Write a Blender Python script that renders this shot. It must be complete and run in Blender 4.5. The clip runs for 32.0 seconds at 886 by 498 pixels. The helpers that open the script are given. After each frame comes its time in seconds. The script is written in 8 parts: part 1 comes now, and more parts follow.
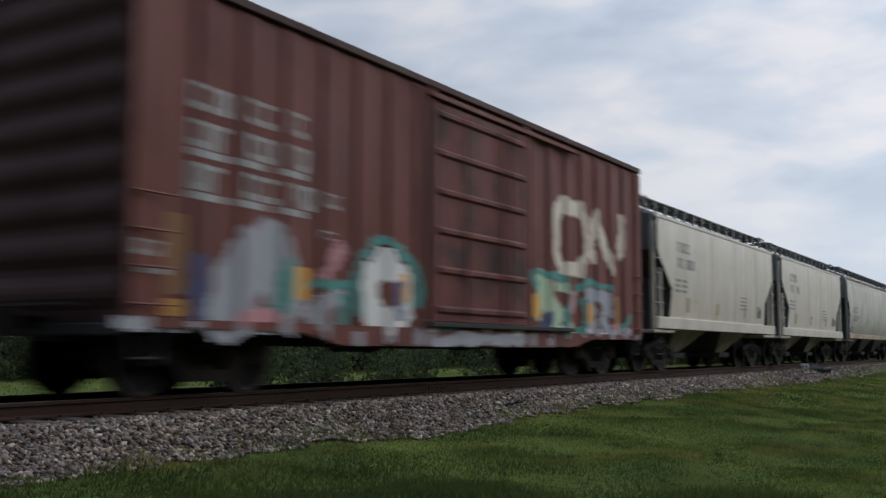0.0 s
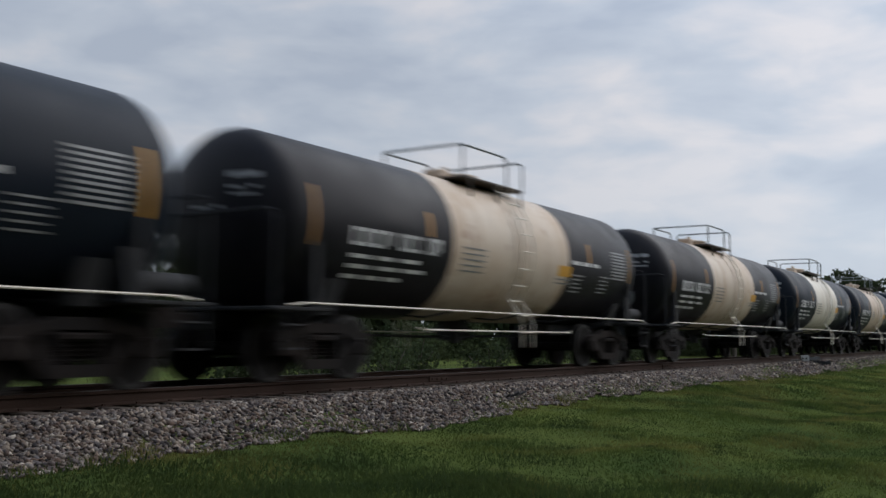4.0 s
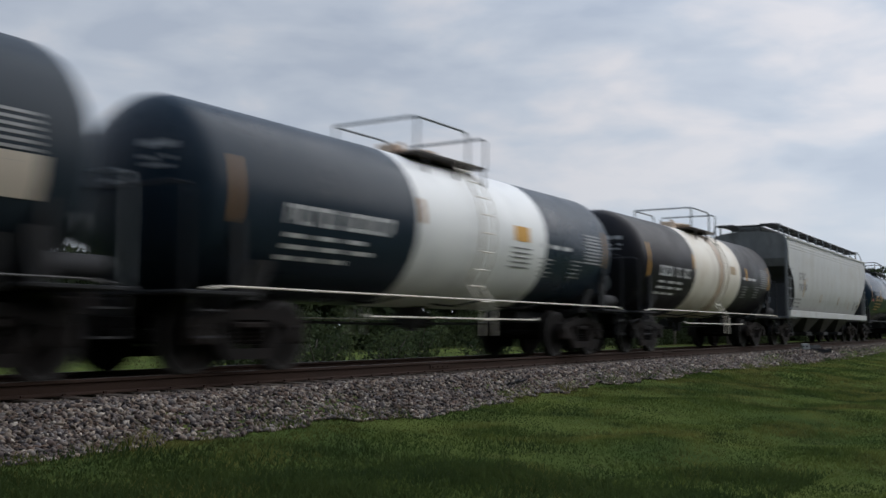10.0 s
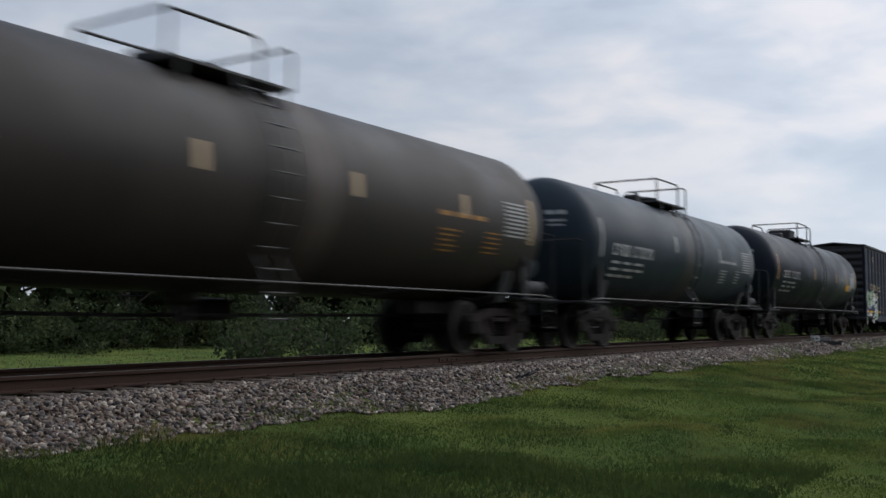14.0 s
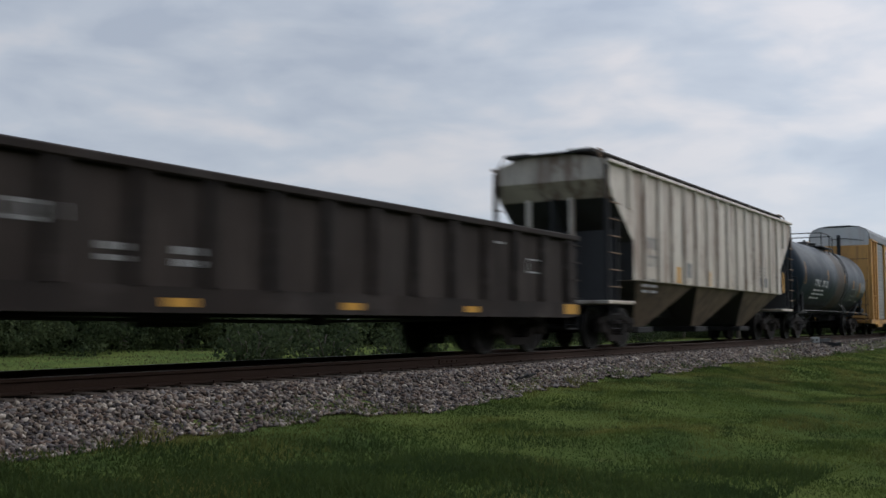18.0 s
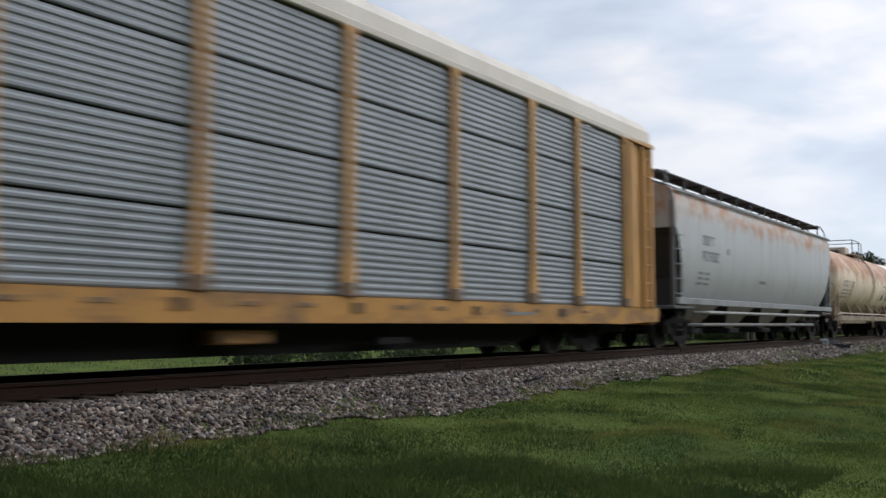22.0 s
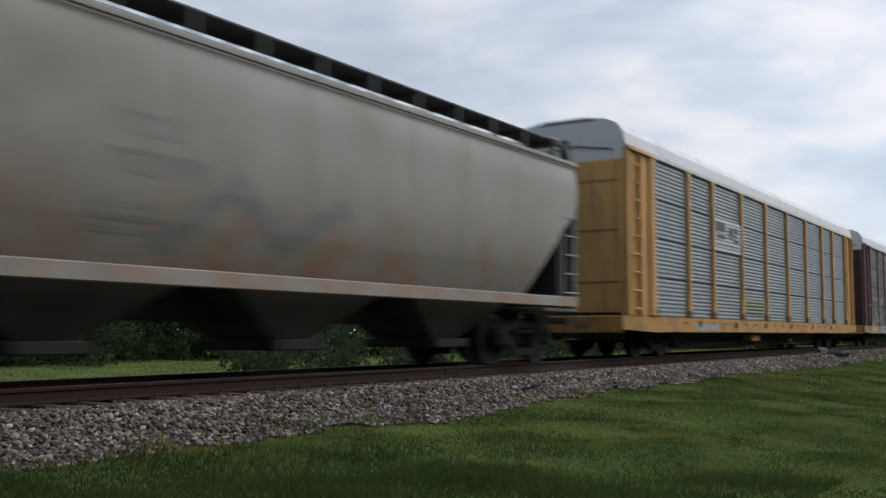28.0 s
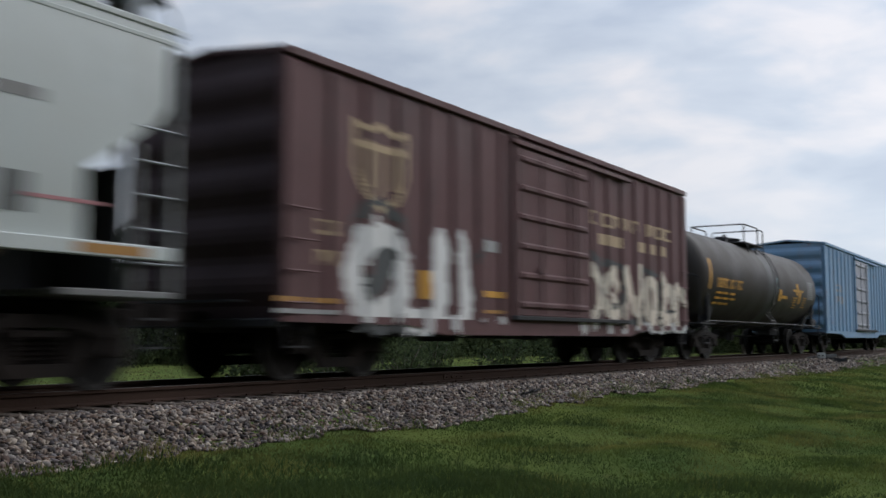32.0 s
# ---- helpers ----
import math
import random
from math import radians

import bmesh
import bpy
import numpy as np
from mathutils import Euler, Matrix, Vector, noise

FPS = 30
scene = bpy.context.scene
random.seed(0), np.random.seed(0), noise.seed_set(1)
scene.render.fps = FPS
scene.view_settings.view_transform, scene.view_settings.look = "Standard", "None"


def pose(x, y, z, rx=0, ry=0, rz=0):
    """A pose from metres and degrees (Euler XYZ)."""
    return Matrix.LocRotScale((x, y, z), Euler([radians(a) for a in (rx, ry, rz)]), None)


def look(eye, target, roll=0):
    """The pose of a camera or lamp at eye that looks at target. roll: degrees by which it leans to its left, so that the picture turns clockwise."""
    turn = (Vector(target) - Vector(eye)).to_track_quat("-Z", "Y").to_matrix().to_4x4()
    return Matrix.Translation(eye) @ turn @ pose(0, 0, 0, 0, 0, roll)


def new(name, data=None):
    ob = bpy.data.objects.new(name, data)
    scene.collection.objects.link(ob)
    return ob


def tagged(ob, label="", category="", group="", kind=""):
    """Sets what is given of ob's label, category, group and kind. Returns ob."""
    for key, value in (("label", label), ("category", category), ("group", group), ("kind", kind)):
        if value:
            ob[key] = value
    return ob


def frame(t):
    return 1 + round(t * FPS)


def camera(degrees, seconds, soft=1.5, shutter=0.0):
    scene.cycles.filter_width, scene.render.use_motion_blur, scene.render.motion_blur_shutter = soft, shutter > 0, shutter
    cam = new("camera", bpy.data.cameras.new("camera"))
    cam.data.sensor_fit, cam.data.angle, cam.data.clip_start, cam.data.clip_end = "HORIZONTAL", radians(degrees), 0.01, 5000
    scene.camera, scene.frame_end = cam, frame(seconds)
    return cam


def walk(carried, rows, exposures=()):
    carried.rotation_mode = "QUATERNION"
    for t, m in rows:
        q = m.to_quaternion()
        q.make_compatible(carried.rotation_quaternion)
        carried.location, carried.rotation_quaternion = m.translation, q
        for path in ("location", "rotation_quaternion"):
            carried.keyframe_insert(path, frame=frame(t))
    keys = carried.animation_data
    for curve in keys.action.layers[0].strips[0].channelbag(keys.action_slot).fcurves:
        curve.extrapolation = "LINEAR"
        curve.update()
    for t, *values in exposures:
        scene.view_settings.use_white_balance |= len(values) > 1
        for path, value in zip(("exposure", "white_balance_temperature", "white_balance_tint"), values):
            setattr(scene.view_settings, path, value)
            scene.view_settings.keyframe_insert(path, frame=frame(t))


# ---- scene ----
cam = camera(48.35, 32.0, soft=1.5, shutter=0.5)
EYE = (0.0, -10.15, 0.592)


def aim(heading, pitch, roll):
    """The pose of the hand-held camera; heading from across the track towards its far end."""
    return pose(*EYE, 90 + pitch, -roll, -heading)


walk(cam, [(t, aim(a, b, c)) for t, a, b, c in [
    (0, 58.07, 5.75, 0.22), (0.5, 58.23, 5.68, 0.31), (1, 58.28, 5.60, 0.30), (1.5, 58.22, 5.55, 0.21), (2, 58.26, 5.53, 0.27), (2.5, 58.39, 5.38, 0.30),
    (3, 58.36, 5.31, 0.42), (3.5, 58.21, 5.31, 0.31), (5.5, 57.80, 5.20, 0.27), (6, 57.82, 5.14, 0.31), (6.5, 57.83, 5.10, 0.35), (7, 57.83, 5.05, 0.35),
    (7.5, 57.86, 5.00, 0.31), (8, 57.86, 4.93, 0.22), (8.5, 57.92, 4.85, 0.34), (9, 58.01, 4.76, 0.40), (9.5, 57.99, 4.67, 0.30), (10, 58.00, 4.58, 0.27),
    (10.5, 57.94, 4.53, 0.26), (11, 57.87, 4.52, 0.25), (11.5, 57.86, 4.45, 0.30), (12, 57.73, 4.38, 0.25), (12.5, 57.75, 4.33, 0.26), (13, 57.67, 4.23, 0.21),
    (13.5, 57.46, 4.16, 0.12), (15.5, 57.58, 4.25, 0.20), (16, 57.59, 4.24, 0.20), (16.5, 57.58, 4.25, 0.32), (17, 57.49, 4.27, 0.19), (17.5, 57.50, 4.27, 0.11),
    (18, 57.49, 4.27, 0.08), (18.5, 57.41, 4.21, 0.04), (19, 57.25, 4.22, 0.04), (19.5, 57.17, 4.24, -0.12), (20, 57.08, 4.26, -0.15), (20.5, 57.02, 4.35, -0.01),
    (21, 57.02, 4.39, 0.03), (21.5, 57.02, 4.38, -0.10), (22, 57.05, 4.44, -0.11), (22.5, 57.02, 4.47, -0.04), (23, 57.03, 4.50, -0.01), (23.5, 57.12, 4.53, -0.01),
    (24, 57.19, 4.60, -0.00), (24.5, 57.28, 4.68, 0.08), (25, 57.30, 4.70, 0.15), (25.5, 57.33, 4.69, 0.04), (26, 57.35, 4.73, 0.08), (26.5, 57.27, 4.75, 0.13),
    (28.5, 57.10, 4.89, 0.14), (29, 57.13, 4.92, 0.21), (29.5, 57.22, 4.95, 0.14), (30, 57.29, 4.97, 0.10), (30.5, 57.25, 5.04, 0.03), (31, 57.15, 5.12, 0.11),
    (31.5, 57.20, 5.14, 0.16), (32, 57.22, 5.15, 0.12),
]], exposures=[(0, 0.0), (2, -0.1), (3, -0.05), (6, -0.20), (8, -0.09), (10, -0.08), (11, -0.08), (13, 0.0), (16, 0.16), (17, 0.2), (18, -0.08), (19, 0.0), (21, 0.28), (22, 0.28), (23, 0.18), (24, 0.05), (25, -0.25), (26, -0.04), (29, 0.18), (30, 0.2), (31, 0.24), (32, 0.13)])

# ---- world and sun: an evening sky with broken cloud ----
world = bpy.data.worlds.new("evening_sky")
scene.world = world
world.use_nodes = True
wt = world.node_tree
wt.nodes.clear()


def wn(kind, **kw):
    n = wt.nodes.new(kind)
    for k, v in kw.items():
        n.inputs[int(k[1:])].default_value = v
    return n


def wl(a, i, b, j):
    wt.links.new(a.outputs[i], b.inputs[j])


sky = wt.nodes.new("ShaderNodeTexSky")
sky.sky_type, sky.sun_disc, sky.sun_elevation, sky.sun_rotation = "NISHITA", False, radians(50), radians(130)
sky_scaled = wn("ShaderNodeVectorMath")
sky_scaled.operation = "SCALE"
sky_scaled.inputs[3].default_value = 0.085
wl(sky, 0, sky_scaled, 0)
coords = wn("ShaderNodeTexCoord")
split = wn("ShaderNodeSeparateXYZ")
wl(coords, 0, split, 0)
# long flat cloud sheets, with small bright puffs on their edges
flat = wn("ShaderNodeMapping")
flat.inputs[2].default_value = (0, radians(-3), radians(28))
flat.inputs[3].default_value = (1.15, 1.15, 3.3)
flat.inputs[1].default_value = (4.3, 1.7, 0.35)
wl(coords, 0, flat, 0)
puffs = wn("ShaderNodeTexNoise", i2=6.2, i3=5.0, i4=0.48, i8=0.25)
wl(flat, 0, puffs, 0)
sheets = wn("ShaderNodeTexNoise", i2=2.9, i3=4.0, i4=0.5, i8=0.2)
wl(flat, 0, sheets, 0)
both = wn("ShaderNodeMath")
both.operation = "MULTIPLY_ADD"
both.inputs[1].default_value = 0.5
wl(puffs, 0, both, 0)
half = wn("ShaderNodeMath", i1=0.5)
half.operation = "MULTIPLY"
wl(sheets, 0, half, 0)
wl(half, 0, both, 2)
tone = wn("ShaderNodeValToRGB")
tone.color_ramp.elements[0].position, tone.color_ramp.elements[0].color = 0.41, (0.49, 0.55, 0.655, 1)
tone.color_ramp.elements[1].position, tone.color_ramp.elements[1].color = 0.60, (0.775, 0.766, 0.80, 1)
e = tone.color_ramp.elements.new(0.495)
e.color = (0.585, 0.64, 0.73, 1)
wl(both, 0, tone, 0)
# clearer, even air below the sheets
low = wn("ShaderNodeMapRange", i1=0.03, i2=0.20, i3=0.6, i4=0.0)
wl(split, 2, low, 0)
clear = wn("ShaderNodeMix")
clear.data_type = "RGBA"
clear.inputs[7].default_value = (0.60, 0.665, 0.765, 1)
wl(low, 0, clear, 0)
wl(tone, 0, clear, 6)
glow = wn("ShaderNodeVectorMath")
glow.operation = "DOT_PRODUCT"
glow.inputs[1].default_value = (0.42, -0.76, 0.49)
wl(coords, 0, glow, 0)
lit = wn("ShaderNodeMapRange", i1=0.0, i2=1.0, i3=0.915, i4=1.45)
wl(glow, 1, lit, 0)
tone_lit = wn("ShaderNodeVectorMath")
tone_lit.operation = "SCALE"
# bluer towards the zenith
steep = wn("ShaderNodeMapRange", i1=0.28, i2=0.95)
wl(split, 2, steep, 0)
zenith = wn("ShaderNodeMix")
zenith.data_type = "RGBA"
zenith.blend_type = "MULTIPLY"
zenith.inputs[7].default_value = (0.74, 0.92, 1.16, 1)
wl(steep, 0, zenith, 0)
wl(clear, 2, zenith, 6)
wl(zenith, 2, tone_lit, 0)
wl(lit, 0, tone_lit, 3)
blend = wn("ShaderNodeMix")
blend.data_type = "RGBA"
blend.inputs[0].default_value = 0.88
wl(sky_scaled, 0, blend, 6)
wl(tone_lit, 0, blend, 7)
ground_mix = wn("ShaderNodeBackground", i1=1.0)
wt.links.new(blend.outputs[2], ground_mix.inputs[0])
world_out = wn("ShaderNodeOutputWorld")
wl(ground_mix, 0, world_out, 0)

sun_data = bpy.data.lights.new("sun", "SUN")
sun_data.energy, sun_data.angle, sun_data.color = 2.2, radians(75), (1.0, 0.965, 0.93)
sun = new("sun", sun_data)
sun.matrix_basis = look((36, -30, 56), (0, 0, 0))

# ---- materials ----
def nodes_of(name):
    m = bpy.data.materials.new(name)
    m.use_nodes = True
    nt = m.node_tree
    return m, nt, nt.nodes["Principled BSDF"]


def add_node(nt, kind, **kw):
    n = nt.nodes.new(kind)
    for k, v in kw.items():
        if k[0] == "i" and k[1:].isdigit():
            n.inputs[int(k[1:])].default_value = v
        elif k == "op":
            n.operation = v
    return n


def link(nt, a, i, b, j):
    nt.links.new(a.outputs[i], b.inputs[j])


def ramp(nt, src, i, lo, hi):
    n = add_node(nt, "ShaderNodeMapRange", i1=lo, i2=hi)
    link(nt, src, i, n, 0)
    return n


def mixed(nt, fac, a, b):
    """Colour a to b by fac; a and b are colours or (node, output)."""
    n = nt.nodes.new("ShaderNodeMix")
    n.data_type = "RGBA"
    for val, j in ((a, 6), (b, 7)):
        if isinstance(val[0], float) or isinstance(val[0], int):
            n.inputs[j].default_value = (*val[:3], 1)
        else:
            link(nt, val[0], val[1], n, j)
    link(nt, fac, 0, n, 0)
    return n


def coords_of(nt, scale=(1, 1, 1), spread=40.0):
    """Object coordinates, shifted at random from object to object."""
    tc = add_node(nt, "ShaderNodeTexCoord")
    info = add_node(nt, "ShaderNodeObjectInfo")
    off = add_node(nt, "ShaderNodeMath", op="MULTIPLY", i1=spread)
    link(nt, info, 5, off, 0)
    sh = add_node(nt, "ShaderNodeVectorMath", op="ADD")
    link(nt, tc, 3, sh, 0)
    link(nt, off, 0, sh, 1)
    mp = add_node(nt, "ShaderNodeMapping")
    mp.inputs[3].default_value = scale
    link(nt, sh, 0, mp, 0)
    return mp, sh


def paint(name, rgb, rough=0.5, dirt=0.45, dirt_rgb=(0.075, 0.06, 0.045), rust=0.0, rust_rgb=(0.20, 0.075, 0.03), bump=0.02, metal=0.0, spec=0.45, rust_from=None, chips=0.0, chip_rgb=(0.06, 0.045, 0.035), chip_scale=(4.5, 4.5, 2.2)):
    """Weathered paint: large stains, streaks that run down, rust patches, fine grain."""
    m, nt, b = nodes_of(name)
    streaks, sh = coords_of(nt, (2.6, 2.6, 0.22))
    n1 = add_node(nt, "ShaderNodeTexNoise", i2=1.0, i3=5.0, i4=0.6)
    link(nt, streaks, 0, n1, 0)
    n2 = add_node(nt, "ShaderNodeTexNoise", i2=0.7, i3=6.0, i4=0.62)
    link(nt, sh, 0, n2, 0)
    n3 = add_node(nt, "ShaderNodeTexNoise", i2=38.0, i3=3.0, i4=0.6)
    link(nt, sh, 0, n3, 0)
    f1 = ramp(nt, n1, 0, 0.44, 0.68)
    f2 = ramp(nt, n2, 0, 0.42, 0.68)
    s = add_node(nt, "ShaderNodeMath", op="MAXIMUM")
    link(nt, f1, 0, s, 0)
    link(nt, f2, 0, s, 1)
    d = add_node(nt, "ShaderNodeMath", op="MULTIPLY", i1=dirt)
    link(nt, s, 0, d, 0)
    fade = mixed(nt, ramp(nt, n2, 0, 0.3, 0.8), tuple(c * 0.80 for c in rgb), tuple(min(1.0, c * 1.14) for c in rgb))
    col = mixed(nt, d, (fade, 2), dirt_rgb)
    if rust:
        n4 = add_node(nt, "ShaderNodeTexNoise", i2=1.7, i3=7.0, i4=0.66)
        link(nt, sh, 0, n4, 0)
        r = ramp(nt, n4, 0, 0.66 - 0.28 * rust, 0.80 - 0.2 * rust)
        if rust_from:
            # rust that has crept down from the roof or the crown
            tc = add_node(nt, "ShaderNodeTexCoord")
            xyz = add_node(nt, "ShaderNodeSeparateXYZ")
            link(nt, tc, 3, xyz, 0)
            wob = add_node(nt, "ShaderNodeMath", op="MULTIPLY_ADD", i1=1.3)
            link(nt, n1, 0, wob, 0)
            link(nt, xyz, 2, wob, 2)
            band = ramp(nt, wob, 0, rust_from[0] + 0.65, rust_from[1] + 0.65)
            both_r = add_node(nt, "ShaderNodeMath", op="MULTIPLY")
            link(nt, r, 0, both_r, 0)
            link(nt, band, 0, both_r, 1)
            r = both_r
        col = mixed(nt, r, (col, 2), rust_rgb)
    if chips:
        # scuffs and flakes with ragged edges
        mp = add_node(nt, "ShaderNodeMapping")
        mp.inputs[3].default_value = chip_scale
        link(nt, sh, 0, mp, 0)
        n5 = add_node(nt, "ShaderNodeTexNoise", i2=1.0, i3=7.0, i4=0.68)
        link(nt, mp, 0, n5, 0)
        cf = add_node(nt, "ShaderNodeMapRange", i1=0.505, i2=0.60, i3=0.0, i4=chips)
        link(nt, n5, 0, cf, 0)
        col = mixed(nt, cf, (col, 2), chip_rgb)
    link(nt, col, 2, b, "Base Color")
    rr = add_node(nt, "ShaderNodeMapRange", i1=0.3, i2=0.8, i3=max(0.05, rough - 0.08), i4=min(1.0, rough + 0.22))
    link(nt, n2, 0, rr, 0)
    link(nt, rr, 0, b, "Roughness")
    b.inputs["Metallic"].default_value = metal
    b.inputs["Specular IOR Level"].default_value = spec
    bp = add_node(nt, "ShaderNodeBump", i0=bump * 10, i1=0.01)
    link(nt, n3, 0, bp, "Height")
    link(nt, bp, 0, b, "Normal")
    return m


def speckle(name, a, b_rgb, scale, rough=0.85, bump=0.4, dist=0.01, rand=True):
    """Two tones of fine grain over broad patches, with a shade of its own for each loose piece."""
    m, nt, b = nodes_of(name)
    tc = add_node(nt, "ShaderNodeTexCoord")
    n1 = add_node(nt, "ShaderNodeTexNoise", i2=scale, i3=5.0, i4=0.65)
    n2 = add_node(nt, "ShaderNodeTexNoise", i2=scale * 0.05, i3=4.0, i4=0.6)
    link(nt, tc, 3, n1, 0)
    link(nt, tc, 3, n2, 0)
    col = mixed(nt, ramp(nt, n1, 0, 0.3, 0.7), a, b_rgb)
    shade = add_node(nt, "ShaderNodeMapRange", i1=0.25, i2=0.75, i3=0.70, i4=1.25)
    link(nt, n2, 0, shade, 0)
    sc = add_node(nt, "ShaderNodeVectorMath", op="SCALE")
    link(nt, col, 2, sc, 0)
    link(nt, shade, 0, sc, 3)
    src = sc
    if rand:
        geo = add_node(nt, "ShaderNodeNewGeometry")
        isl = add_node(nt, "ShaderNodeMapRange", i1=0.0, i2=1.0, i3=0.35, i4=1.75)
        link(nt, geo, 8, isl, 0)
        src = add_node(nt, "ShaderNodeVectorMath", op="SCALE")
        link(nt, sc, 0, src, 0)
        link(nt, isl, 0, src, 3)
    link(nt, src, 0, b, "Base Color")
    b.inputs["Roughness"].default_value = rough
    b.inputs["Specular IOR Level"].default_value = 0.12
    bp = add_node(nt, "ShaderNodeBump", i0=bump, i1=dist)
    link(nt, n1, 0, bp, "Height")
    link(nt, bp, 0, b, "Normal")
    return m


M = {}
M["truck"] = paint("cast_steel_dark", (0.0125, 0.011, 0.0107), 0.8, 0.6, (0.033, 0.024, 0.020), bump=0.05, spec=0.12)
M["under"] = paint("underframe_black", (0.029, 0.030, 0.033), 0.75, 0.5, (0.046, 0.041, 0.038), spec=0.2)
M["wheel"] = paint("wheel_steel", (0.0105, 0.0096, 0.0095), 0.7, 0.5, (0.020, 0.0155, 0.0135), spec=0.12)
M["rim"] = paint("wheel_rim_worn", (0.034, 0.032, 0.032), 0.5, 0.5, (0.022, 0.018, 0.016), spec=0.25)
M["rail"] = paint("rail_rust", (0.046, 0.027, 0.020), 0.85, 0.5, (0.026, 0.018, 0.0145), bump=0.05, spec=0.15)
M["railhead"] = paint("rail_head", (0.11, 0.10, 0.095), 0.5, 0.4, (0.06, 0.04, 0.03), metal=0.5)
M["tie"] = paint("tie_wood", (0.055, 0.04, 0.031), 0.9, 0.5, bump=0.1)
M["stone"] = speckle("ballast_stone", (0.80, 0.78, 0.76), (1.12, 1.11, 1.10), 30.0)
nt = M["stone"].node_tree
bs = nt.nodes["Principled BSDF"]
old = bs.inputs["Base Color"].links[0].from_node
geo = add_node(nt, "ShaderNodeNewGeometry")
kinds = add_node(nt, "ShaderNodeValToRGB")
kinds.color_ramp.interpolation = "LINEAR"
kinds.color_ramp.elements[0].position, kinds.color_ramp.elements[0].color = 0.0, (0.029, 0.026, 0.027, 1)
kinds.color_ramp.elements[1].position, kinds.color_ramp.elements[1].color = 1.0, (0.42, 0.38, 0.33, 1)
for at, c in ((0.16, (0.052, 0.046, 0.047)), (0.30, (0.110, 0.074, 0.056)), (0.46, (0.116, 0.108, 0.110)), (0.62, (0.168, 0.125, 0.096)), (0.76, (0.162, 0.152, 0.148)), (0.90, (0.252, 0.207, 0.166))):
    kinds.color_ramp.elements.new(at).color = (*c, 1)
link(nt, geo, 8, kinds, 0)
toned = add_node(nt, "ShaderNodeVectorMath", op="MULTIPLY")
link(nt, kinds, 0, toned, 0)
link(nt, old.inputs[0].links[0].from_node, 0, toned, 1)
link(nt, toned, 0, bs, "Base Color")
M["bed"] = speckle("ballast_bed", (0.048, 0.040, 0.034), (0.125, 0.104, 0.088), 26.0, rand=False, bump=0.9, dist=0.03)
M["white"] = paint("marking_white", (0.64, 0.64, 0.63), 0.6, 0.3, (0.30, 0.28, 0.25))
M["dimwhite"] = paint("marking_faded_white", (0.34, 0.345, 0.345), 0.7, 0.35)
M["yellow"] = paint("marking_yellow", (0.62, 0.31, 0.03), 0.5, 0.25)
M["amber"] = paint("marking_amber", (0.35, 0.17, 0.032), 0.55, 0.3)
M["dullamber"] = paint("marking_dull_orange", (0.24, 0.115, 0.035), 0.6, 0.45, (0.09, 0.06, 0.04))
M["tan"] = paint("marking_faded_tan", (0.42, 0.31, 0.19), 0.7, 0.3)
M["ink"] = paint("marking_dark", (0.045, 0.05, 0.052), 0.6, 0.2)
M["faintink"] = paint("marking_faint_grey", (0.33, 0.32, 0.30), 0.7, 0.3)
M["slateink"] = paint("marking_slate", (0.115, 0.122, 0.122), 0.7, 0.3)
M["greyink"] = paint("marking_grey", (0.22, 0.22, 0.215), 0.7, 0.3)
M["red"] = paint("marking_red", (0.42, 0.05, 0.04), 0.6, 0.25)
M["teal"] = paint("spray_teal", (0.05, 0.24, 0.22), 0.6, 0.3)
M["aqua"] = paint("spray_pale_aqua", (0.35, 0.52, 0.55), 0.6, 0.4)
M["lime"] = paint("spray_dull_lime", (0.30, 0.34, 0.17), 0.65, 0.4, (0.2, 0.21, 0.2))
M["cream"] = paint("lettering_cream", (0.62, 0.56, 0.46), 0.6, 0.35, (0.30, 0.18, 0.14))
M["lilac"] = paint("spray_pale_grey", (0.32, 0.33, 0.37), 0.6, 0.3)
M["mint"] = paint("spray_mint", (0.40, 0.52, 0.36), 0.6, 0.35)
M["navy"] = paint("spray_navy", (0.035, 0.06, 0.17), 0.6, 0.3)
M["pink"] = paint("spray_pink", (0.48, 0.22, 0.24), 0.6, 0.35)
M["galv"] = paint("galvanised_steel", (0.222, 0.245, 0.260), 0.5, 0.45, (0.125, 0.130, 0.132), metal=0.2, spec=0.4)
M["galv_old"] = paint("galvanised_steel_dull", (0.270, 0.278, 0.270), 0.55, 0.6, (0.150, 0.138, 0.124), metal=0.15, spec=0.35, chips=0.5, chip_rgb=(0.165, 0.145, 0.125), chip_scale=(1.5, 1.5, 0.28))
M["brownpanel"] = paint("brown_panel", (0.074, 0.056, 0.049), 0.7, 0.7, (0.098, 0.080, 0.073), chips=0.6, chip_rgb=(0.20, 0.180, 0.170), chip_scale=(0.55, 0.55, 2.6))
M["rackyellow"] = paint("rack_yellow", (0.57, 0.300, 0.085), 0.55, 0.5, (0.28, 0.15, 0.055), chips=0.45, chip_rgb=(0.20, 0.11, 0.055), chip_scale=(3.5, 3.5, 0.5))
M["rackbrown"] = paint("rack_brown", (0.125, 0.048, 0.045), 0.55, 0.6, (0.065, 0.042, 0.04), chips=0.3, chip_rgb=(0.15, 0.10, 0.095), chip_scale=(1.2, 1.2, 0.5))
M["sillyellow"] = paint("sill_yellow", (0.52, 0.255, 0.050), 0.55, 0.6, (0.17, 0.095, 0.042), rust=0.3, chips=0.65, chip_rgb=(0.12, 0.07, 0.038), chip_scale=(1.1, 1.1, 2.5))
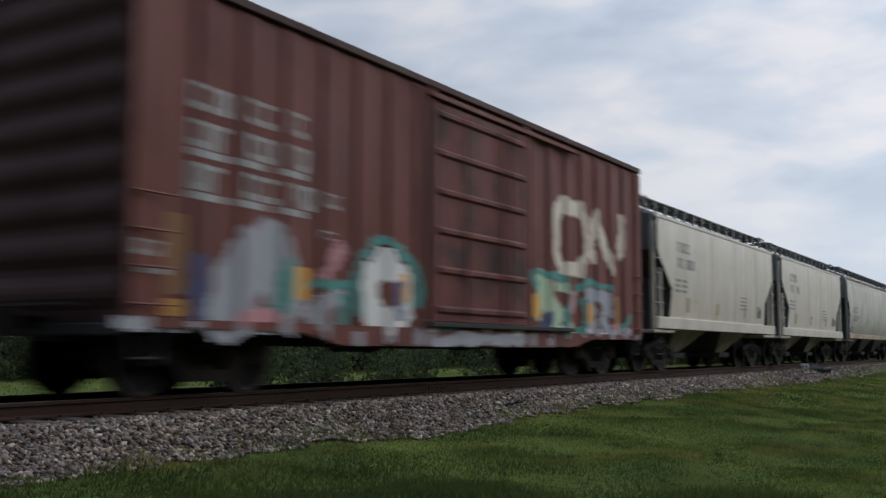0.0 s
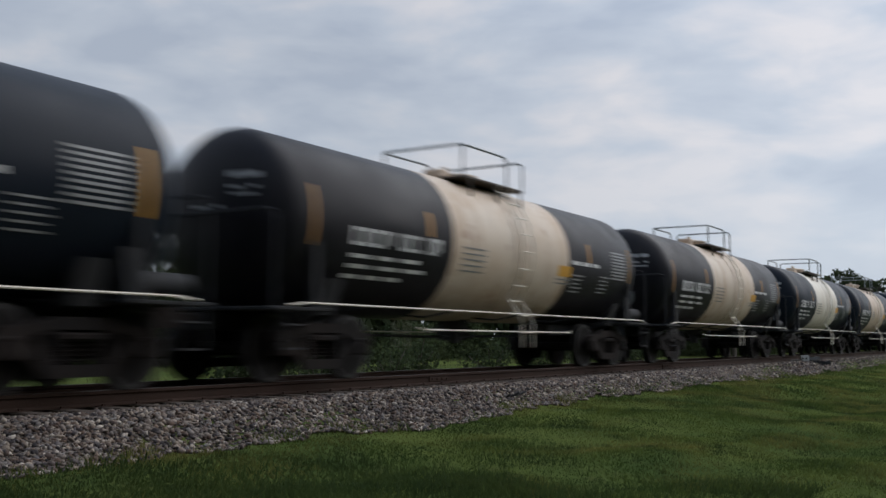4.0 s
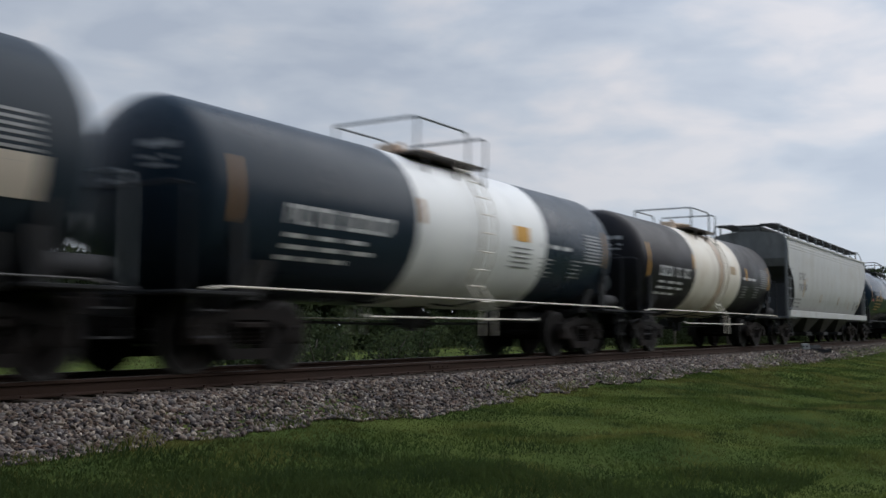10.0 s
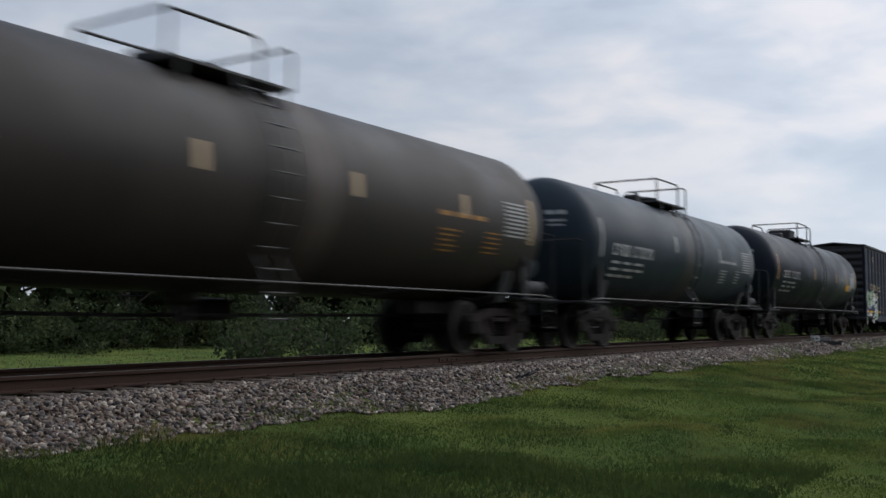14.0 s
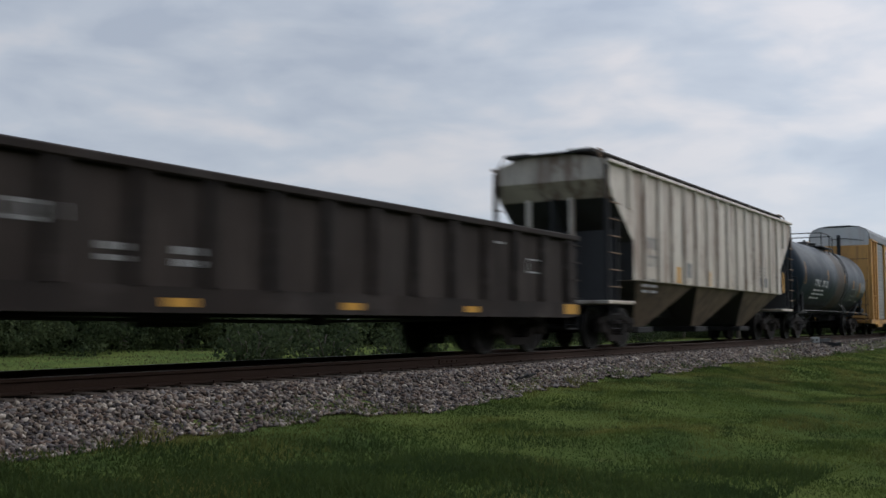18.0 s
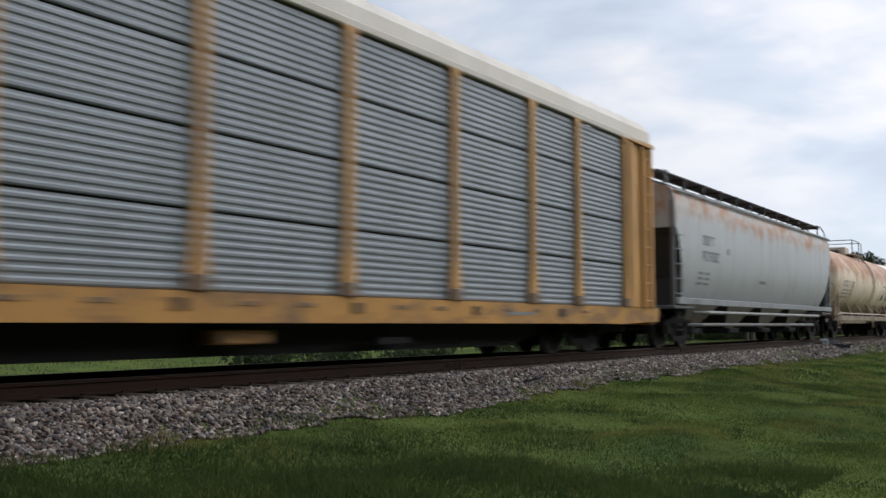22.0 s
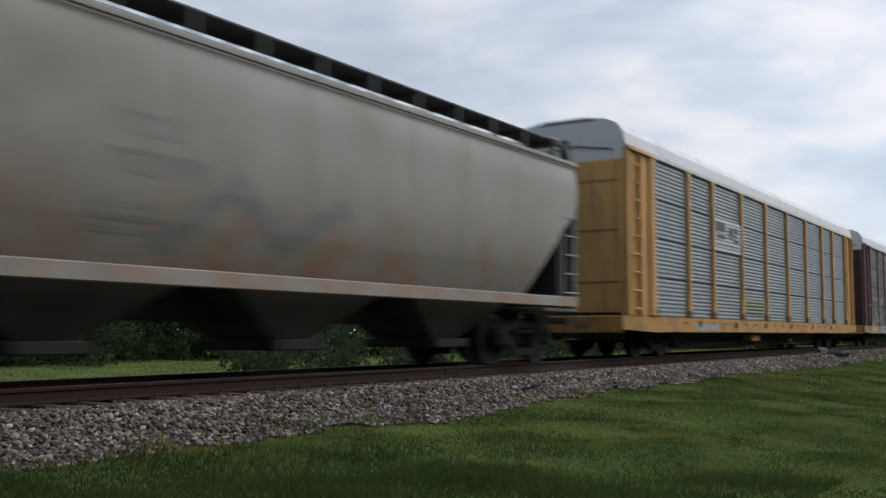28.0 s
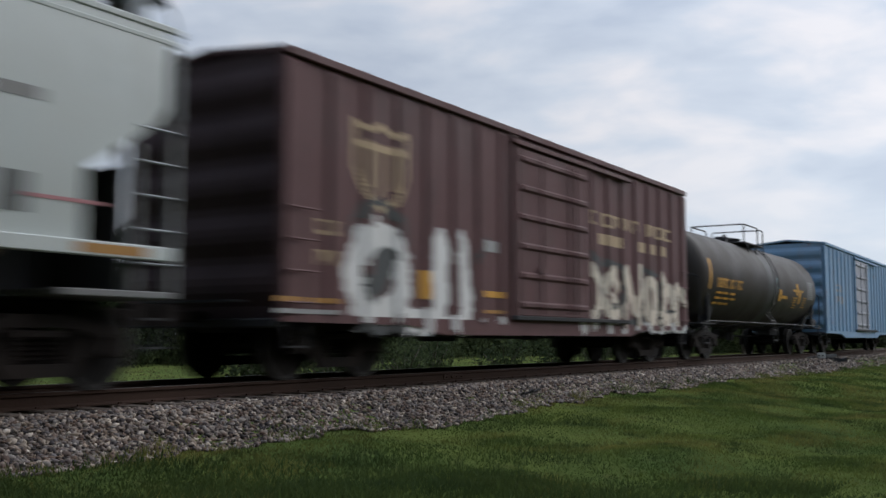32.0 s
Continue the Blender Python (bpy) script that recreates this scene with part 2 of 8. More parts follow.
M["sillworn"] = paint("sill_worn_tan", (0.36, 0.255, 0.14), 0.65, 0.7, (0.17, 0.12, 0.08), rust=0.5, rust_rgb=(0.46, 0.25, 0.05), chips=0.8, chip_rgb=(0.09, 0.07, 0.055), chip_scale=(1.1, 1.1, 2.5))
M["dimaqua"] = paint("spray_worn_aqua", (0.16, 0.22, 0.222), 0.7, 0.6, (0.12, 0.115, 0.11))
M["dimlilac"] = paint("spray_worn_grey", (0.27, 0.265, 0.275), 0.7, 0.6, (0.12, 0.11, 0.105))
M["roofwhite"] = paint("roof_white", (0.58, 0.585, 0.58), 0.55, 0.3, (0.34, 0.22, 0.2))
M["roofcream"] = paint("roof_cream", (0.56, 0.51, 0.43), 0.55, 0.35, (0.30, 0.24, 0.18))
M["roofgrey"] = paint("roof_grey", (0.15, 0.157, 0.165), 0.6, 0.4, (0.09, 0.09, 0.09))
M["walk"] = paint("walkway_steel", (0.028, 0.030, 0.032), 0.6, 0.4)
# hopper slope and inner end sheets: their shade is put into this dark colour
M["slope"] = paint("slope_sheet_shade_dark", (0.050, 0.052, 0.056), 0.8, 0.6, (0.038, 0.036, 0.034))
# streaked grey, darker than the hoppers' sides
M["endgrime"] = paint("sheet_dull_grey", (0.185, 0.19, 0.188), 0.7, 0.7, (0.075, 0.070, 0.064), spec=0.3, chips=0.4, chip_rgb=(0.26, 0.26, 0.25), chip_scale=(1.4, 1.4, 0.4))
M["frame_grey"] = paint("end_frame_grey", (0.16, 0.165, 0.165), 0.6, 0.5)


# ---- mesh helpers ----
class Geo:
    """Collects vertices and faces of one mesh."""

    def __init__(self):
        self.v, self.f, self.m = [], [], []

    def add(self, verts, faces, mi=0):
        n = len(self.v)
        self.v.extend(tuple(p) for p in verts)
        self.f.extend(tuple(i + n for i in f) for f in faces)
        self.m.extend([mi] * len(faces))
        return self

    def box(self, x0, x1, y0, y1, z0, z1, c=0.0, mi=0):
        if c <= 0:
            p = [(x, y, z) for z in (z0, z1) for y in (y0, y1) for x in (x0, x1)]
            return self.add(p, [(0, 2, 3, 1), (4, 5, 7, 6), (0, 1, 5, 4), (2, 6, 7, 3), (0, 4, 6, 2), (1, 3, 7, 5)], mi)
        # chamfered along the vertical and the long edges
        ring = [(x0 + c, y0), (x1 - c, y0), (x1, y0 + c), (x1, y1 - c), (x1 - c, y1), (x0 + c, y1), (x0, y1 - c), (x0, y0 + c)]
        inn = [(x0 + c, y0 + c), (x1 - c, y0 + c), (x1 - c, y0 + c), (x1 - c, y1 - c), (x1 - c, y1 - c), (x0 + c, y1 - c), (x0 + c, y1 - c), (x0 + c, y0 + c)]
        v = [(a, b, z0) for a, b in inn] + [(a, b, z0 + c) for a, b in ring] + [(a, b, z1 - c) for a, b in ring] + [(a, b, z1) for a, b in inn]
        f = []
        for k in range(3):
            for i in range(8):
                j = (i + 1) % 8
                f.append((k * 8 + i, k * 8 + j, k * 8 + 8 + j, k * 8 + 8 + i))
        f.append((7, 5, 3, 1))
        f.append((24 + 1, 24 + 3, 24 + 5, 24 + 7))
        return self.add(v, f, mi)

    def prism(self, pts, a, b, axis="y", mi=0):
        """A polygon of (u, w) pulled from a to b along an axis; u, w are the other two in order."""
        def at(u, w, s):
            return {"x": (s, u, w), "y": (u, s, w), "z": (u, w, s)}[axis]
        n = len(pts)
        v = [at(u, w, a) for u, w in pts] + [at(u, w, b) for u, w in pts]
        f = [tuple(range(n))[::-1], tuple(range(n, 2 * n))] + [(i, (i + 1) % n, n + (i + 1) % n, n + i) for i in range(n)]
        return self.add(v, f, mi)

    def loft(self, rings, closed=True, caps=True, mi=0):
        n = len(rings[0])
        v = [p for r in rings for p in r]
        f = []
        for k in range(len(rings) - 1):
            for i in range(n if closed else n - 1):
                j = (i + 1) % n
                f.append((k * n + i, k * n + j, (k + 1) * n + j, (k + 1) * n + i))
        if caps:
            f += [tuple(range(n))[::-1], tuple(range((len(rings) - 1) * n, len(rings) * n))]
        return self.add(v, f, mi)

    def pipe(self, pts, r, n=6, mi=0):
        """A round bar through the points."""
        pts = [Vector(p) for p in pts]
        r = float(r)
        rings = []
        for i, p in enumerate(pts):
            d = (pts[min(i + 1, len(pts) - 1)] - pts[max(i - 1, 0)]).normalized()
            up = Vector((0, 0, 1)) if abs(d.z) < 0.9 else Vector((1, 0, 0))
            a = d.cross(up).normalized()
            b = d.cross(a)
            rings.append([p + r * (math.cos(2 * math.pi * k / n) * a + math.sin(2 * math.pi * k / n) * b) for k in range(n)])
        return self.loft(rings, mi=mi)

    def disc(self, x, y0, y1, z, r, n=24, mi=0):
        ring = lambda y, q: [(x + q * math.cos(2 * math.pi * k / n), y, z + q * math.sin(2 * math.pi * k / n)) for k in range(n)]
        return self.loft([ring(y0, r), ring(y1, r)], mi=mi)

    def data(self, name, mats, smooth=0.0):
        me = bpy.data.meshes.new(name)
        me.from_pydata(self.v, [], self.f)
        for m in mats if isinstance(mats, (list, tuple)) else [mats]:
            me.materials.append(m)
        if any(self.m):
            me.polygons.foreach_set("material_index", self.m)
        if smooth:
            me.polygons.foreach_set("use_smooth", [True] * len(self.f))
            me.set_sharp_from_angle(angle=radians(smooth))
        me.validate()
        me.update()
        return me


def part(name, geo, mats, parent, label="", smooth=0.0, m=None):
    """One mesh object under a thing or a part; geo is a Geo or finished mesh data."""
    ob = new(name, geo.data(name, mats, smooth) if isinstance(geo, Geo) else geo)
    ob.parent = parent
    if m is not None:
        ob.matrix_basis = m
    return tagged(ob, label)


def thing(name, label, category, group="", m=None):
    ob = new(name)
    ob.empty_display_size = 0.3
    if m is not None:
        ob.matrix_basis = m
    return tagged(ob, label, category, group)


def solid(name, geo, mats, label, category="", group="", kind="", smooth=0.0):
    return tagged(new(name, geo.data(name, mats, smooth)), label, category, group, kind)


def bulk(name, verts, faces, mat, label, category, kind="stuff", parent=None):
    """A large joined mesh from arrays; faces all with the same number of corners."""
    me = bpy.data.meshes.new(name)
    n, k = faces.shape
    me.vertices.add(len(verts))
    me.vertices.foreach_set("co", np.asarray(verts, np.float32).ravel())
    me.loops.add(n * k)
    me.loops.foreach_set("vertex_index", faces.astype(np.int32).ravel())
    me.polygons.add(n)
    me.polygons.foreach_set("loop_start", np.arange(0, n * k, k, dtype=np.int32))
    me.polygons.foreach_set("loop_total", np.full(n, k, np.int32))
    me.materials.append(mat)
    me.update(calc_edges=True)
    me.validate()
    ob = new(name, me)
    ob.parent = parent
    return tagged(ob, label, category, "", kind)


# ---- ground, track and woods ----
rng = np.random.default_rng(7)


def wave(x, y):
    """Soft uneven ground."""
    return 0.035 * np.sin(0.55 * x + 0.3 * y) + 0.03 * np.sin(1.3 * y - 0.37 * x + 1.0) + 0.02 * np.sin(2.1 * x + 1.7 * y)


def toe(x):
    """How far from the track's middle the ballast meets the grass, on the camera's side."""
    return 2.40 + 0.36 * np.exp(-(((x - 11.9) / 1.5) ** 2)) + 0.24 * np.exp(-(((x - 5.6) / 1.6) ** 2)) + 0.30 * np.exp(-(((x - 39) / 8.0) ** 2)) + 0.05 * np.sin(0.9 * x + 0.6) + 0.05 * np.sin(2.3 * x + 1.0) + 0.04 * np.sin(5.1 * x) + 0.025 * np.sin(11.3 * x)


def ground_z(x, y):
    """Height of the ground; rail heads are at 0."""
    a = np.abs(y)
    bank = np.interp(a, [0, 1.55, 1.85, 2.5, 3.4, 6.0, 9.0, 14.0, 30.0, 4000.0], [-0.24, -0.215, -0.26, -0.57, -0.66, -0.83, -0.95, -0.98, -0.86, -0.86])
    far = np.interp(a, [0, 2.2, 2.8, 12.0], [0, 0, 0.6, 1.0])
    swell = 0.10 * np.exp(-(((x - 27) / 9.0) ** 2 + ((y + 3.6) / 1.3) ** 2))
    lumps = 0.05 * np.sin(0.8 * x + 1.9 * y) * np.sin(0.33 * x - 1.1 * y + 0.7) * np.clip((a - 2.8) / 1.5, 0, 1)
    return bank + wave(x, y) * far + np.where(y < 0, swell + lumps, 0)


def grid_axis(stops):
    out = []
    for a, b, n in stops:
        out += list(np.linspace(a, b, n, endpoint=False))
    return np.array(out + [stops[-1][1]])


def grass_material():
    m, nt, b = nodes_of("grass_sod")
    tc = add_node(nt, "ShaderNodeTexCoord")
    n1 = add_node(nt, "ShaderNodeTexNoise", i2=0.38, i3=5.0, i4=0.6)
    n2 = add_node(nt, "ShaderNodeTexNoise", i2=60.0, i3=4.0, i4=0.7)
    n3 = add_node(nt, "ShaderNodeTexNoise", i2=2.4, i3=5.0, i4=0.65)
    for n in (n1, n2, n3):
        link(nt, tc, 3, n, 0)
    c1 = mixed(nt, ramp(nt, n1, 0, 0.35, 0.66), (0.048, 0.074, 0.023), (0.100, 0.122, 0.033))
    c2 = mixed(nt, ramp(nt, n3, 0, 0.55, 0.75), (c1, 2), (0.075, 0.082, 0.030))
    c3 = mixed(nt, ramp(nt, n2, 0, 0.1, 0.6), (0.050, 0.073, 0.024), (c2, 2))
    link(nt, c3, 2, b, "Base Color")
    b.inputs["Roughness"].default_value = 0.95
    b.inputs["Specular IOR Level"].default_value = 0.0
    bp = add_node(nt, "ShaderNodeBump", i0=0.7, i1=0.03)
    link(nt, n2, 0, bp, "Height")
    link(nt, bp, 0, b, "Normal")
    return m


def leaf_material(name, a, b_rgb, rough=0.7, spread=0.45, patch=0.6, dry=None, deep=None):
    """Leaves or blades: a shade of its own for each, greener and yellower patches over metres."""
    m, nt, b = nodes_of(name)
    geo = add_node(nt, "ShaderNodeNewGeometry")
    tc = add_node(nt, "ShaderNodeTexCoord")
    n1 = add_node(nt, "ShaderNodeTexNoise", i2=patch, i3=5.0, i4=0.6)
    link(nt, tc, 3, n1, 0)
    c = mixed(nt, ramp(nt, n1, 0, 0.36, 0.66), a, b_rgb)
    if dry:
        # sun-dried strips that follow the track, and thick dark tussocks
        mp = add_node(nt, "ShaderNodeMapping")
        mp.inputs[3].default_value = (0.34, 0.62, 0.4)
        mp.inputs[1].default_value = (3.1, 0.4, 0.0)
        link(nt, tc, 3, mp, 0)
        n2 = add_node(nt, "ShaderNodeTexNoise", i2=1.0, i3=4.0, i4=0.55)
        link(nt, mp, 0, n2, 0)
        c = mixed(nt, ramp(nt, n2, 0, 0.46, 0.68), (c, 2), dry)
        n4 = add_node(nt, "ShaderNodeTexNoise", i2=1.2, i3=4.0, i4=0.62)
        link(nt, tc, 3, n4, 0)
        c = mixed(nt, ramp(nt, n4, 0, 0.45, 0.66), (c, 2), deep)
    v = add_node(nt, "ShaderNodeMapRange", i1=0.0, i2=1.0, i3=1.0 - spread, i4=1.0 + spread)
    link(nt, geo, 8, v, 0)
    sc = add_node(nt, "ShaderNodeVectorMath", op="SCALE")
    link(nt, c, 2, sc, 0)
    link(nt, v, 0, sc, 3)
    link(nt, sc, 0, b, "Base Color")
    b.inputs["Roughness"].default_value = rough
    b.inputs["Specular IOR Level"].default_value = 0.06
    # light that shines through the thin blade
    thin = add_node(nt, "ShaderNodeBsdfTranslucent")
    link(nt, sc, 0, thin, 0)
    leaf_mix = add_node(nt, "ShaderNodeMixShader", i0=0.5)
    link(nt, b, 0, leaf_mix, 1)
    link(nt, thin, 0, leaf_mix, 2)
    link(nt, leaf_mix, 0, nt.nodes["Material Output"], 0)
    return m


M["sod"] = grass_material()
M["blade"] = leaf_material("grass_blades", (0.052, 0.086, 0.023), (0.112, 0.142, 0.034), spread=0.08, patch=0.7, dry=(0.180, 0.166, 0.052), deep=(0.036, 0.059, 0.020))
# bank grass: the near left's darkness is put into this green
M["lush"] = leaf_material("bank_grass_dimmed", (0.036, 0.060, 0.020), (0.066, 0.094, 0.027), spread=0.08, patch=0.9)
M["meadow"] = leaf_material("meadow_grass", (0.084, 0.090, 0.038), (0.118, 0.118, 0.050))
M["leaf"] = leaf_material("tree_leaves", (0.025, 0.037, 0.018), (0.046, 0.060, 0.025))
M["hedge"] = leaf_material("hedge_leaves", (0.029, 0.042, 0.021), (0.060, 0.075, 0.032))
M["bark"] = paint("bark", (0.075, 0.06, 0.048), 0.9, 0.5, bump=0.12)
M["boxwhite"] = paint("equipment_pale", (0.55, 0.55, 0.54), 0.55, 0.35)

gx = grid_axis([(-3000, -200, 6), (-200, -20, 14), (-20, 0, 20), (0, 60, 160), (60, 140, 60), (140, 400, 14), (400, 3000, 6)])
gy = grid_axis([(-3000, -200, 6), (-200, -20, 12), (-20, -12, 14), (-12, -1.2, 80), (-1.2, 1.2, 5), (1.2, 3.5, 14), (3.5, 30, 30), (30, 200, 12), (200, 3000, 6)])
GX, GY = np.meshgrid(gx, gy, indexing="ij")
GZ = ground_z(GX, GY)
idx = np.arange(len(gx) * len(gy)).reshape(len(gx), len(gy))
quads = np.stack([idx[:-1, :-1], idx[1:, :-1], idx[1:, 1:], idx[:-1, 1:]], -1).reshape(-1, 4)
ground = bulk("ground", np.stack([GX, GY, GZ], -1).reshape(-1, 3), quads, M["sod"], "mown green grass field beside the railway", "grass", "structure")
ground.data.polygons.foreach_set("use_smooth", [True] * len(quads))

# ballast bed: a low stone bank over the ground
bx = grid_axis([(-400, -20, 10), (-20, 70, 300), (70, 130, 60), (130, 500, 10)])
rows = [-1.0, -0.95, -0.86, -0.72, -0.62, -0.45, 0.0, 0.45, 0.62, 0.72, 0.86, 0.95, 1.0]
BX = np.repeat(bx[:, None], len(rows), 1)
BY = np.stack([toe(bx) * r for r in rows], 1)


def bed_z(x, y):
    """Height of the stone bank: level under the sleepers, falling to the grass at its toe."""
    a = np.abs(y)
    w = np.clip((a - 1.80) / (toe(x) - 1.80), 0, 1)
    top = np.interp(a, [0, 0.9, 1.6, 1.85], [-0.238, -0.228, -0.213, -0.235])
    return (1 - w) * top + w * (ground_z(x, -toe(x)) - 0.01)


BZ = bed_z(BX, BY)
BZ[:, 0] = BZ[:, -1] = ground_z(bx, BY[:, 0]) - 0.06
idx = np.arange(BX.size).reshape(BX.shape)
quads = np.stack([idx[:-1, :-1], idx[1:, :-1], idx[1:, 1:], idx[:-1, 1:]], -1).reshape(-1, 4)
bulk("ballast_bed", np.stack([BX, BY, BZ], -1).reshape(-1, 3), quads, M["bed"], "crushed grey stone bed under the railway track", "ballast", "structure")


ICO_V = []
phi = (1 + 5 ** 0.5) / 2
for a, b in ((1, phi), (-1, phi), (1, -phi), (-1, -phi)):
    ICO_V += [(0, a, b), (a, b, 0), (b, 0, a)]
ICO_V = np.array(ICO_V) / np.linalg.norm((1, phi))


def hull_faces(v):
    """The 20 faces of the icosahedron, from its vertices."""
    out = []
    n = len(v)
    for i in range(n):
        for j in range(i + 1, n):
            for k in range(j + 1, n):
                if max(np.linalg.norm(v[i] - v[j]), np.linalg.norm(v[j] - v[k]), np.linalg.norm(v[i] - v[k])) < 1.1:
                    nrm = np.cross(v[j] - v[i], v[k] - v[i])
                    out.append((i, j, k) if nrm @ v[i] > 0 else (i, k, j))
    return np.array(out)


ICO_F = hull_faces(ICO_V)


def stones(name, n, x0, x1, lo, hi, near=True):
    """Loose broken stones on the shoulder."""
    u = rng.random(n)
    x = x0 + (x1 - x0) * u ** 1.25
    side = -1.0
    y = side * (1.0 + (toe(x) + 0.10 - 1.0) * rng.random(n))
    r = lo + (hi - lo) * rng.random(n) ** 1.6
    z = bed_z(x, y) + r * (0.15 + 0.35 * rng.random(n))
    v = ICO_V[None] * r[:, None, None] * (0.5 + 0.75 * rng.random((n, 12, 1))) * (0.5 + 0.95 * rng.random((n, 1, 3)))
    v *= np.array([1.15, 0.9, 0.72])
    a = rng.normal(0.0, 0.6, n)
    c, s = np.cos(a)[:, None], np.sin(a)[:, None]
    v = np.stack([v[..., 0], c * v[..., 1] - s * v[..., 2], s * v[..., 1] + c * v[..., 2]], -1)
    a = rng.random(n) * 6.283
    c, s = np.cos(a)[:, None], np.sin(a)[:, None]
    v = np.stack([c * v[..., 0] - s * v[..., 1], s * v[..., 0] + c * v[..., 1], v[..., 2]], -1)
    v += np.stack([x, y, z], -1)[:, None]
    f = (ICO_F[None] + 12 * np.arange(n)[:, None, None]).reshape(-1, 3)
    return bulk(name, v.reshape(-1, 3), f, M["stone"], "loose grey and pinkish crushed ballast stones beside the rail", "ballast")


stones("ballast_stones", 44000, 4.5, 32.0, 0.017, 0.043)
stones("ballast_stones", 9000, 32.0, 95.0, 0.024, 0.05)

# the dark clump and the few stones thrown out on the grass edge
g = Geo()
for k in range(9):
    a = k * 2.4
    g.pipe([(15.0 + 0.25 * math.cos(a), -2.05 + 0.10 * math.sin(a), -0.36), (15.0 + 0.55 * math.cos(a), -2.10 + 0.20 * math.sin(a), -0.33 + 0.02 * (k % 3))], 0.018, 5)
solid("debris", g, M["under"], "dark broken wood scraps lying on the ballast", "debris")

# rails: head, web and foot
RAIL = [(-0.075, -0.172), (0.075, -0.172), (0.075, -0.160), (0.012, -0.140), (0.010, -0.050), (0.036, -0.036), (0.036, -0.006), (0.028, 0.0),
        (-0.028, 0.0), (-0.036, -0.006), (-0.036, -0.036), (-0.010, -0.050), (-0.012, -0.140), (-0.075, -0.160)]
for side in (-1, 1):
    rail = thing("rail", "rust-brown steel rail with a worn grey head", "rail", "rails of the track")
    rail.matrix_basis = pose(0, side * 0.755, 0)
    rail["kind"] = "structure"
    part("rail_body", Geo().prism(RAIL, -400, 500, "x"), M["rail"], rail)
    part("running_surface", Geo().box(-400, 500, -0.027, 0.027, 0.0006, 0.003), M["railhead"], rail, "polished steel running surface")
    for k in range(12):
        jx = 3.0 + 11.9 * k
        b2 = Geo().box(jx - 0.32, jx + 0.32, -0.030, -0.012, -0.132, -0.048, 0.006)
        for q in range(4):
            b2.pipe([(jx - 0.24 + 0.16 * q, -0.028, -0.09), (jx - 0.24 + 0.16 * q, -0.048, -0.09)], 0.014, 6)
        part("joint_bar", b2, M["rail"], rail)

tie_set = thing("tie_row", "old dark wooden sleepers bedded in the ballast", "sleeper")
tie_set["kind"] = "structure"
tie_mesh = Geo().box(-0.115, 0.115, -1.29, 1.29, -0.36, -0.174, 0.012).data("tie", M["tie"])
plate_mesh = Geo().box(-0.09, 0.09, -0.18, 0.18, -0.176, -0.168, 0.003).box(-0.02, 0.02, -0.105, -0.08, -0.17, -0.145).box(-0.02, 0.02, 0.08, 0.105, -0.17, -0.145).data("tie_plate", M["rail"])
for k in range(150):
    tie = part("tie", tie_mesh, None, tie_set, m=pose(0.3 + 0.52 * k, 0.02 * math.sin(k * 1.7), 0, 0, 0, 0.6 * math.sin(k * 2.3)))
    if k < 90:
        for side in (-1, 1):
            part("tie_plate", plate_mesh, None, tie, m=pose(0, side * 0.755, 0))

# track-side equipment: pale low housing with a dark arm
eq = thing("trackside_box", "low pale metal equipment housing with a black arm beside the rail", "equipment box", m=pose(41.6, -1.62, -0.20, 0, 0, -68))
part("housing", Geo().prism([(-0.40, -0.08), (-0.36, 0.06), (-0.42, 0.08), (-0.42, 0.21), (-0.38, 0.24), (-0.12, 0.24), (-0.10, 0.02), (-0.22, -0.06)], -0.16, 0.16), M["boxwhite"], eq)
part("hood", Geo().prism([(-0.095, 0.06), (-0.095, 0.19), (0.06, 0.17), (0.20, 0.20), (0.30, 0.19), (0.32, 0.10), (0.16, 0.06)], -0.14, 0.12), M["frame_grey"], eq, "dull grey metal hood")
part("arm", Geo().prism([(-0.26, -0.08), (-0.09, 0.05), (0.28, 0.05), (0.52, 0.0), (0.66, 0.06), (0.70, -0.10), (0.28, -0.12)], -0.22, 0.20), M["under"], eq, "black steel arm")
for q in (-0.36, -0.22):
    part("latch", Geo().box(q - 0.03, q + 0.03, -0.185, -0.162, 0.10, 0.15), M["under"], eq)
part("conduit", Geo().pipe([(-0.45, 0.1, 0.06), (-0.9, 0.15, 0.02), (-1.2, 0.6, -0.06)], 0.025, 8), M["greyink"], eq)


# grass blades
def blades(name, n, x0, x1, y0, y1, h0, h1, w, mat, label, power=1.0, mask=None):
    x = x0 + (x1 - x0) * rng.random(n) ** power
    y = y0 + (y1 - y0) * rng.random(n)
    if mask is not None:
        keep = mask(x, y)
        x, y = x[keep], y[keep]
        n = len(x)
    patch = 0.75 + 0.3 * np.sin(1.9 * x + 0.8 * y) * np.sin(0.7 * x - 1.6 * y + 2)
    h = (h0 + (h1 - h0) * rng.random(n) ** 2) * patch
    a = rng.random(n) * 6.283
    lean = (0.2 + 0.7 * rng.random(n)) * h
    b = rng.random(n) * 6.283
    z = ground_z(x, y) - 0.01
    d = np.stack([np.cos(a), np.sin(a), 0 * a], -1) * (w * (0.6 + 0.8 * rng.random(n)))[:, None]
    base = np.stack([x, y, z], -1)
    l = np.stack([np.cos(b) * lean, np.sin(b) * lean, h], -1)
    mid = base + l * np.array([0.35, 0.35, 0.6])
    v = np.stack([base - d, base + d, mid + d * 0.75, mid - d * 0.75, base + l], 1)
    k = 5 * np.arange(n)[:, None]
    f = np.concatenate([k + np.array([[0, 1, 2]]), k + np.array([[0, 2, 3]]), k + np.array([[3, 2, 4]])])
    return bulk(name, v.reshape(-1, 3), f, mat, label, "grass")


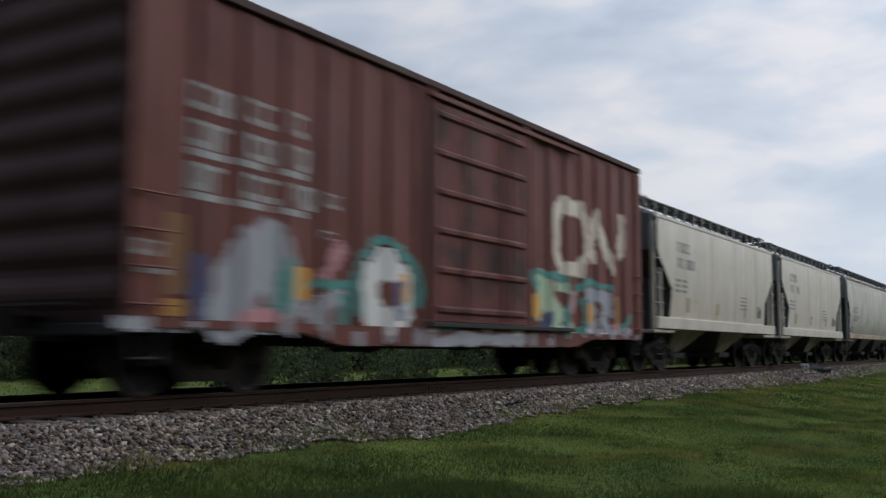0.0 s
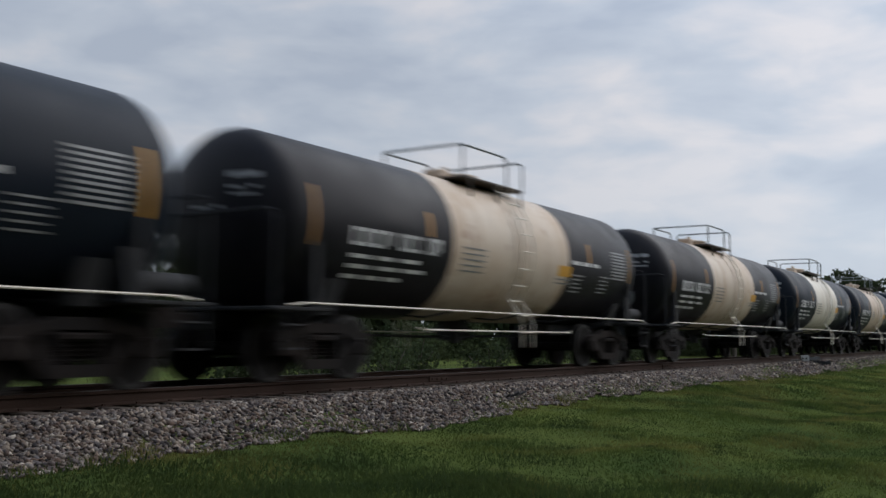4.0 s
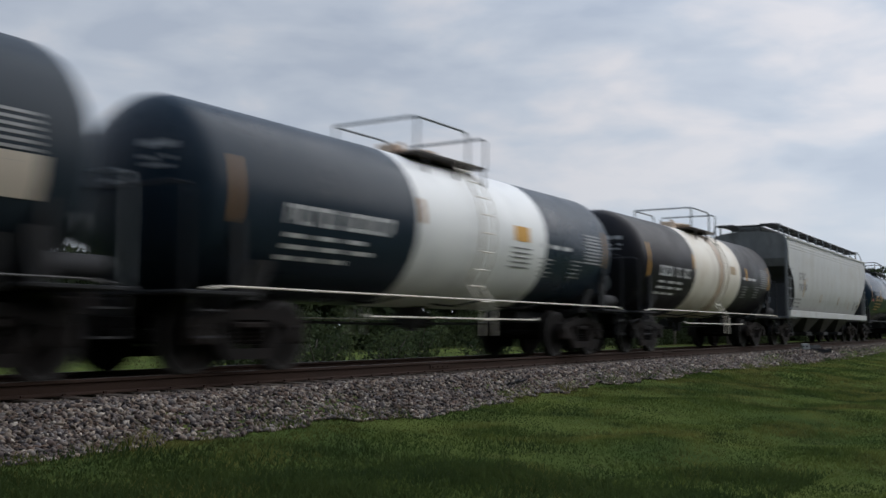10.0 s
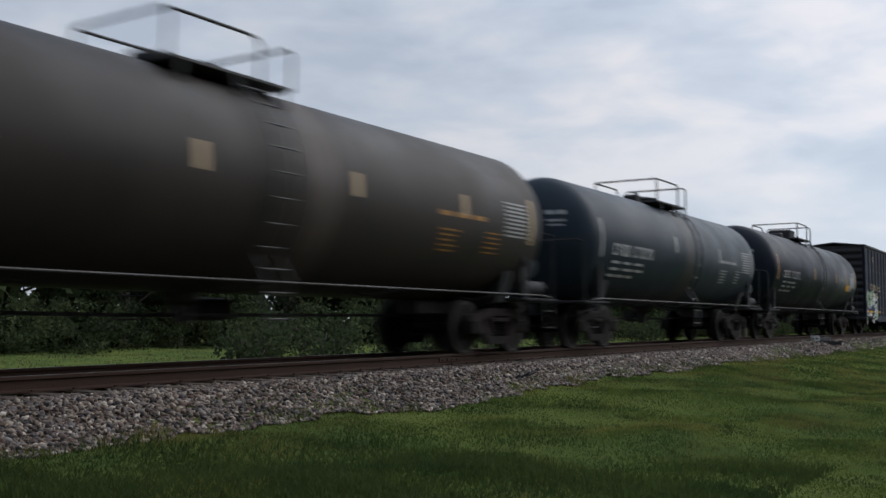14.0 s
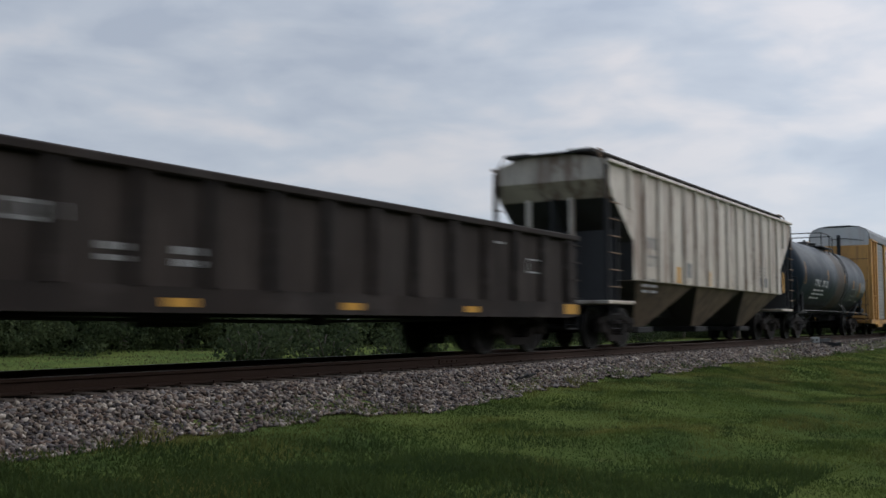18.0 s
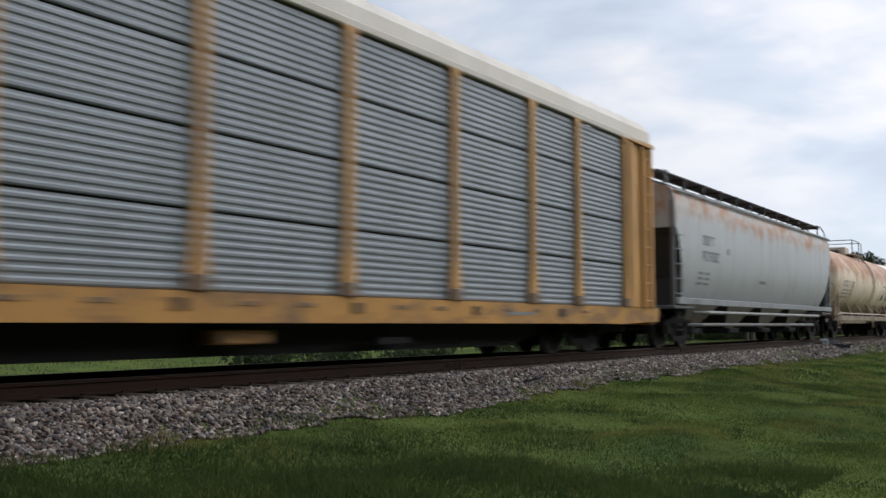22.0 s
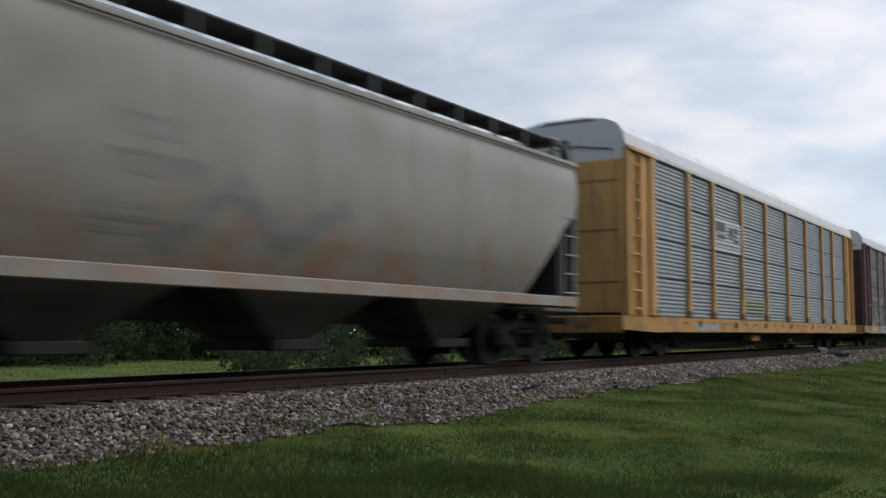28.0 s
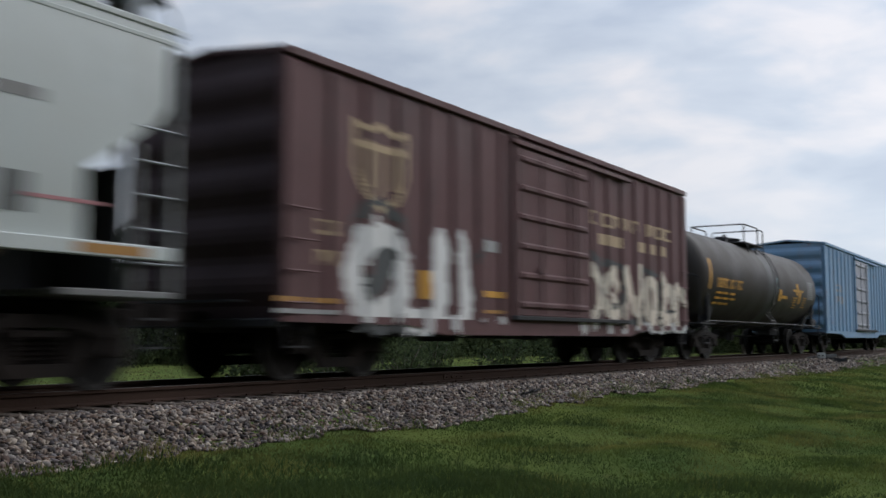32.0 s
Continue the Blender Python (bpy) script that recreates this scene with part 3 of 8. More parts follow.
grassy = lambda x, y: (-y > toe(x) - 0.16 + 0.20 * rng.random(len(x)))
seen = lambda x, y: grassy(x, y) & (x > 0.58 * (y + 10.15))
blades("grass", 210000, 4.5, 24.0, -10.0, -2.2, 0.025, 0.065, 0.0065, M["blade"], "short green mown grass", 1.2, seen)
blades("grass", 85000, 22.0, 60.0, -9.9, -2.2, 0.03, 0.09, 0.016, M["blade"], "short green mown grass", 1.3, seen)
blades("grass", 30000, 58.0, 150.0, -16.0, -2.2, 0.07, 0.16, 0.02, M["blade"], "short green mown grass", 1.2, seen)
clump = lambda x, y: seen(x, y) & (np.sin(2.3 * x + 1.1 * y) + np.sin(1.4 * x - 2.6 * y + 1.0) + 0.6 * np.sin(6.1 * x + 4.7 * y) > 0.75)
blades("grass", 60000, 4.5, 30.0, -9.0, -2.3, 0.05, 0.13, 0.0065, M["blade"], "tufts of longer grass in the lawn", 1.25, clump)
# longer blades on the near bank, coloured darker to dim that corner
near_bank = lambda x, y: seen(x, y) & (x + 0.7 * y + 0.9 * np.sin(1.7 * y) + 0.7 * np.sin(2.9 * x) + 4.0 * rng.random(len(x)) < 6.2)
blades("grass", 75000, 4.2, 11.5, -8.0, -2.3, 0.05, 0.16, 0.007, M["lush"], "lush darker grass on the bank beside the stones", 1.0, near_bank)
tufts = lambda x, y: (np.abs(-y - toe(x)) < 0.16) & (np.sin(3.1 * x) + np.sin(1.3 * x + 1) > 0.1)
blades("grass", 30000, 4.5, 45.0, -3.0, -2.0, 0.06, 0.20, 0.005, M["blade"], "longer green grass along the edge of the stones", 1.1, tufts)
blades("meadow", 50000, 2.0, 110.0, 3.0, 29.0, 0.05, 0.16, 0.016, M["meadow"], "pale green meadow grass behind the track", 1.0)
blades("weeds", 16000, 24.0, 90.0, 2.4, 6.5, 0.06, 0.26, 0.02, M["hedge"], "green weeds beyond the track", 1.0)


# ---- bushes and trees ----
def leaf_cloud(centres, radii, per, size, flat=0.8):
    """Small bent leaf sprays scattered through lumps."""
    vs = []
    for (cx, cy, cz), r in zip(centres, radii):
        n = max(6, int(per * r * r))
        d = rng.normal(size=(n, 3))
        d /= np.linalg.norm(d, axis=1)[:, None]
        rad = r * (0.45 + 0.6 * rng.random(n) ** 0.6)
        p = np.array([cx, cy, cz]) + d * rad[:, None] * np.array([1, 1, flat])
        a = rng.normal(size=(n, 3))
        a /= np.linalg.norm(a, axis=1)[:, None]
        b = np.cross(a, d)
        b /= np.linalg.norm(b, axis=1)[:, None] + 1e-6
        s = (size * (0.5 + rng.random(n)))[:, None]
        vs.append(np.stack([p - a * s, p + b * s * 0.55, p + a * s, p - b * s * 0.55], 1))
    v = np.concatenate(vs)
    f = np.arange(len(v) * 4).reshape(-1, 4)
    return v.reshape(-1, 3), f


def tree(x, y, h, spread, seed, leafy=1.0, leaf=0.10, name="tree"):
    x, y, h, spread = float(x), float(y), float(h), float(spread)
    r = random.Random(seed)
    z0 = float(ground_z(np.array([x]), np.array([y]))[0]) - 0.1
    t = thing(name, "full green leafy tree in the line behind the railway", "tree", "trees of the wood edge", pose(x, y, z0))
    g = Geo()
    top = 0.72 * h
    trunk = [(0.03 * h * math.sin(k * 1.3 + seed) * k / 5, 0.03 * h * math.cos(k * 1.7 + seed) * k / 5, top * k / 5) for k in range(6)]
    n = 8
    g.loft([[(px + (0.024 * h * (1 - 0.75 * k / 5)) * math.cos(6.283 * i / n), py + (0.024 * h * (1 - 0.75 * k / 5)) * math.sin(6.283 * i / n), pz) for i in range(n)]
            for k, (px, py, pz) in enumerate(trunk)])
    part("trunk", g, M["bark"], t, smooth=60)
    limbs = Geo()
    cs, rs = [], []
    for k in range(11):
        q = 0.30 + 0.66 * k / 10
        a = k * 2.4 + seed
        reach = spread * (0.35 + 0.65 * math.sin(math.pi * min(1, 0.25 + q * 0.72))) * r.uniform(0.55, 1.05)
        sx, sy, sz = trunk[min(5, int(q * 5))][0], trunk[min(5, int(q * 5))][1], q * top
        ex, ey, ez = reach * math.cos(a), reach * math.sin(a), min(h * 0.97, sz + h * r.uniform(0.06, 0.24))
        limbs.pipe([(sx, sy, sz), ((sx + ex) / 2, (sy + ey) / 2, (sz + ez) / 2 + 0.02 * h), (ex, ey, ez)], 0.006 * h, 5)
        for j in range(3):
            cs.append((ex + r.uniform(-0.22, 0.22) * spread, ey + r.uniform(-0.22, 0.22) * spread, ez + r.uniform(-0.10, 0.06) * h))
            rs.append(spread * r.uniform(0.16, 0.34))
    part("branchwork", limbs, M["bark"], t)
    v, f = leaf_cloud(cs, rs, 170 * leafy, leaf)
    c = bulk("crown", v, f, M["leaf"], "", "", "", t)
    return t


k = 0
for x in np.arange(6.0, 230.0, 5.6):
    y = 33.5 - 15.0 * min(1, max(0, (x - 60) / 40)) + 2.5 * math.sin(x * 0.31) + rng.uniform(-1.5, 1.5)
    h = 8.6 + 1.8 * min(1, max(0, (x - 60) / 40)) + 0.7 * math.sin(x * 0.23 + 1.0) + rng.uniform(-0.6, 0.9) + (3.2 if 49 < x < 53 else 0) + 2.2 * min(1, max(0, (x - 105) / 40)) + (2.2 if x < 31 else 0)
    if x < 104:
        tree(x + rng.uniform(-1.2, 1.2), y, h, 3.1 + rng.uniform(-0.4, 0.8), k, leafy=2.2 if x < 31 else 1.6)
    else:
        tree(x + rng.uniform(-1.2, 1.2), y + 5.0, 8.9 + 5.5 * min(1, max(0, (x - 142) / 32)) + 1.3 * math.sin(0.9 * x) + rng.uniform(-0.5, 0.8), 3.6 + rng.uniform(-0.6, 1.4), k, leafy=0.7, leaf=0.26)
    k += 1

# undergrowth along the wood's edge, thick enough to close the wood
cs, rs = [], []
for x in np.arange(4.0, 130.0, 0.62):
    for q in range(4):
        cs.append((x + rng.uniform(-0.5, 0.5), 27.5 - 9.0 * min(1, max(0, (x - 60) / 45)) + 1.2 * math.sin(0.21 * x) + rng.uniform(-0.4, 1.6), -0.85 + rng.uniform(0.1, 2.2)))
        rs.append(rng.uniform(0.4, 0.8))
v, f = leaf_cloud(cs, rs, 210, 0.085)
bulk("undergrowth", v, f, M["hedge"], "dense green undergrowth and vines along the wood edge", "bushes")
cs, rs = [], []
for x in np.arange(4.0, 200.0, 1.5):
    for q in range(5):
        cs.append((x + rng.uniform(-0.8, 0.8), 31.0 - 10.0 * min(1, max(0, (x - 60) / 45)) + 1.5 * math.sin(0.21 * x) + rng.uniform(-0.6, 1.8), -0.6 + 1.0 * q + rng.uniform(-0.3, 0.5)))
        rs.append(rng.uniform(0.9, 1.3))
for x in np.arange(108.0, 300.0, 2.0):
    for q in range(5 if x < 140 else 7):
        cs.append((x + rng.uniform(-1.0, 1.0), 25.0 + 1.5 * math.sin(0.21 * x) + rng.uniform(-1.0, 2.4), -0.4 + 1.55 * q + rng.uniform(-0.4, 0.7)))
        rs.append(rng.uniform(1.2, 1.9) * (1.0 if q < 5 else 0.8))
v, f = leaf_cloud(cs, rs, 84, 0.36)
bulk("thicket", v, f, M["leaf"], "dark green thicket inside the wood edge", "bushes")


# unseen wood behind the camera, inferred from dark reflections in the tanks
cs, rs = [], []
for x in np.arange(-90.0, 150.0, 2.6):
    for q in range(6):
        cs.append((x + rng.uniform(-1.2, 1.2), -34.0 + 2.0 * math.sin(0.17 * x) + rng.uniform(-2.0, 2.0), 0.3 + 1.9 * q + rng.uniform(-0.5, 0.9)))
        rs.append(rng.uniform(1.4, 2.3))
# unseen groves added to block sky light from the left end of the view
for k in range(420):
    x, y = rng.uniform(-46.0, -5.0), rng.uniform(-32.0, -5.5)
    if x > -12 and y > -14:
        continue
    cs.append((x, y, rng.uniform(0.2, 12.0)))
    rs.append(rng.uniform(1.4, 2.3))
for k in range(400):
    cs.append((rng.uniform(-26.0, 4.0), rng.uniform(-27.0, -14.0), rng.uniform(0.2, 19.0)))
    rs.append(rng.uniform(1.4, 2.3))
for k in range(160):
    cs.append((rng.uniform(-46.0, -7.0), rng.uniform(6.5, 20.0), rng.uniform(0.2, 11.0)))
    rs.append(rng.uniform(1.4, 2.3))
v, f = leaf_cloud(cs, rs, 16, 0.75)
bulk("woodland", v, f, M["leaf"], "dark green wood closing the field on its near side", "trees")

# a thin young tree standing free at the wood's edge
tree(92.5, 21.5, 9.9, 2.7, 77, leafy=1.1)


def bush(x, y, h, w, seed):
    x, y, h = float(x), float(y), float(h)
    r = random.Random(seed)
    z0 = float(ground_z(np.array([x]), np.array([y]))[0])
    b = thing("bush", "leafy green bush behind the track", "bush", "bushes behind the track", pose(x, y, z0))
    cs, rs = [], []
    for q in range(7):
        a = q * 2.4 + seed
        e = (w * 0.5 * math.cos(a) * r.uniform(0.3, 1), w * 0.5 * math.sin(a) * r.uniform(0.3, 1), h * r.uniform(0.35, 0.85))
        part("stem", Geo().pipe([(0.05 * math.cos(a), 0.05 * math.sin(a), -0.05), (e[0] * 0.6, e[1] * 0.6, e[2] * 0.6), e], 0.02, 5), M["bark"], b)
        cs += [e, (e[0] * 0.7, e[1] * 0.7, e[2] * 0.5)]
        rs += [w * r.uniform(0.2, 0.32), w * 0.25]
    v, f = leaf_cloud(cs, rs, 190, 0.075, 0.9)
    bulk("foliage", v, f, M["hedge"], "", "", "", b)


for i, (x, y, h, w) in enumerate([(20.6, 9.4, 1.5, 2.2), (22.3, 10.4, 1.7, 2.4), (23.6, 9.0, 1.3, 1.8), (25.0, 10.5, 1.9, 2.6), (28.5, 9.8, 1.6, 2.2), (32.0, 11.0, 2.0, 2.8),
                                  (37.0, 10.5, 1.6, 2.4), (43.0, 11.0, 1.9, 2.6), (50.0, 12.0, 2.0, 2.8), (58.0, 12.0, 2.2, 3.0)]):
    bush(x, y, h, w, i + 3)


# ---- railway vehicles: shared running gear ----
WR = 0.4826


def truck_meshes():
    wheels = Geo()
    n = 22
    prof = [(-0.068, 0.20), (-0.068, WR - 0.055), (-0.068, WR + 0.0), (0.045, WR + 0.004), (0.050, WR + 0.026), (0.078, WR + 0.026), (0.078, WR - 0.055), (0.03, WR - 0.075),
            (0.01, 0.17), (0.055, 0.13), (0.055, 0.085)]
    for s in (-1, 1):
        rings = []
        for dy, r in prof:
            y = s * (0.755 - dy)
            rings.append([(r * math.cos(6.2832 * k / n), y, r * math.sin(6.2832 * k / n)) for k in range(n)])
        wheels.loft(rings, caps=True)
        ringf = n * (len(prof) - 1)
        wheels.m[-(ringf + 2) + n:-(ringf + 2) + 2 * n] = [1] * n
        wheels.disc(0, s * 0.82, s * 1.06, 0, 0.085, 14)
        for k in range(3):
            a = k * 2.094
            wheels.pipe([(0.045 * math.cos(a), s * 1.05, 0.045 * math.sin(a)), (0.045 * math.cos(a), s * 1.085, 0.045 * math.sin(a))], 0.016, 6)
    wheels.disc(0, -0.75, 0.75, 0, 0.08, 14)
    frame_geo = Geo()
    top = [(-1.13, 0.58), (-1.06, 0.70), (-0.62, 0.75), (-0.40, 0.83), (0.40, 0.83), (0.62, 0.75), (1.06, 0.70), (1.13, 0.58), (0.66, 0.60), (0.36, 0.69), (-0.36, 0.69), (-0.66, 0.60)]
    bottom = [(-0.74, 0.62), (-0.60, 0.60), (-0.37, 0.31), (0.37, 0.31), (0.60, 0.60), (0.74, 0.62), (0.68, 0.46), (0.43, 0.17), (-0.43, 0.17), (-0.68, 0.46)]
    frame_geo.prism(top, -0.065, 0.065).prism(bottom, -0.055, 0.055)
    for s in (-1, 1):
        frame_geo.box(*sorted((s * 0.29, s * 0.41)), -0.06, 0.06, 0.30, 0.70, 0.02)
        frame_geo.box(*sorted((s * 1.03, s * 1.12)), -0.06, 0.06, 0.36, 0.60, 0.015)
        frame_geo.box(*sorted((s * 0.66, s * 0.745)), -0.06, 0.06, 0.36, 0.60, 0.015)
        frame_geo.box(*sorted((s * 0.76, s * 1.02)), -0.09, 0.09, 0.56, 0.62, 0.02)
        frame_geo.disc(s * 0.89, -0.10, 0.10, WR, 0.115, 16)
    spring = Geo()
    for x in (-0.17, 0.0, 0.17):
        turns = [(x + 0.055 * math.cos(k * 1.57), 0.055 * math.sin(k * 1.57), 0.32 + 0.26 * k / 20) for k in range(21)]
        spring.pipe(turns, 0.017, 4)
    spring.box(-0.27, 0.27, -0.10, 0.10, 0.575, 0.66, 0.02)
    bolster = Geo().prism([(-0.93, 0.60), (-0.93, 0.70), (-0.35, 0.74), (0.35, 0.74), (0.93, 0.70), (0.93, 0.60), (0.4, 0.46), (-0.4, 0.46)], -0.21, 0.21, "x")
    bolster.disc(0, -0.05, 0.05, 0.76, 0.05, 8)
    for s in (-1, 1):
        bolster.box(*sorted((s * 0.36, s * 0.46)), -0.85, 0.85, 0.36, 0.46, 0.02)
    return (wheels.data("wheelset", [M["wheel"], M["rim"]], 40), frame_geo.data("side_frame", M["truck"]), spring.data("spring_pack", M["truck"]), bolster.data("truck", M["truck"]))


WHEELS, SIDE_FRAME, SPRING, BOLSTER = truck_meshes()
SPINNING = []


def truck(car, x):
    t = part("truck", BOLSTER, None, car, "dark rusty cast steel truck", m=pose(x, 0, 0))
    for s in (-1, 1):
        part("side_frame", SIDE_FRAME, None, t, m=pose(0, s * 0.99, 0))
        part("spring_pack", SPRING, None, t, m=pose(0, s * 0.99, 0))
        w = part("wheelset", WHEELS, None, t, "worn steel wheels on an axle", m=pose(s * 0.89, 0, WR))
        SPINNING.append((w, car, s * 0.89))


def couplers(car, xs, half):
    """Couplers from the end sills at ±xs to the meeting points at ±half."""
    for s in (-1, 1):
        g = Geo().box(*sorted((s * (xs - 0.3), s * (half - 0.22))), -0.07, 0.07, 0.80, 0.95, 0.02)
        a, b = half - 0.24, half + 0.03
        g.prism([(s * a, -0.14), (s * b, -0.16), (s * (b + 0.02), -0.06), (s * (half - 0.06), -0.04), (s * (half - 0.06), 0.08), (s * (b - 0.03), 0.12), (s * a, 0.15)], 0.74, 1.02, "z")
        part("coupler", g, M["truck"], car, "rusty cast coupler")
        h = Geo().pipe([(s * xs, 0.35, 0.85), (s * (xs + 0.15), 0.37, 0.62), (s * (half - 0.1), 0.30, 0.36), (s * (half - 0.02), 0.2, 0.42)], 0.022, 6)
        part("air_hose", h, M["under"], car)


def ladder(car, x, w, path, step=0.36, r=0.016, mat="frame_grey", name="ladder"):
    """Two stringers along (y, z) points, with rungs between them."""
    g = Geo()
    pts = [Vector((0, y, z)) for y, z in path]
    for s in (-1, 1):
        g.pipe([(x + s * w / 2, p.y, p.z) for p in pts], r, 6)
    d, nxt = 0.0, step * 0.5
    for a, b in zip(pts, pts[1:]):
        l = (b - a).length
        while nxt < d + l:
            p = a.lerp(b, (nxt - d) / l)
            g.pipe([(x - w / 2, p.y, p.z), (x + w / 2, p.y, p.z)], r * 0.8, 5)
            nxt += step
        d += l
    return part(name, g, M[mat], car)


def steps(car, x, side, z1, z0=0.46, w=0.40, mat="under"):
    g = Geo()
    y = side * 1.47
    for s in (-1, 1):
        g.box(x + s * w / 2 - 0.012, x + s * w / 2 + 0.012, y - 0.012, y + 0.015, z0, z1)
    k = z0
    while k < z1 - 0.1:
        g.box(x - w / 2, x + w / 2, y - 0.03, y + 0.03, k, k + 0.025)
        k += 0.32
    part("sill_step", g, M[mat], car)


def underbody(car, L, z=0.78):
    """Centre sill, brake pipe, reservoir and rigging."""
    part("center_sill", Geo().box(-L / 2, L / 2, -0.22, 0.22, z - 0.12, z + 0.20, 0.02), M["under"], car)
    g = Geo().pipe([(-1.6, 0.55, 0.72), (-1.5, 0.55, 0.72), (-0.5, 0.55, 0.72), (-0.4, 0.55, 0.72)], 0.20, 14)
    part("air_reservoir", g, M["under"], car, smooth=40)
    g = Geo().pipe([(-L / 2 + 1.2, -0.32, 0.66), (0.4, -0.36, 0.60), (L / 2 - 1.2, -0.30, 0.66)], 0.028, 6)
    g.box(0.9, 1.25, -0.55, -0.3, 0.55, 0.80, 0.03)
    part("brake_rigging", g, M["under"], car)


# ---- markings ----
def letters(rnd, x0, x1, z0, z1, n, put):
    """A row of unreadable blocks the size of lettering."""
    w = (x1 - x0) / n
    for k in range(n):
        if n > 5 and rnd.random() < 0.1:
            continue
        a = x0 + k * w + w * 0.10
        b = a + w * rnd.uniform(0.62, 0.80)
        if w > 3.0 * (z1 - z0) or z1 - z0 < 0.10:
            put(a, b, z0, z1)
            continue
        # a block of strokes round an open middle
        u, q = 0.30 * (b - a), 0.21 * (z1 - z0)
        put(a, a + u, z0, z1)
        put(a + u, b, z1 - q, z1)
        if rnd.random() < 0.6:
            put(b - u, b, z0 + q, z1 - q)
        if rnd.random() < 0.7:
            put(a + u, b, z0, z0 + q)


def flat_mark(g, y, x0, x1, z0, z1):
    s = 1 if y > 0 else -1
    q = [(x0, y, z0), (x1, y, z0), (x1, y, z1), (x0, y, z1)]
    e = [(a, b - s * 0.003, c) for a, b, c in q]
    g.add(q + e, [(0, 1, 2, 3) if s < 0 else (3, 2, 1, 0), (4, 5, 1, 0), (5, 6, 2, 1), (6, 7, 3, 2), (7, 4, 0, 3)])


def shaped_mark(g, depth, x0, x1, z0, z1, lift=0.006):
    """A mark on the near side that follows the side's section, depth(z)."""
    n = max(1, math.ceil((z1 - z0) / 0.12))
    zs = [z0 + (z1 - z0) * k / n for k in range(n + 1)]
    v = [(x, -(depth(z) + q), z) for q in (lift, lift - 0.003) for z in zs for x in (x0, x1)]
    m = 2 * (n + 1)
    f = [(2 * k, 2 * k + 1, 2 * k + 3, 2 * k + 2) for k in range(n)]
    rim = list(range(0, m, 2)) + list(range(m - 1, 0, -2))
    f += [(a, b, b + m, a + m) for a, b in zip(rim, rim[1:] + rim[:1])]
    g.add(v, f)


def curved_mark(g, R, zc, x0, x1, z0, z1, lift=0.005):
    """A patch on the near side of a lying cylinder."""
    a0, a1 = [math.asin(max(-1, min(1, (z - zc) / R))) for z in (z0, z1)]
    n = max(1, int(abs(a1 - a0) / 0.12) + 1)
    v = []
    for k in range(n + 1):
        a = a0 + (a1 - a0) * k / n
        for x in (x0, x1):
            v.append((x, -(R + lift) * math.cos(a), zc + (R + lift) * math.sin(a)))
    g.add(v, [(2 * k, 2 * k + 1, 2 * k + 3, 2 * k + 2) for k in range(n)])


def stroke(pts, r):
    """A test for points within r of a broken line."""
    segs = [(np.array(a), np.array(b)) for a, b in zip(pts, pts[1:])]

    def test(x, z):
        best = np.full(np.shape(z), 9.0)
        for a, b in segs:
            d = b - a
            t = np.clip(((x - a[0]) * d[0] + (z - a[1]) * d[1]) / (d @ d + 1e-9), 0, 1)
            best = np.minimum(best, np.hypot(x - a[0] - t * d[0], z - a[1] - t * d[1]))
        return best < r
    return test


def sprayed(g, surface, tests, x0, x1, z0, z1, lift=0.005, dx=0.05, dz=0.035, ragged=0.0, depth=None):
    """Paint of any outline laid on a side whose distance from the car's middle is surface(x)."""
    zs = np.arange(z0, z1, dz)
    x = x0
    while x < x1:
        on = np.zeros(len(zs), bool)
        for t in tests:
            jx = ragged * np.array([noise.noise((3.1 * x, 3.1 * z, 1.7)) + 0.5 * noise.noise((9.0 * x, 9.0 * z, 4.0)) for z in zs])
            jz = ragged * np.array([noise.noise((3.1 * x, 3.1 * z, 7.7)) + 0.5 * noise.noise((9.0 * x, 9.0 * z, 9.0)) for z in zs])
            on |= t(x + dx / 2 + jx, zs + jz)
        i = 0
        while i < len(zs):
            if on[i]:
                j = i
                while j + 1 < len(zs) and on[j + 1] and (depth is None or j - i < 3):
                    j += 1
                if depth:
                    shaped_mark(g, depth, x, x + dx, zs[i], zs[j] + dz, lift)
                    i = j + 1
                    continue
                ya, yb = -surface(x + 0.002) - lift, -surface(x + dx - 0.002) - lift
                g.add([(x, ya, zs[i]), (x + dx, yb, zs[i]), (x + dx, yb, zs[j] + dz), (x, ya, zs[j] + dz)], [(0, 1, 2, 3)])
                i = j
            i += 1
        x += dx


def arc(cx, cz, rx, rz, a0, a1, n=10):
    return [(cx + rx * math.cos(math.radians(a0 + (a1 - a0) * k / n)), cz + rz * math.sin(math.radians(a0 + (a1 - a0) * k / n))) for k in range(n + 1)]


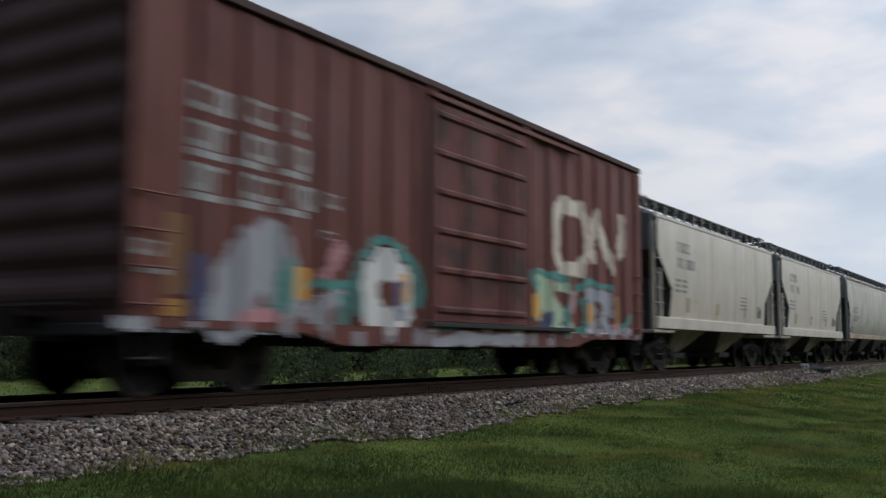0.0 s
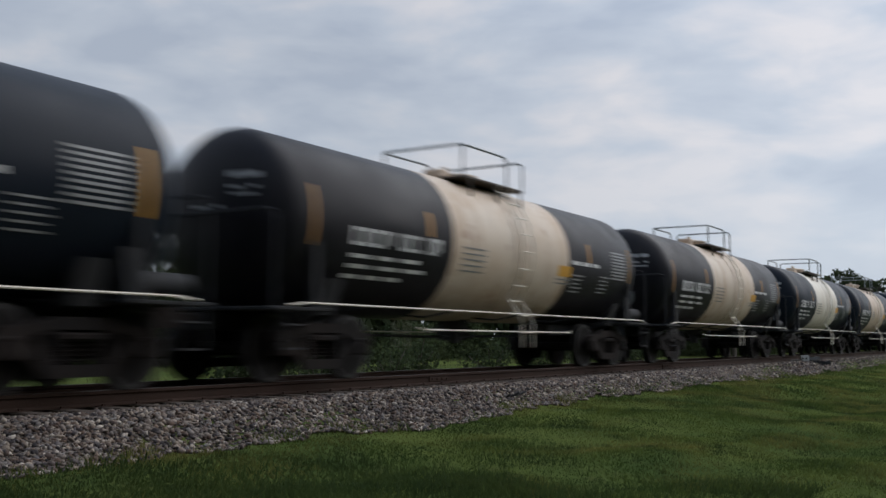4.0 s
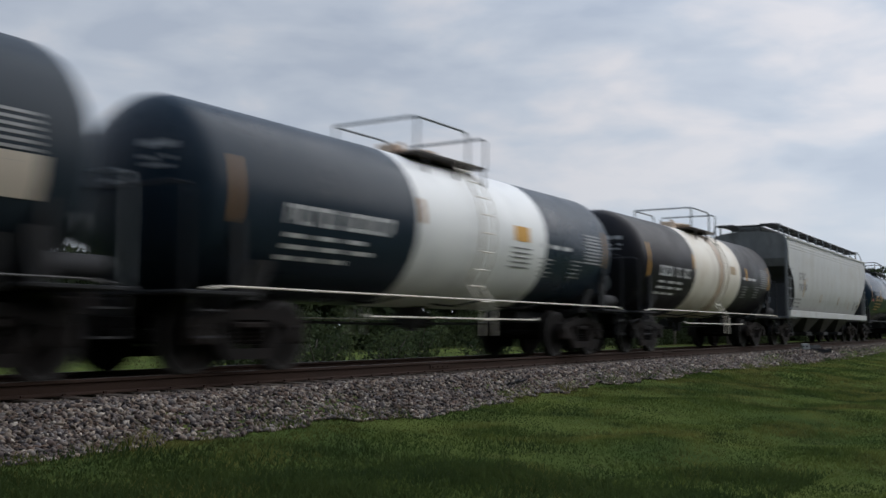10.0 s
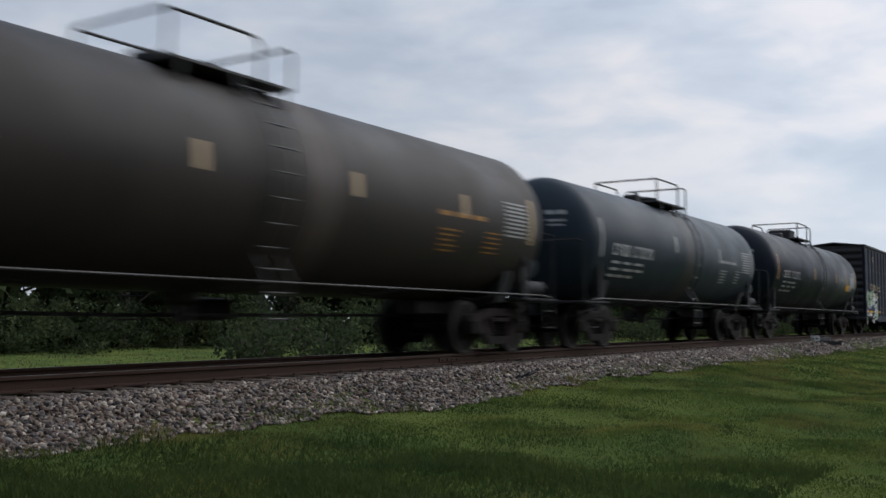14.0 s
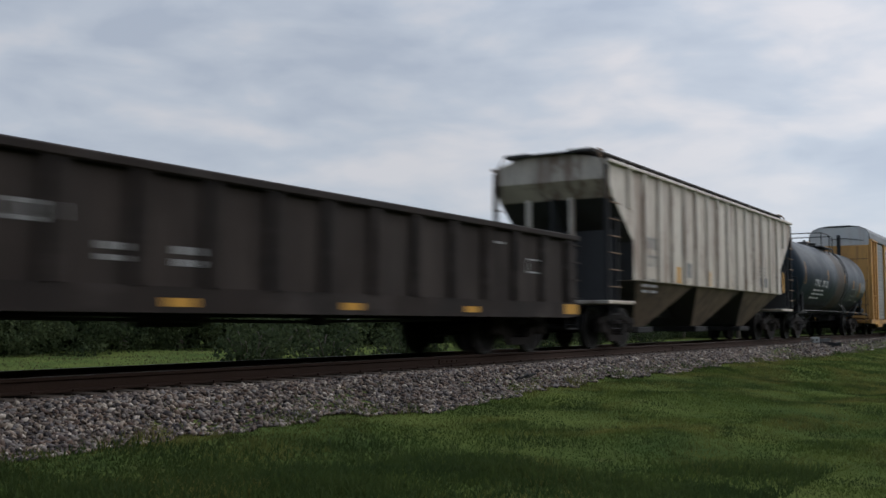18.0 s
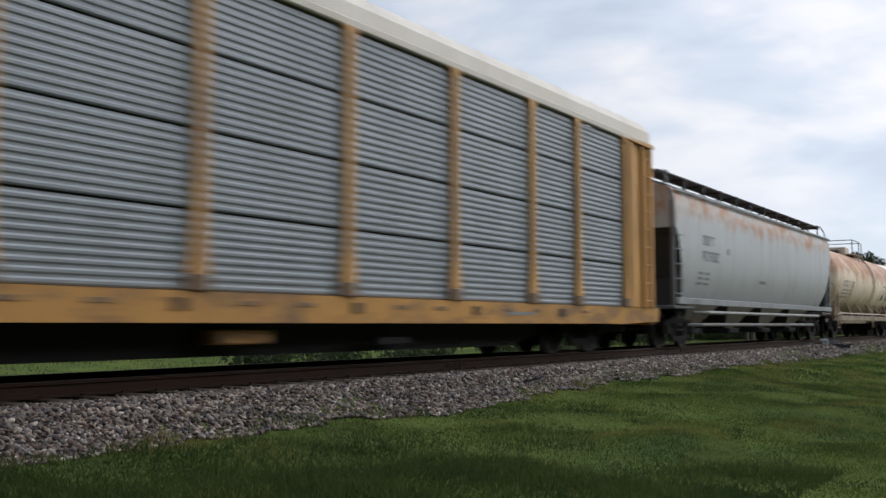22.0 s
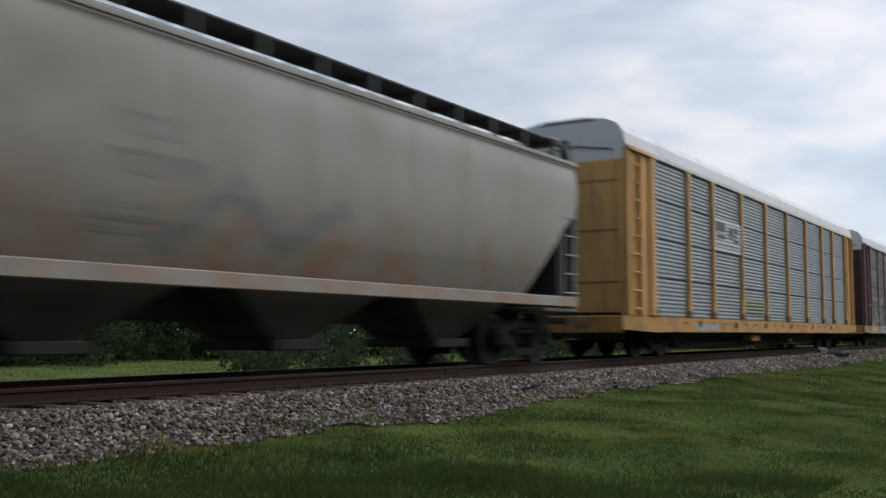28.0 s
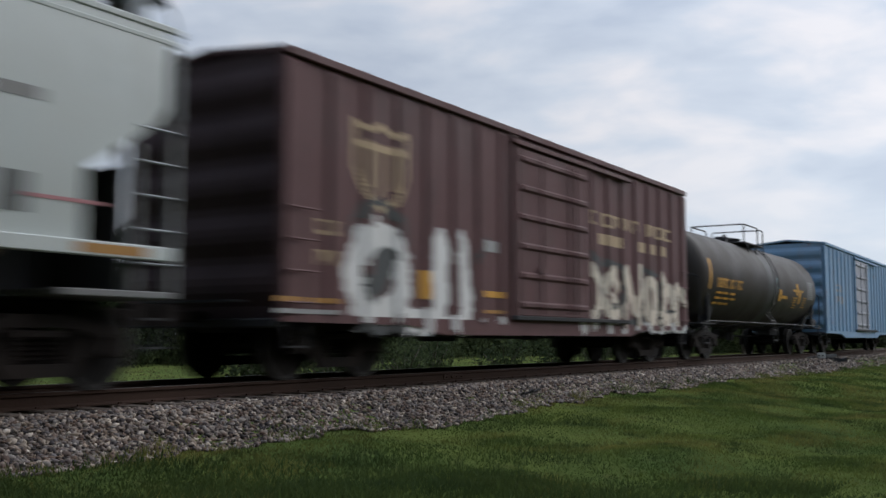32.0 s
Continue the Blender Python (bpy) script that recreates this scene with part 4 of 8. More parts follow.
# ---- tank cars ----
def tank_car(sp):
    """sp: L seam to seam, R, zc, half (to the coupling), mats of the sections, and details."""
    L, R, zc, half = sp["L"], sp["R"], sp["zc"], sp["half"]
    rnd = random.Random(sp["id"])
    car = thing("tank_car", sp["label"], "tank car", "cars of the freight train")
    n, hd = 44, sp.get("head", 0.42) * R
    cuts = [-L / 2] + [c for c, _ in sp["sections"][:-1]] + [L / 2]
    mats = [M[m] for _, m in sp["sections"]]
    ring = lambda x, r: [(x, r * math.sin(6.2832 * k / n), zc + r * math.cos(6.2832 * k / n)) for k in range(n)]
    heads = [(math.sin(a), math.cos(a)) for a in (0.15, 0.4, 0.65, 0.9, 1.15, 1.35)]
    rings, seg = [ring(-L / 2 - hd * q, R * p) for p, q in heads], [0] * 6
    for k in range(len(cuts) - 1):
        rings.append(ring(cuts[k], R))
        seg.append(k)
    rings += [ring(L / 2, R)] + [ring(L / 2 + hd * q, R * p) for p, q in heads[::-1]]
    seg += [len(mats) - 1] * 6
    g = Geo().loft(rings)
    g.m = [q for q in seg for _ in range(n)] + [0, len(mats) - 1]
    part("tank", g, mats, car, sp.get("tank_label", ""), smooth=35)
    # jacket and weld bands
    for x, w, mk in sp.get("bands", []):
        b = Geo().loft([ring(x - w / 2, R + 0.001), ring(x - w / 2, R + 0.010), ring(x + w / 2, R + 0.010), ring(x + w / 2, R + 0.001)], caps=False)
        part("band", b, M[mk], car, smooth=35)
    xs = L / 2 + hd + 0.12
    tx = xs - 1.55
    dark = sp.get("gear", "under")
    for s in (-1, 1):
        truck(car, s * tx)
        saddle = Geo().prism([(-1.25, zc - R * 0.62), (-1.05, 0.95), (-0.3, 0.78), (0.3, 0.78), (1.05, 0.95), (1.25, zc - R * 0.62), (0.8, zc - R * 0.97), (-0.8, zc - R * 0.97)], s * tx - 0.18, s * tx + 0.18, "x")
        part("saddle", saddle, M[dark], car)
        part("end_platform", Geo().box(*sorted((s * (L / 2 - 0.55), s * xs)), -1.46, 1.46, 0.985, 1.035, 0.01), M[dark], car)
        part("draft_sill", Geo().box(*sorted((s * (tx - 1.6), s * (xs - 0.02))), -0.25, 0.25, 0.72, 0.98, 0.02), M[dark], car)
        rail = Geo().pipe([(s * (xs - 0.05), -1.40, 1.04), (s * (xs - 0.05), -1.40, 2.20), (s * (xs - 0.05), -1.36, 2.31), (s * (xs - 0.05), -1.25, 2.35), (s * (xs - 0.05), 1.25, 2.35), (s * (xs - 0.05), 1.36, 2.31), (s * (xs - 0.05), 1.40, 2.20), (s * (xs - 0.05), 1.40, 1.04)], 0.022, 6)
        part("end_rail", rail, M[sp.get("endrail", dark)], car)
        for side in (-1, 1):
            steps(car, s * (xs - 0.35), side, 0.985, mat=dark)
            leg = Geo().box(*sorted((s * (L / 2 - 0.35), s * (L / 2 - 0.25))), side * 1.30 - 0.05, side * 1.30 + 0.05, 1.036, zc - 0.35)
            part("grab_post", leg, M[dark], car)
    # reservoir and bracket on the rear platform
    part("end_reservoir", Geo().pipe([(xs - 0.95, -1.18, 1.24), (xs - 0.93, -1.18, 1.24), (xs - 0.22, -1.18, 1.24), (xs - 0.20, -1.18, 1.24)], 0.14, 14), M[sp.get("resmat", "under")], car, smooth=40)
    part("bracket", Geo().prism([(xs - 1.15, 1.04), (xs - 0.98, 1.04), (xs - 1.06, 1.62), (xs - 1.22, 1.62)], -1.33, -1.27), M[sp.get("resmat", "under")], car)
    part("brake_wheel", Geo().loft([[(xs - 0.60 + 0.02 * q, -1.10 + r * math.cos(0.449 * k), 1.66 + r * math.sin(0.449 * k)) for k in range(14)] for q, r in ((0, 0.17), (0, 0.22), (1, 0.22), (1, 0.17))]).pipe([(xs - 0.6, -1.10, 1.04), (xs - 0.6, -1.10, 1.66)], 0.025, 6), M[sp.get("resmat", "galv")], car)
    couplers(car, xs, half)
    for side in (-1, 1):
        zr = sp.get("railz", 1.03)
        h = Geo().pipe([(-xs + 0.3, side * 1.47, zr + 0.02), (-xs + 0.6, side * 1.49, zr + 0.06), (0, side * 1.49, zr + 0.06), (xs - 0.6, side * 1.49, zr + 0.06), (xs - 0.3, side * 1.47, zr + 0.02)], 0.028 if sp.get("frame") else 0.016, 6)
        part("side_rail", h, M[sp.get("railmat", "walk")], car)
        if sp.get("lowrail"):
            part("lower_rail", Geo().pipe([(-0.26 * L, side * 1.30, 0.80), (-0.25 * L, side * 1.36, 0.76), (0.20 * L, side * 1.36, 0.76), (0.21 * L, side * 1.30, 0.80)], 0.016, 6), M[sp["railmat"]], car)
        for k in range(5):
            x = (-0.4 + 0.2 * k) * L
            part("rail_bracket", Geo().pipe([(x, side * 1.49, zr + 0.05), (x, side * 0.9, zr - 0.05), (x, side * 0.45, max(zr - 0.08, zc - R * 0.95))], 0.018, 5), M["under"], car)
    if sp.get("frame"):
        fm = M["beamstain"]
        for side in (-1, 1):
            part("frame_beam", Geo().box(-xs + 0.1, xs - 0.1, *sorted((side * 1.36, side * 1.24)), 0.78, 1.00, 0.02), fm, car)
            for k in range(6):
                x = (-0.42 + 0.168 * k) * L
                br = Geo().add([(x, side * 1.30, 1.0), (x + 0.10, side * 1.30, 1.0), (x - 0.42, side * R * 0.74, zc - R * 0.66), (x - 0.52, side * R * 0.74, zc - R * 0.66),
                                (x, side * 1.24, 1.0), (x + 0.10, side * 1.24, 1.0), (x - 0.42, side * (R * 0.74 - 0.06), zc - R * 0.66), (x - 0.52, side * (R * 0.74 - 0.06), zc - R * 0.66)],
                               [(0, 1, 2, 3), (7, 6, 5, 4), (0, 4, 5, 1), (1, 5, 6, 2), (2, 6, 7, 3), (3, 7, 4, 0)])
                part("brace", br, M["creamframe"], car)
        part("center_sill", Geo().box(-xs + 0.2, xs - 0.2, -0.3, 0.3, 0.66, 1.02, 0.02), fm, car)
    else:
        out = Geo().loft([[(0.24 * math.cos(0.5236 * k) * q, 0.24 * math.sin(0.5236 * k) * q, z) for k in range(12)] for q, z in ((1.3, zc - R + 0.03), (1.0, zc - R - 0.12), (0.6, zc - R - 0.16), (0.5, max(0.35, zc - R - 0.42)))])
        part("bottom_outlet", out, M[dark], car)
        br = Geo().pipe([(-tx + 1.2, 0.3, 0.70), (-0.6, 0.3, 0.66), (tx - 1.2, 0.3, 0.70)], 0.03, 6)
        br.pipe([(0.5, 0.62, 0.76), (1.5, 0.62, 0.76)], 0.17, 12)
        part("brake_rigging", br, M["under"], car)
    # top platform, rails, manway
    pl, ztop = sp.get("plat", 2.3), zc + R
    px = sp.get("px", 0.0)
    pm = M[sp.get("platmat", "walk")]
    g = Geo()
    for side in (-1, 1):
        g.box(px - pl / 2, px + pl / 2, *sorted((side * 0.42, side * 0.92)), ztop - 0.08, ztop - 0.035, 0.008)
        for k in (-1, 0, 1):
            g.pipe([(px + k * pl * 0.42, side * 0.95, ztop - 0.08), (px + k * pl * 0.42, side * 0.98, zc + math.sqrt(max(0.01, R * R - 0.96)) - 0.02)], 0.025, 6)
    part("top_platform", g, pm, car)
    zt = ztop + sp.get("railh", 0.54)
    rm = M[sp.get("hoopmat", "walk")]
    # railing: a loop round the front end, a gap for each ladder, a gate-like hoop at the rear end
    yr, xf, xg, xr = 0.90, px - pl / 2, px + pl * 0.20, px + pl / 2
    loop = Geo().pipe([(xg + 0.05, -yr, ztop - 0.05), (xg + 0.05, -yr, zt - 0.10), (xg - 0.05, -yr, zt - 0.01), (xg - 0.15, -yr, zt), (xf + 0.10, -yr, zt), (xf + 0.02, -yr + 0.06, zt), (xf, -yr + 0.16, zt),
                       (xf, yr - 0.16, zt), (xf + 0.02, yr - 0.06, zt), (xf + 0.10, yr, zt), (xg - 0.15, yr, zt), (xg - 0.05, yr, zt - 0.01), (xg + 0.05, yr, zt - 0.10), (xg + 0.05, yr, ztop - 0.05)], 0.024, 6)
    part("platform_rail", loop, rm, car)
    rear = Geo().pipe([(xr, -yr, ztop - 0.06), (xr, -yr, zt - 0.06), (xr, -yr + 0.07, zt), (xr, yr - 0.07, zt), (xr, yr, zt - 0.06), (xr, yr, ztop - 0.06)], 0.024, 6)
    part("platform_rail", rear, rm, car)
    for y in (-yr, yr):
        post = Geo().pipe([(xf + 0.04, y * 0.985, ztop - 0.06), (xf + 0.04, y * 0.985, zt - 0.01)], 0.024, 6)
        part("rail_post", post, rm, car)
    man = Geo().loft([[(px + 0.1 + q * math.cos(0.393 * k), q * math.sin(0.393 * k), ztop + z) for k in range(16)] for q, z in ((0.36, -0.06), (0.36, 0.12), (0.42, 0.13), (0.42, 0.17), (0.2, 0.22))])
    part("manway", man, M[sp.get("manmat", "walk")], car, smooth=40)
    val = Geo().box(px - 0.85, px - 0.5, -0.2, 0.2, ztop - 0.05, ztop + 0.20, 0.03).pipe([(px - 0.35, 0, ztop - 0.02), (px - 0.35, 0, ztop + 0.3)], 0.06, 8)
    part("valve_housing", val, M[sp.get("manmat", "walk")], car)
    if sp.get("dome"):
        d = Geo().box(px - 0.45, px + 0.45, -0.45, 0.45, ztop - 0.1, ztop + 0.36, 0.05)
        part("dome_housing", d, M[sp["dome"]], car)
    # side ladders
    for side in (-1, 1):
        path = [(side * 1.0, ztop - 0.06)]
        for k in range(7):
            a = math.radians(52 - 15 * k)
            path.append((side * (R + 0.13) * math.cos(a), zc + (R + 0.13) * math.sin(a)))
        path += [(side * (R + 0.02), 1.1), (side * 1.47, 0.95), (side * 1.47, 0.46)]
        ladder(car, px + 0.32, 0.44, path, 0.34, 0.019, sp.get("laddermat", "walk"))
    # placards and lettering on the near side
    bag = {}
    put = lambda m, *a: curved_mark(bag.setdefault(m, Geo()), R, zc, *a)
    lm = sp.get("ink", "white")
    lx = sp.get("lx", -0.43 * L)
    zl = zc + sp.get("lz", -0.10)
    letters(rnd, lx, lx + 1.05, zl - 0.22, zl + 0.05, 4, lambda *a: put(lm, *a))
    letters(rnd, lx + 1.25, lx + 2.5, zl - 0.22, zl + 0.05, 6, lambda *a: put(lm, *a))
    for k, (q, w) in enumerate(((0.40, 2.0), (0.55, 2.2), (0.70, 1.6))):
        letters(rnd, lx, lx + w, zl - q, zl - q + 0.06, 3, lambda *a: put(lm, *a))
    if not sp.get("bare_end"):
        sx = L / 2 - 1.0
        for k in range(9):
            put("dimwhite" if sp.get("stencil", True) else "greyink", sx - 0.35, sx + 0.48, zc + 0.30 - 0.075 * k, zc + 0.335 - 0.075 * k)
        letters(rnd, sx - 2.6, sx - 1.0, zc - 0.1, zc - 0.02, 3, lambda *a: put(lm, *a))
        for k in range(5):
            put(sp.get("ink", "dimwhite"), sx - 2.5 + 0.02 * k, sx - 1.9 - 0.07 * (k % 3), zc - 0.34 - 0.085 * k, zc - 0.31 - 0.085 * k)
            put(sp.get("ink", "dimwhite"), sx - 1.0, sx - 0.5 - 0.06 * (k % 2), zc - 0.30 - 0.085 * k, zc - 0.275 - 0.085 * k)
    if sp.get("headmarks", True):
        hg = bag.setdefault("dimwhite" if lm in ("white", "dimwhite") else lm, Geo())
        bulge = lambda y, z: -L / 2 - hd * math.sqrt(max(0.0, 1 - (y * y + (z - zc) ** 2) / (R * R))) - 0.006
        for y0, w, z, h in ((-0.86, 0.20, 0.52, 0.09), (-0.62, 0.22, 0.52, 0.09), (-0.86, 0.42, 0.36, 0.05), (-0.84, 0.36, 0.26, 0.04), (-0.30, 0.5, 0.10, 0.05)):
            q = [(y0, zc + z), (y0 + w, zc + z), (y0 + w, zc + z + h), (y0, zc + z + h)]
            hg.add([(bulge(y, z2), y, z2) for y, z2 in q], [(3, 2, 1, 0)])
    for mk, geo in bag.items():
        part("lettering", geo, M[mk], car, smooth=30)["kind"] = "stuff"
    for x, z0, z1, w, mk in sp.get("marks", []):
        geo = Geo()
        curved_mark(geo, R, zc, x, x + w, zc + z0, zc + z1, 0.007)
        part("reflective_bar" if z1 - z0 > 1.5 * w else "placard", geo, M[mk], car, smooth=30)
    return car


# ---- covered hoppers ----
def hopper_body(L, levels, ends, slope):
    """levels: (z, half width); ends: z to inset of the end."""
    g = Geo()
    lo, hi = levels[0][0], levels[-1][0]
    extra = [z for z, _ in ends if lo < z < hi]
    levels = sorted(set(levels) | {(z, float(np.interp(z, [q[0] for q in levels], [q[1] for q in levels]))) for z in extra})
    nx = 14
    inset = lambda z: float(np.interp(z, [e[0] for e in ends], [e[1] for e in ends]))
    rows = []
    for side in (-1, 1):
        rows.append([[(-L / 2 + inset(z) + (L - 2 * inset(z)) * k / nx, side * w, z) for k in range(nx + 1)] for z, w in levels])
    for side, r in zip((-1, 1), rows):
        v = [p for q in r for p in q]
        n = nx + 1
        f = []
        for i in range(len(levels) - 1):
            for k in range(nx):
                q = (i * n + k, i * n + k + 1, (i + 1) * n + k + 1, (i + 1) * n + k)
                f.append(q if side < 0 else q[::-1])
        g.add(v, f)
    for e in (0, nx):
        v = []
        for i in range(len(levels)):
            v += [rows[0][i][e], rows[1][i][e]]
        f = [(2 * i, 2 * i + 2, 2 * i + 3, 2 * i + 1) if e == 0 else (2 * i, 2 * i + 1, 2 * i + 3, 2 * i + 2) for i in range(len(levels) - 1)]
        for k, q in enumerate(f):
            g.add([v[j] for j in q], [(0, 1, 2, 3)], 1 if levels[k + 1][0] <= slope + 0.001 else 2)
    for i in (0, len(levels) - 1):
        a, b = rows[0][i], rows[1][i]
        g.add(a + b, [(k, k + 1, nx + 2 + k, nx + 1 + k) if i else (nx + 1 + k, nx + 2 + k, k + 1, k) for k in range(nx)])
    return g


def covered_hopper(sp):
    L, half = sp["L"], sp["half"]
    eave, z0, zs = sp["eave"], sp["z0"], sp.get("zs", 3.0)
    rnd = random.Random(sp["id"])
    col, trim = M[sp["mat"]], M[sp.get("trim", sp["mat"])]
    endm = M[sp.get("endmat", "frame_grey")]
    car = thing("covered_hopper", sp["label"], "hopper car", "cars of the freight train")
    kind = sp["kind"]
    W = 1.52
    if kind == "round":
        foot = [1.41, 1.445, 1.475, 1.505] if sp.get("full") else [1.18, 1.30, 1.41, 1.49]
        levels = [(z0 + dz, w) for dz, w in zip((0.0, 0.25, 0.55, 0.95), foot)] + [(z0 + 1.4, W), (eave - 0.5, W), (eave - 0.2, 1.49), (eave, 1.42), (eave + 0.10, 1.26), (eave + 0.20, 0.9), (eave + 0.26, 0.4)]
        ends = [(z0, 1.75), (z0 + 0.5, 1.45), (zs - 0.4, 0.75), (zs, 0.15), (zs + 0.3, 0.02), (9, 0.0)]
    elif kind == "flat":
        levels = [(z0, 1.44), (z0 + 0.5, 1.49), (z0 + 1.1, W), (eave - 0.10, W), (eave, W - 0.02), (eave + 0.06, 1.30), (eave + 0.15, 0.9), (eave + 0.23, 0.4)]
        ends = [(z0, 1.25), (z0 + 0.75, 1.30), (zs - 0.1, 0.35), (zs + 0.1, 0.22), (9, 0.20)]
    else:
        levels = [(z0, 1.44), (z0 + 0.02, 1.45), (eave - 0.05, 1.45), (eave, 1.47), (eave + 0.03, 1.40), (eave + 0.16, 0.9), (eave + 0.22, 0.4)]
        ends = [(z0, 1.55), (zs - 0.85, 1.55), (zs + 0.1, 0.35), (zs + 0.5, 0.05), (9, 0.03)]
    if sp.get("foot"):
        ends = [(z0, sp["foot"]), (zs - 0.1, 0.22), (zs + 0.1, 0.03), (9, 0.0)]
    depth = lambda z: float(np.interp(z, [q[0] for q in levels], [q[1] for q in levels]))
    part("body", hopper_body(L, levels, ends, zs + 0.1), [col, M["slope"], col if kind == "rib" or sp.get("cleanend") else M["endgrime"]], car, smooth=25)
    if kind == "rib":
        n = sp.get("ribs", 19)
        span = L - 0.5
        long = Geo().loft([[(-0.075, 0, z), (-0.045, -0.075, z), (0.045, -0.075, z), (0.075, 0, z)] for z in (z0 + 0.02, eave - 0.03)])
        short = Geo().loft([[(-0.075, 0, z), (-0.045, -0.075, z), (0.045, -0.075, z), (0.075, 0, z)] for z in (zs - 0.1, eave - 0.03)])
        lm, sm = long.data("rib", col), short.data("rib", col)
        for side in (-1, 1):
            for k in range(n):
                x = -span / 2 + span * k / (n - 1)
                if abs(x) > L / 2 - 0.5:
                    continue
                part("rib", sm if abs(x) > L / 2 - 1.6 else lm, None, car, m=pose(x, side * 1.448, 0, 0, 0, 0 if side < 0 else 180))
    elif sp.get("seams", 4):
        n = sp.get("seams", 4)
        for k in range(1, n):
            x = -L / 2 + L * k / n
            for side in (-1, 1):
                g = Geo()
                lv = [(z, w) for z, w in levels if z < eave + 0.05]
                v = []
                for z, w in lv:
                    v += [(x - 0.035, side * (w + 0.002), z), (x, side * (w + 0.010), z), (x + 0.035, side * (w + 0.002), z)]
                f = []
                for i in range(len(lv) - 1):
                    for q in (0, 1):
                        f.append((3 * i + q, 3 * i + q + 1, 3 * i + q + 4, 3 * i + q + 3))
                g.add(v, f)
                part("seam", g, col, car)
    # eave rail and side sill
    for side in (-1, 1):
        part("eave_rail", Geo().box(-L / 2 + 0.02, L / 2 - 0.02, *sorted((side * 1.53, side * 1.47)), eave - 0.05, eave + 0.03, 0.012), M[sp["eavemat"]] if sp.get("eavemat") else trim, car)
        if sp.get("sill"):
            a, b = sp["sill"]
            part("side_sill", Geo().box(-L / 2 + 0.1, L / 2 - 0.1, *sorted((side * 1.545, side * 1.44)), a, b, 0.012), trim, car)
        for dz in sp.get("creases", ()):
            yc = depth(eave - dz)
            part("side_crease", Geo().prism([(side * (yc - 0.02), eave - dz - 0.05), (side * (yc + 0.008), eave - dz - 0.02), (side * (yc + 0.010), eave - dz + 0.02), (side * (yc - 0.02), eave - dz + 0.05)], -L / 2 + 0.06, L / 2 - 0.06, "x"), col, car)
    # roof: hatch trough, walkways on brackets
    zw = eave + sp.get("walk", 0.50)
    part("hatch_trough", Geo().box(-L / 2 + 0.4, L / 2 - 0.4, -0.44, 0.44, eave + 0.20, zw + (0.09 if kind == "rib" else -0.01), 0.02), M["walk" if kind == "rib" else "endgrime"], car)
    br = sp.get("brackets", 13)
    for side in (-1, 1):
        part("roof_walkway", Geo().box(-L / 2 - 0.05, L / 2 + 0.05, *sorted((side * 0.50, side * 1.12)), zw, zw + 0.035, 0.006), M["walk"], car, "dark steel grating walkway")
        for k in range(br):
            x = -L / 2 + 0.35 + (L - 0.7) * k / (br - 1)
            wb = sp.get("bracketw", 0.035)
            g = Geo().box(x - wb, x + wb, *sorted((side * 1.10, side * 1.14)), eave + 0.06, zw + 0.03)
            g.box(x - 0.035, x + 0.035, *sorted((side * 0.48, side * 1.10)), zw - 0.04, zw - 0.002)
            part("walkway_bracket", g, M["galv"] if sp.get("brightwalk", True) else M["walk"], car)
    for k in range(sp.get("hatches", 0)):
        x = -L / 2 + 1.5 + (L - 3.0) * k / (sp["hatches"] - 1)
        lid = Geo().loft([[(x + r * math.cos(6.283 * i / 14), 0.85 * r * math.sin(6.283 * i / 14), z) for i in range(14)] for r, z in ((0.42, zw + 0.092), (0.42, zw + 0.16), (0.34, zw + 0.22))])
        part("hatch_cover", lid, M["walk"], car, "round dark roof hatch", smooth=30)
    for s in (-1, 1):
        part("end_walkway", Geo().box(*sorted((s * (L / 2 - 0.30), s * (L / 2 + 0.10))), -1.12, 1.12, zw - 0.046, zw - 0.008, 0.006), M["walk"], car)
        # end frame: posts, shelf, ladders
        bot = sp.get("sill", (z0 - 0.3, z0))[0]
        part("end_platform", Geo().box(*sorted((s * (L / 2 - 1.5), s * L / 2)), -1.48, 1.48, 1.02, 1.10, 0.012), endm, car)
        for side in (-1, 1):
            part("corner_post", Geo().box(*sorted((s * (L / 2 - 0.10), s * (L / 2 - 0.005))), *sorted((side * 1.38, side * 1.475)), 1.102, min(eave - 0.07, zs + 0.8), 0.01), M[sp.get("cornermat", sp.get("endmat", "frame_grey"))], car)
            part("inner_post", Geo().box(*sorted((s * (L / 2 - 0.62), s * (L / 2 - 0.54))), *sorted((side * 1.38, side * 1.47)), 1.102, zs - 0.35, 0.01), M[sp.get("cornermat", sp.get("endmat", "frame_grey"))], car)
            for k in range(6):
                z = 1.4 + 0.38 * k
                if z < zs + 0.1:
                    part("grab_iron", Geo().pipe([(s * (L / 2 - 0.60), side * 1.52, z), (s * (L / 2 - 0.05), side * 1.52, z), (s * (L / 2 - 0.04), side * 1.48, z)], 0.016, 5), M[sp.get("ironmat", "galv")], car)
            steps(car, s * (L / 2 - 0.33), side, 1.02, mat="under")
            hoop = Geo().pipe([(s * (L / 2 - 0.55), side * 1.14, zw + 0.05), (s * (L / 2 - 0.12), side * 1.2, zw + 0.02), (s * (L / 2 - 0.02), side * 1.3, zw - 0.2), (s * (L / 2 - 0.02), side * 1.46, eave - 0.25), (s * (L / 2 - 0.02), side * 1.47, zs)], 0.022, 6)
            part("ladder_rail", hoop, M[sp.get("ironmat", "galv")], car)
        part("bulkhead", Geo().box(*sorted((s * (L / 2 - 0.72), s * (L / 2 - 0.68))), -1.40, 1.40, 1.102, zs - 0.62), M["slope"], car)
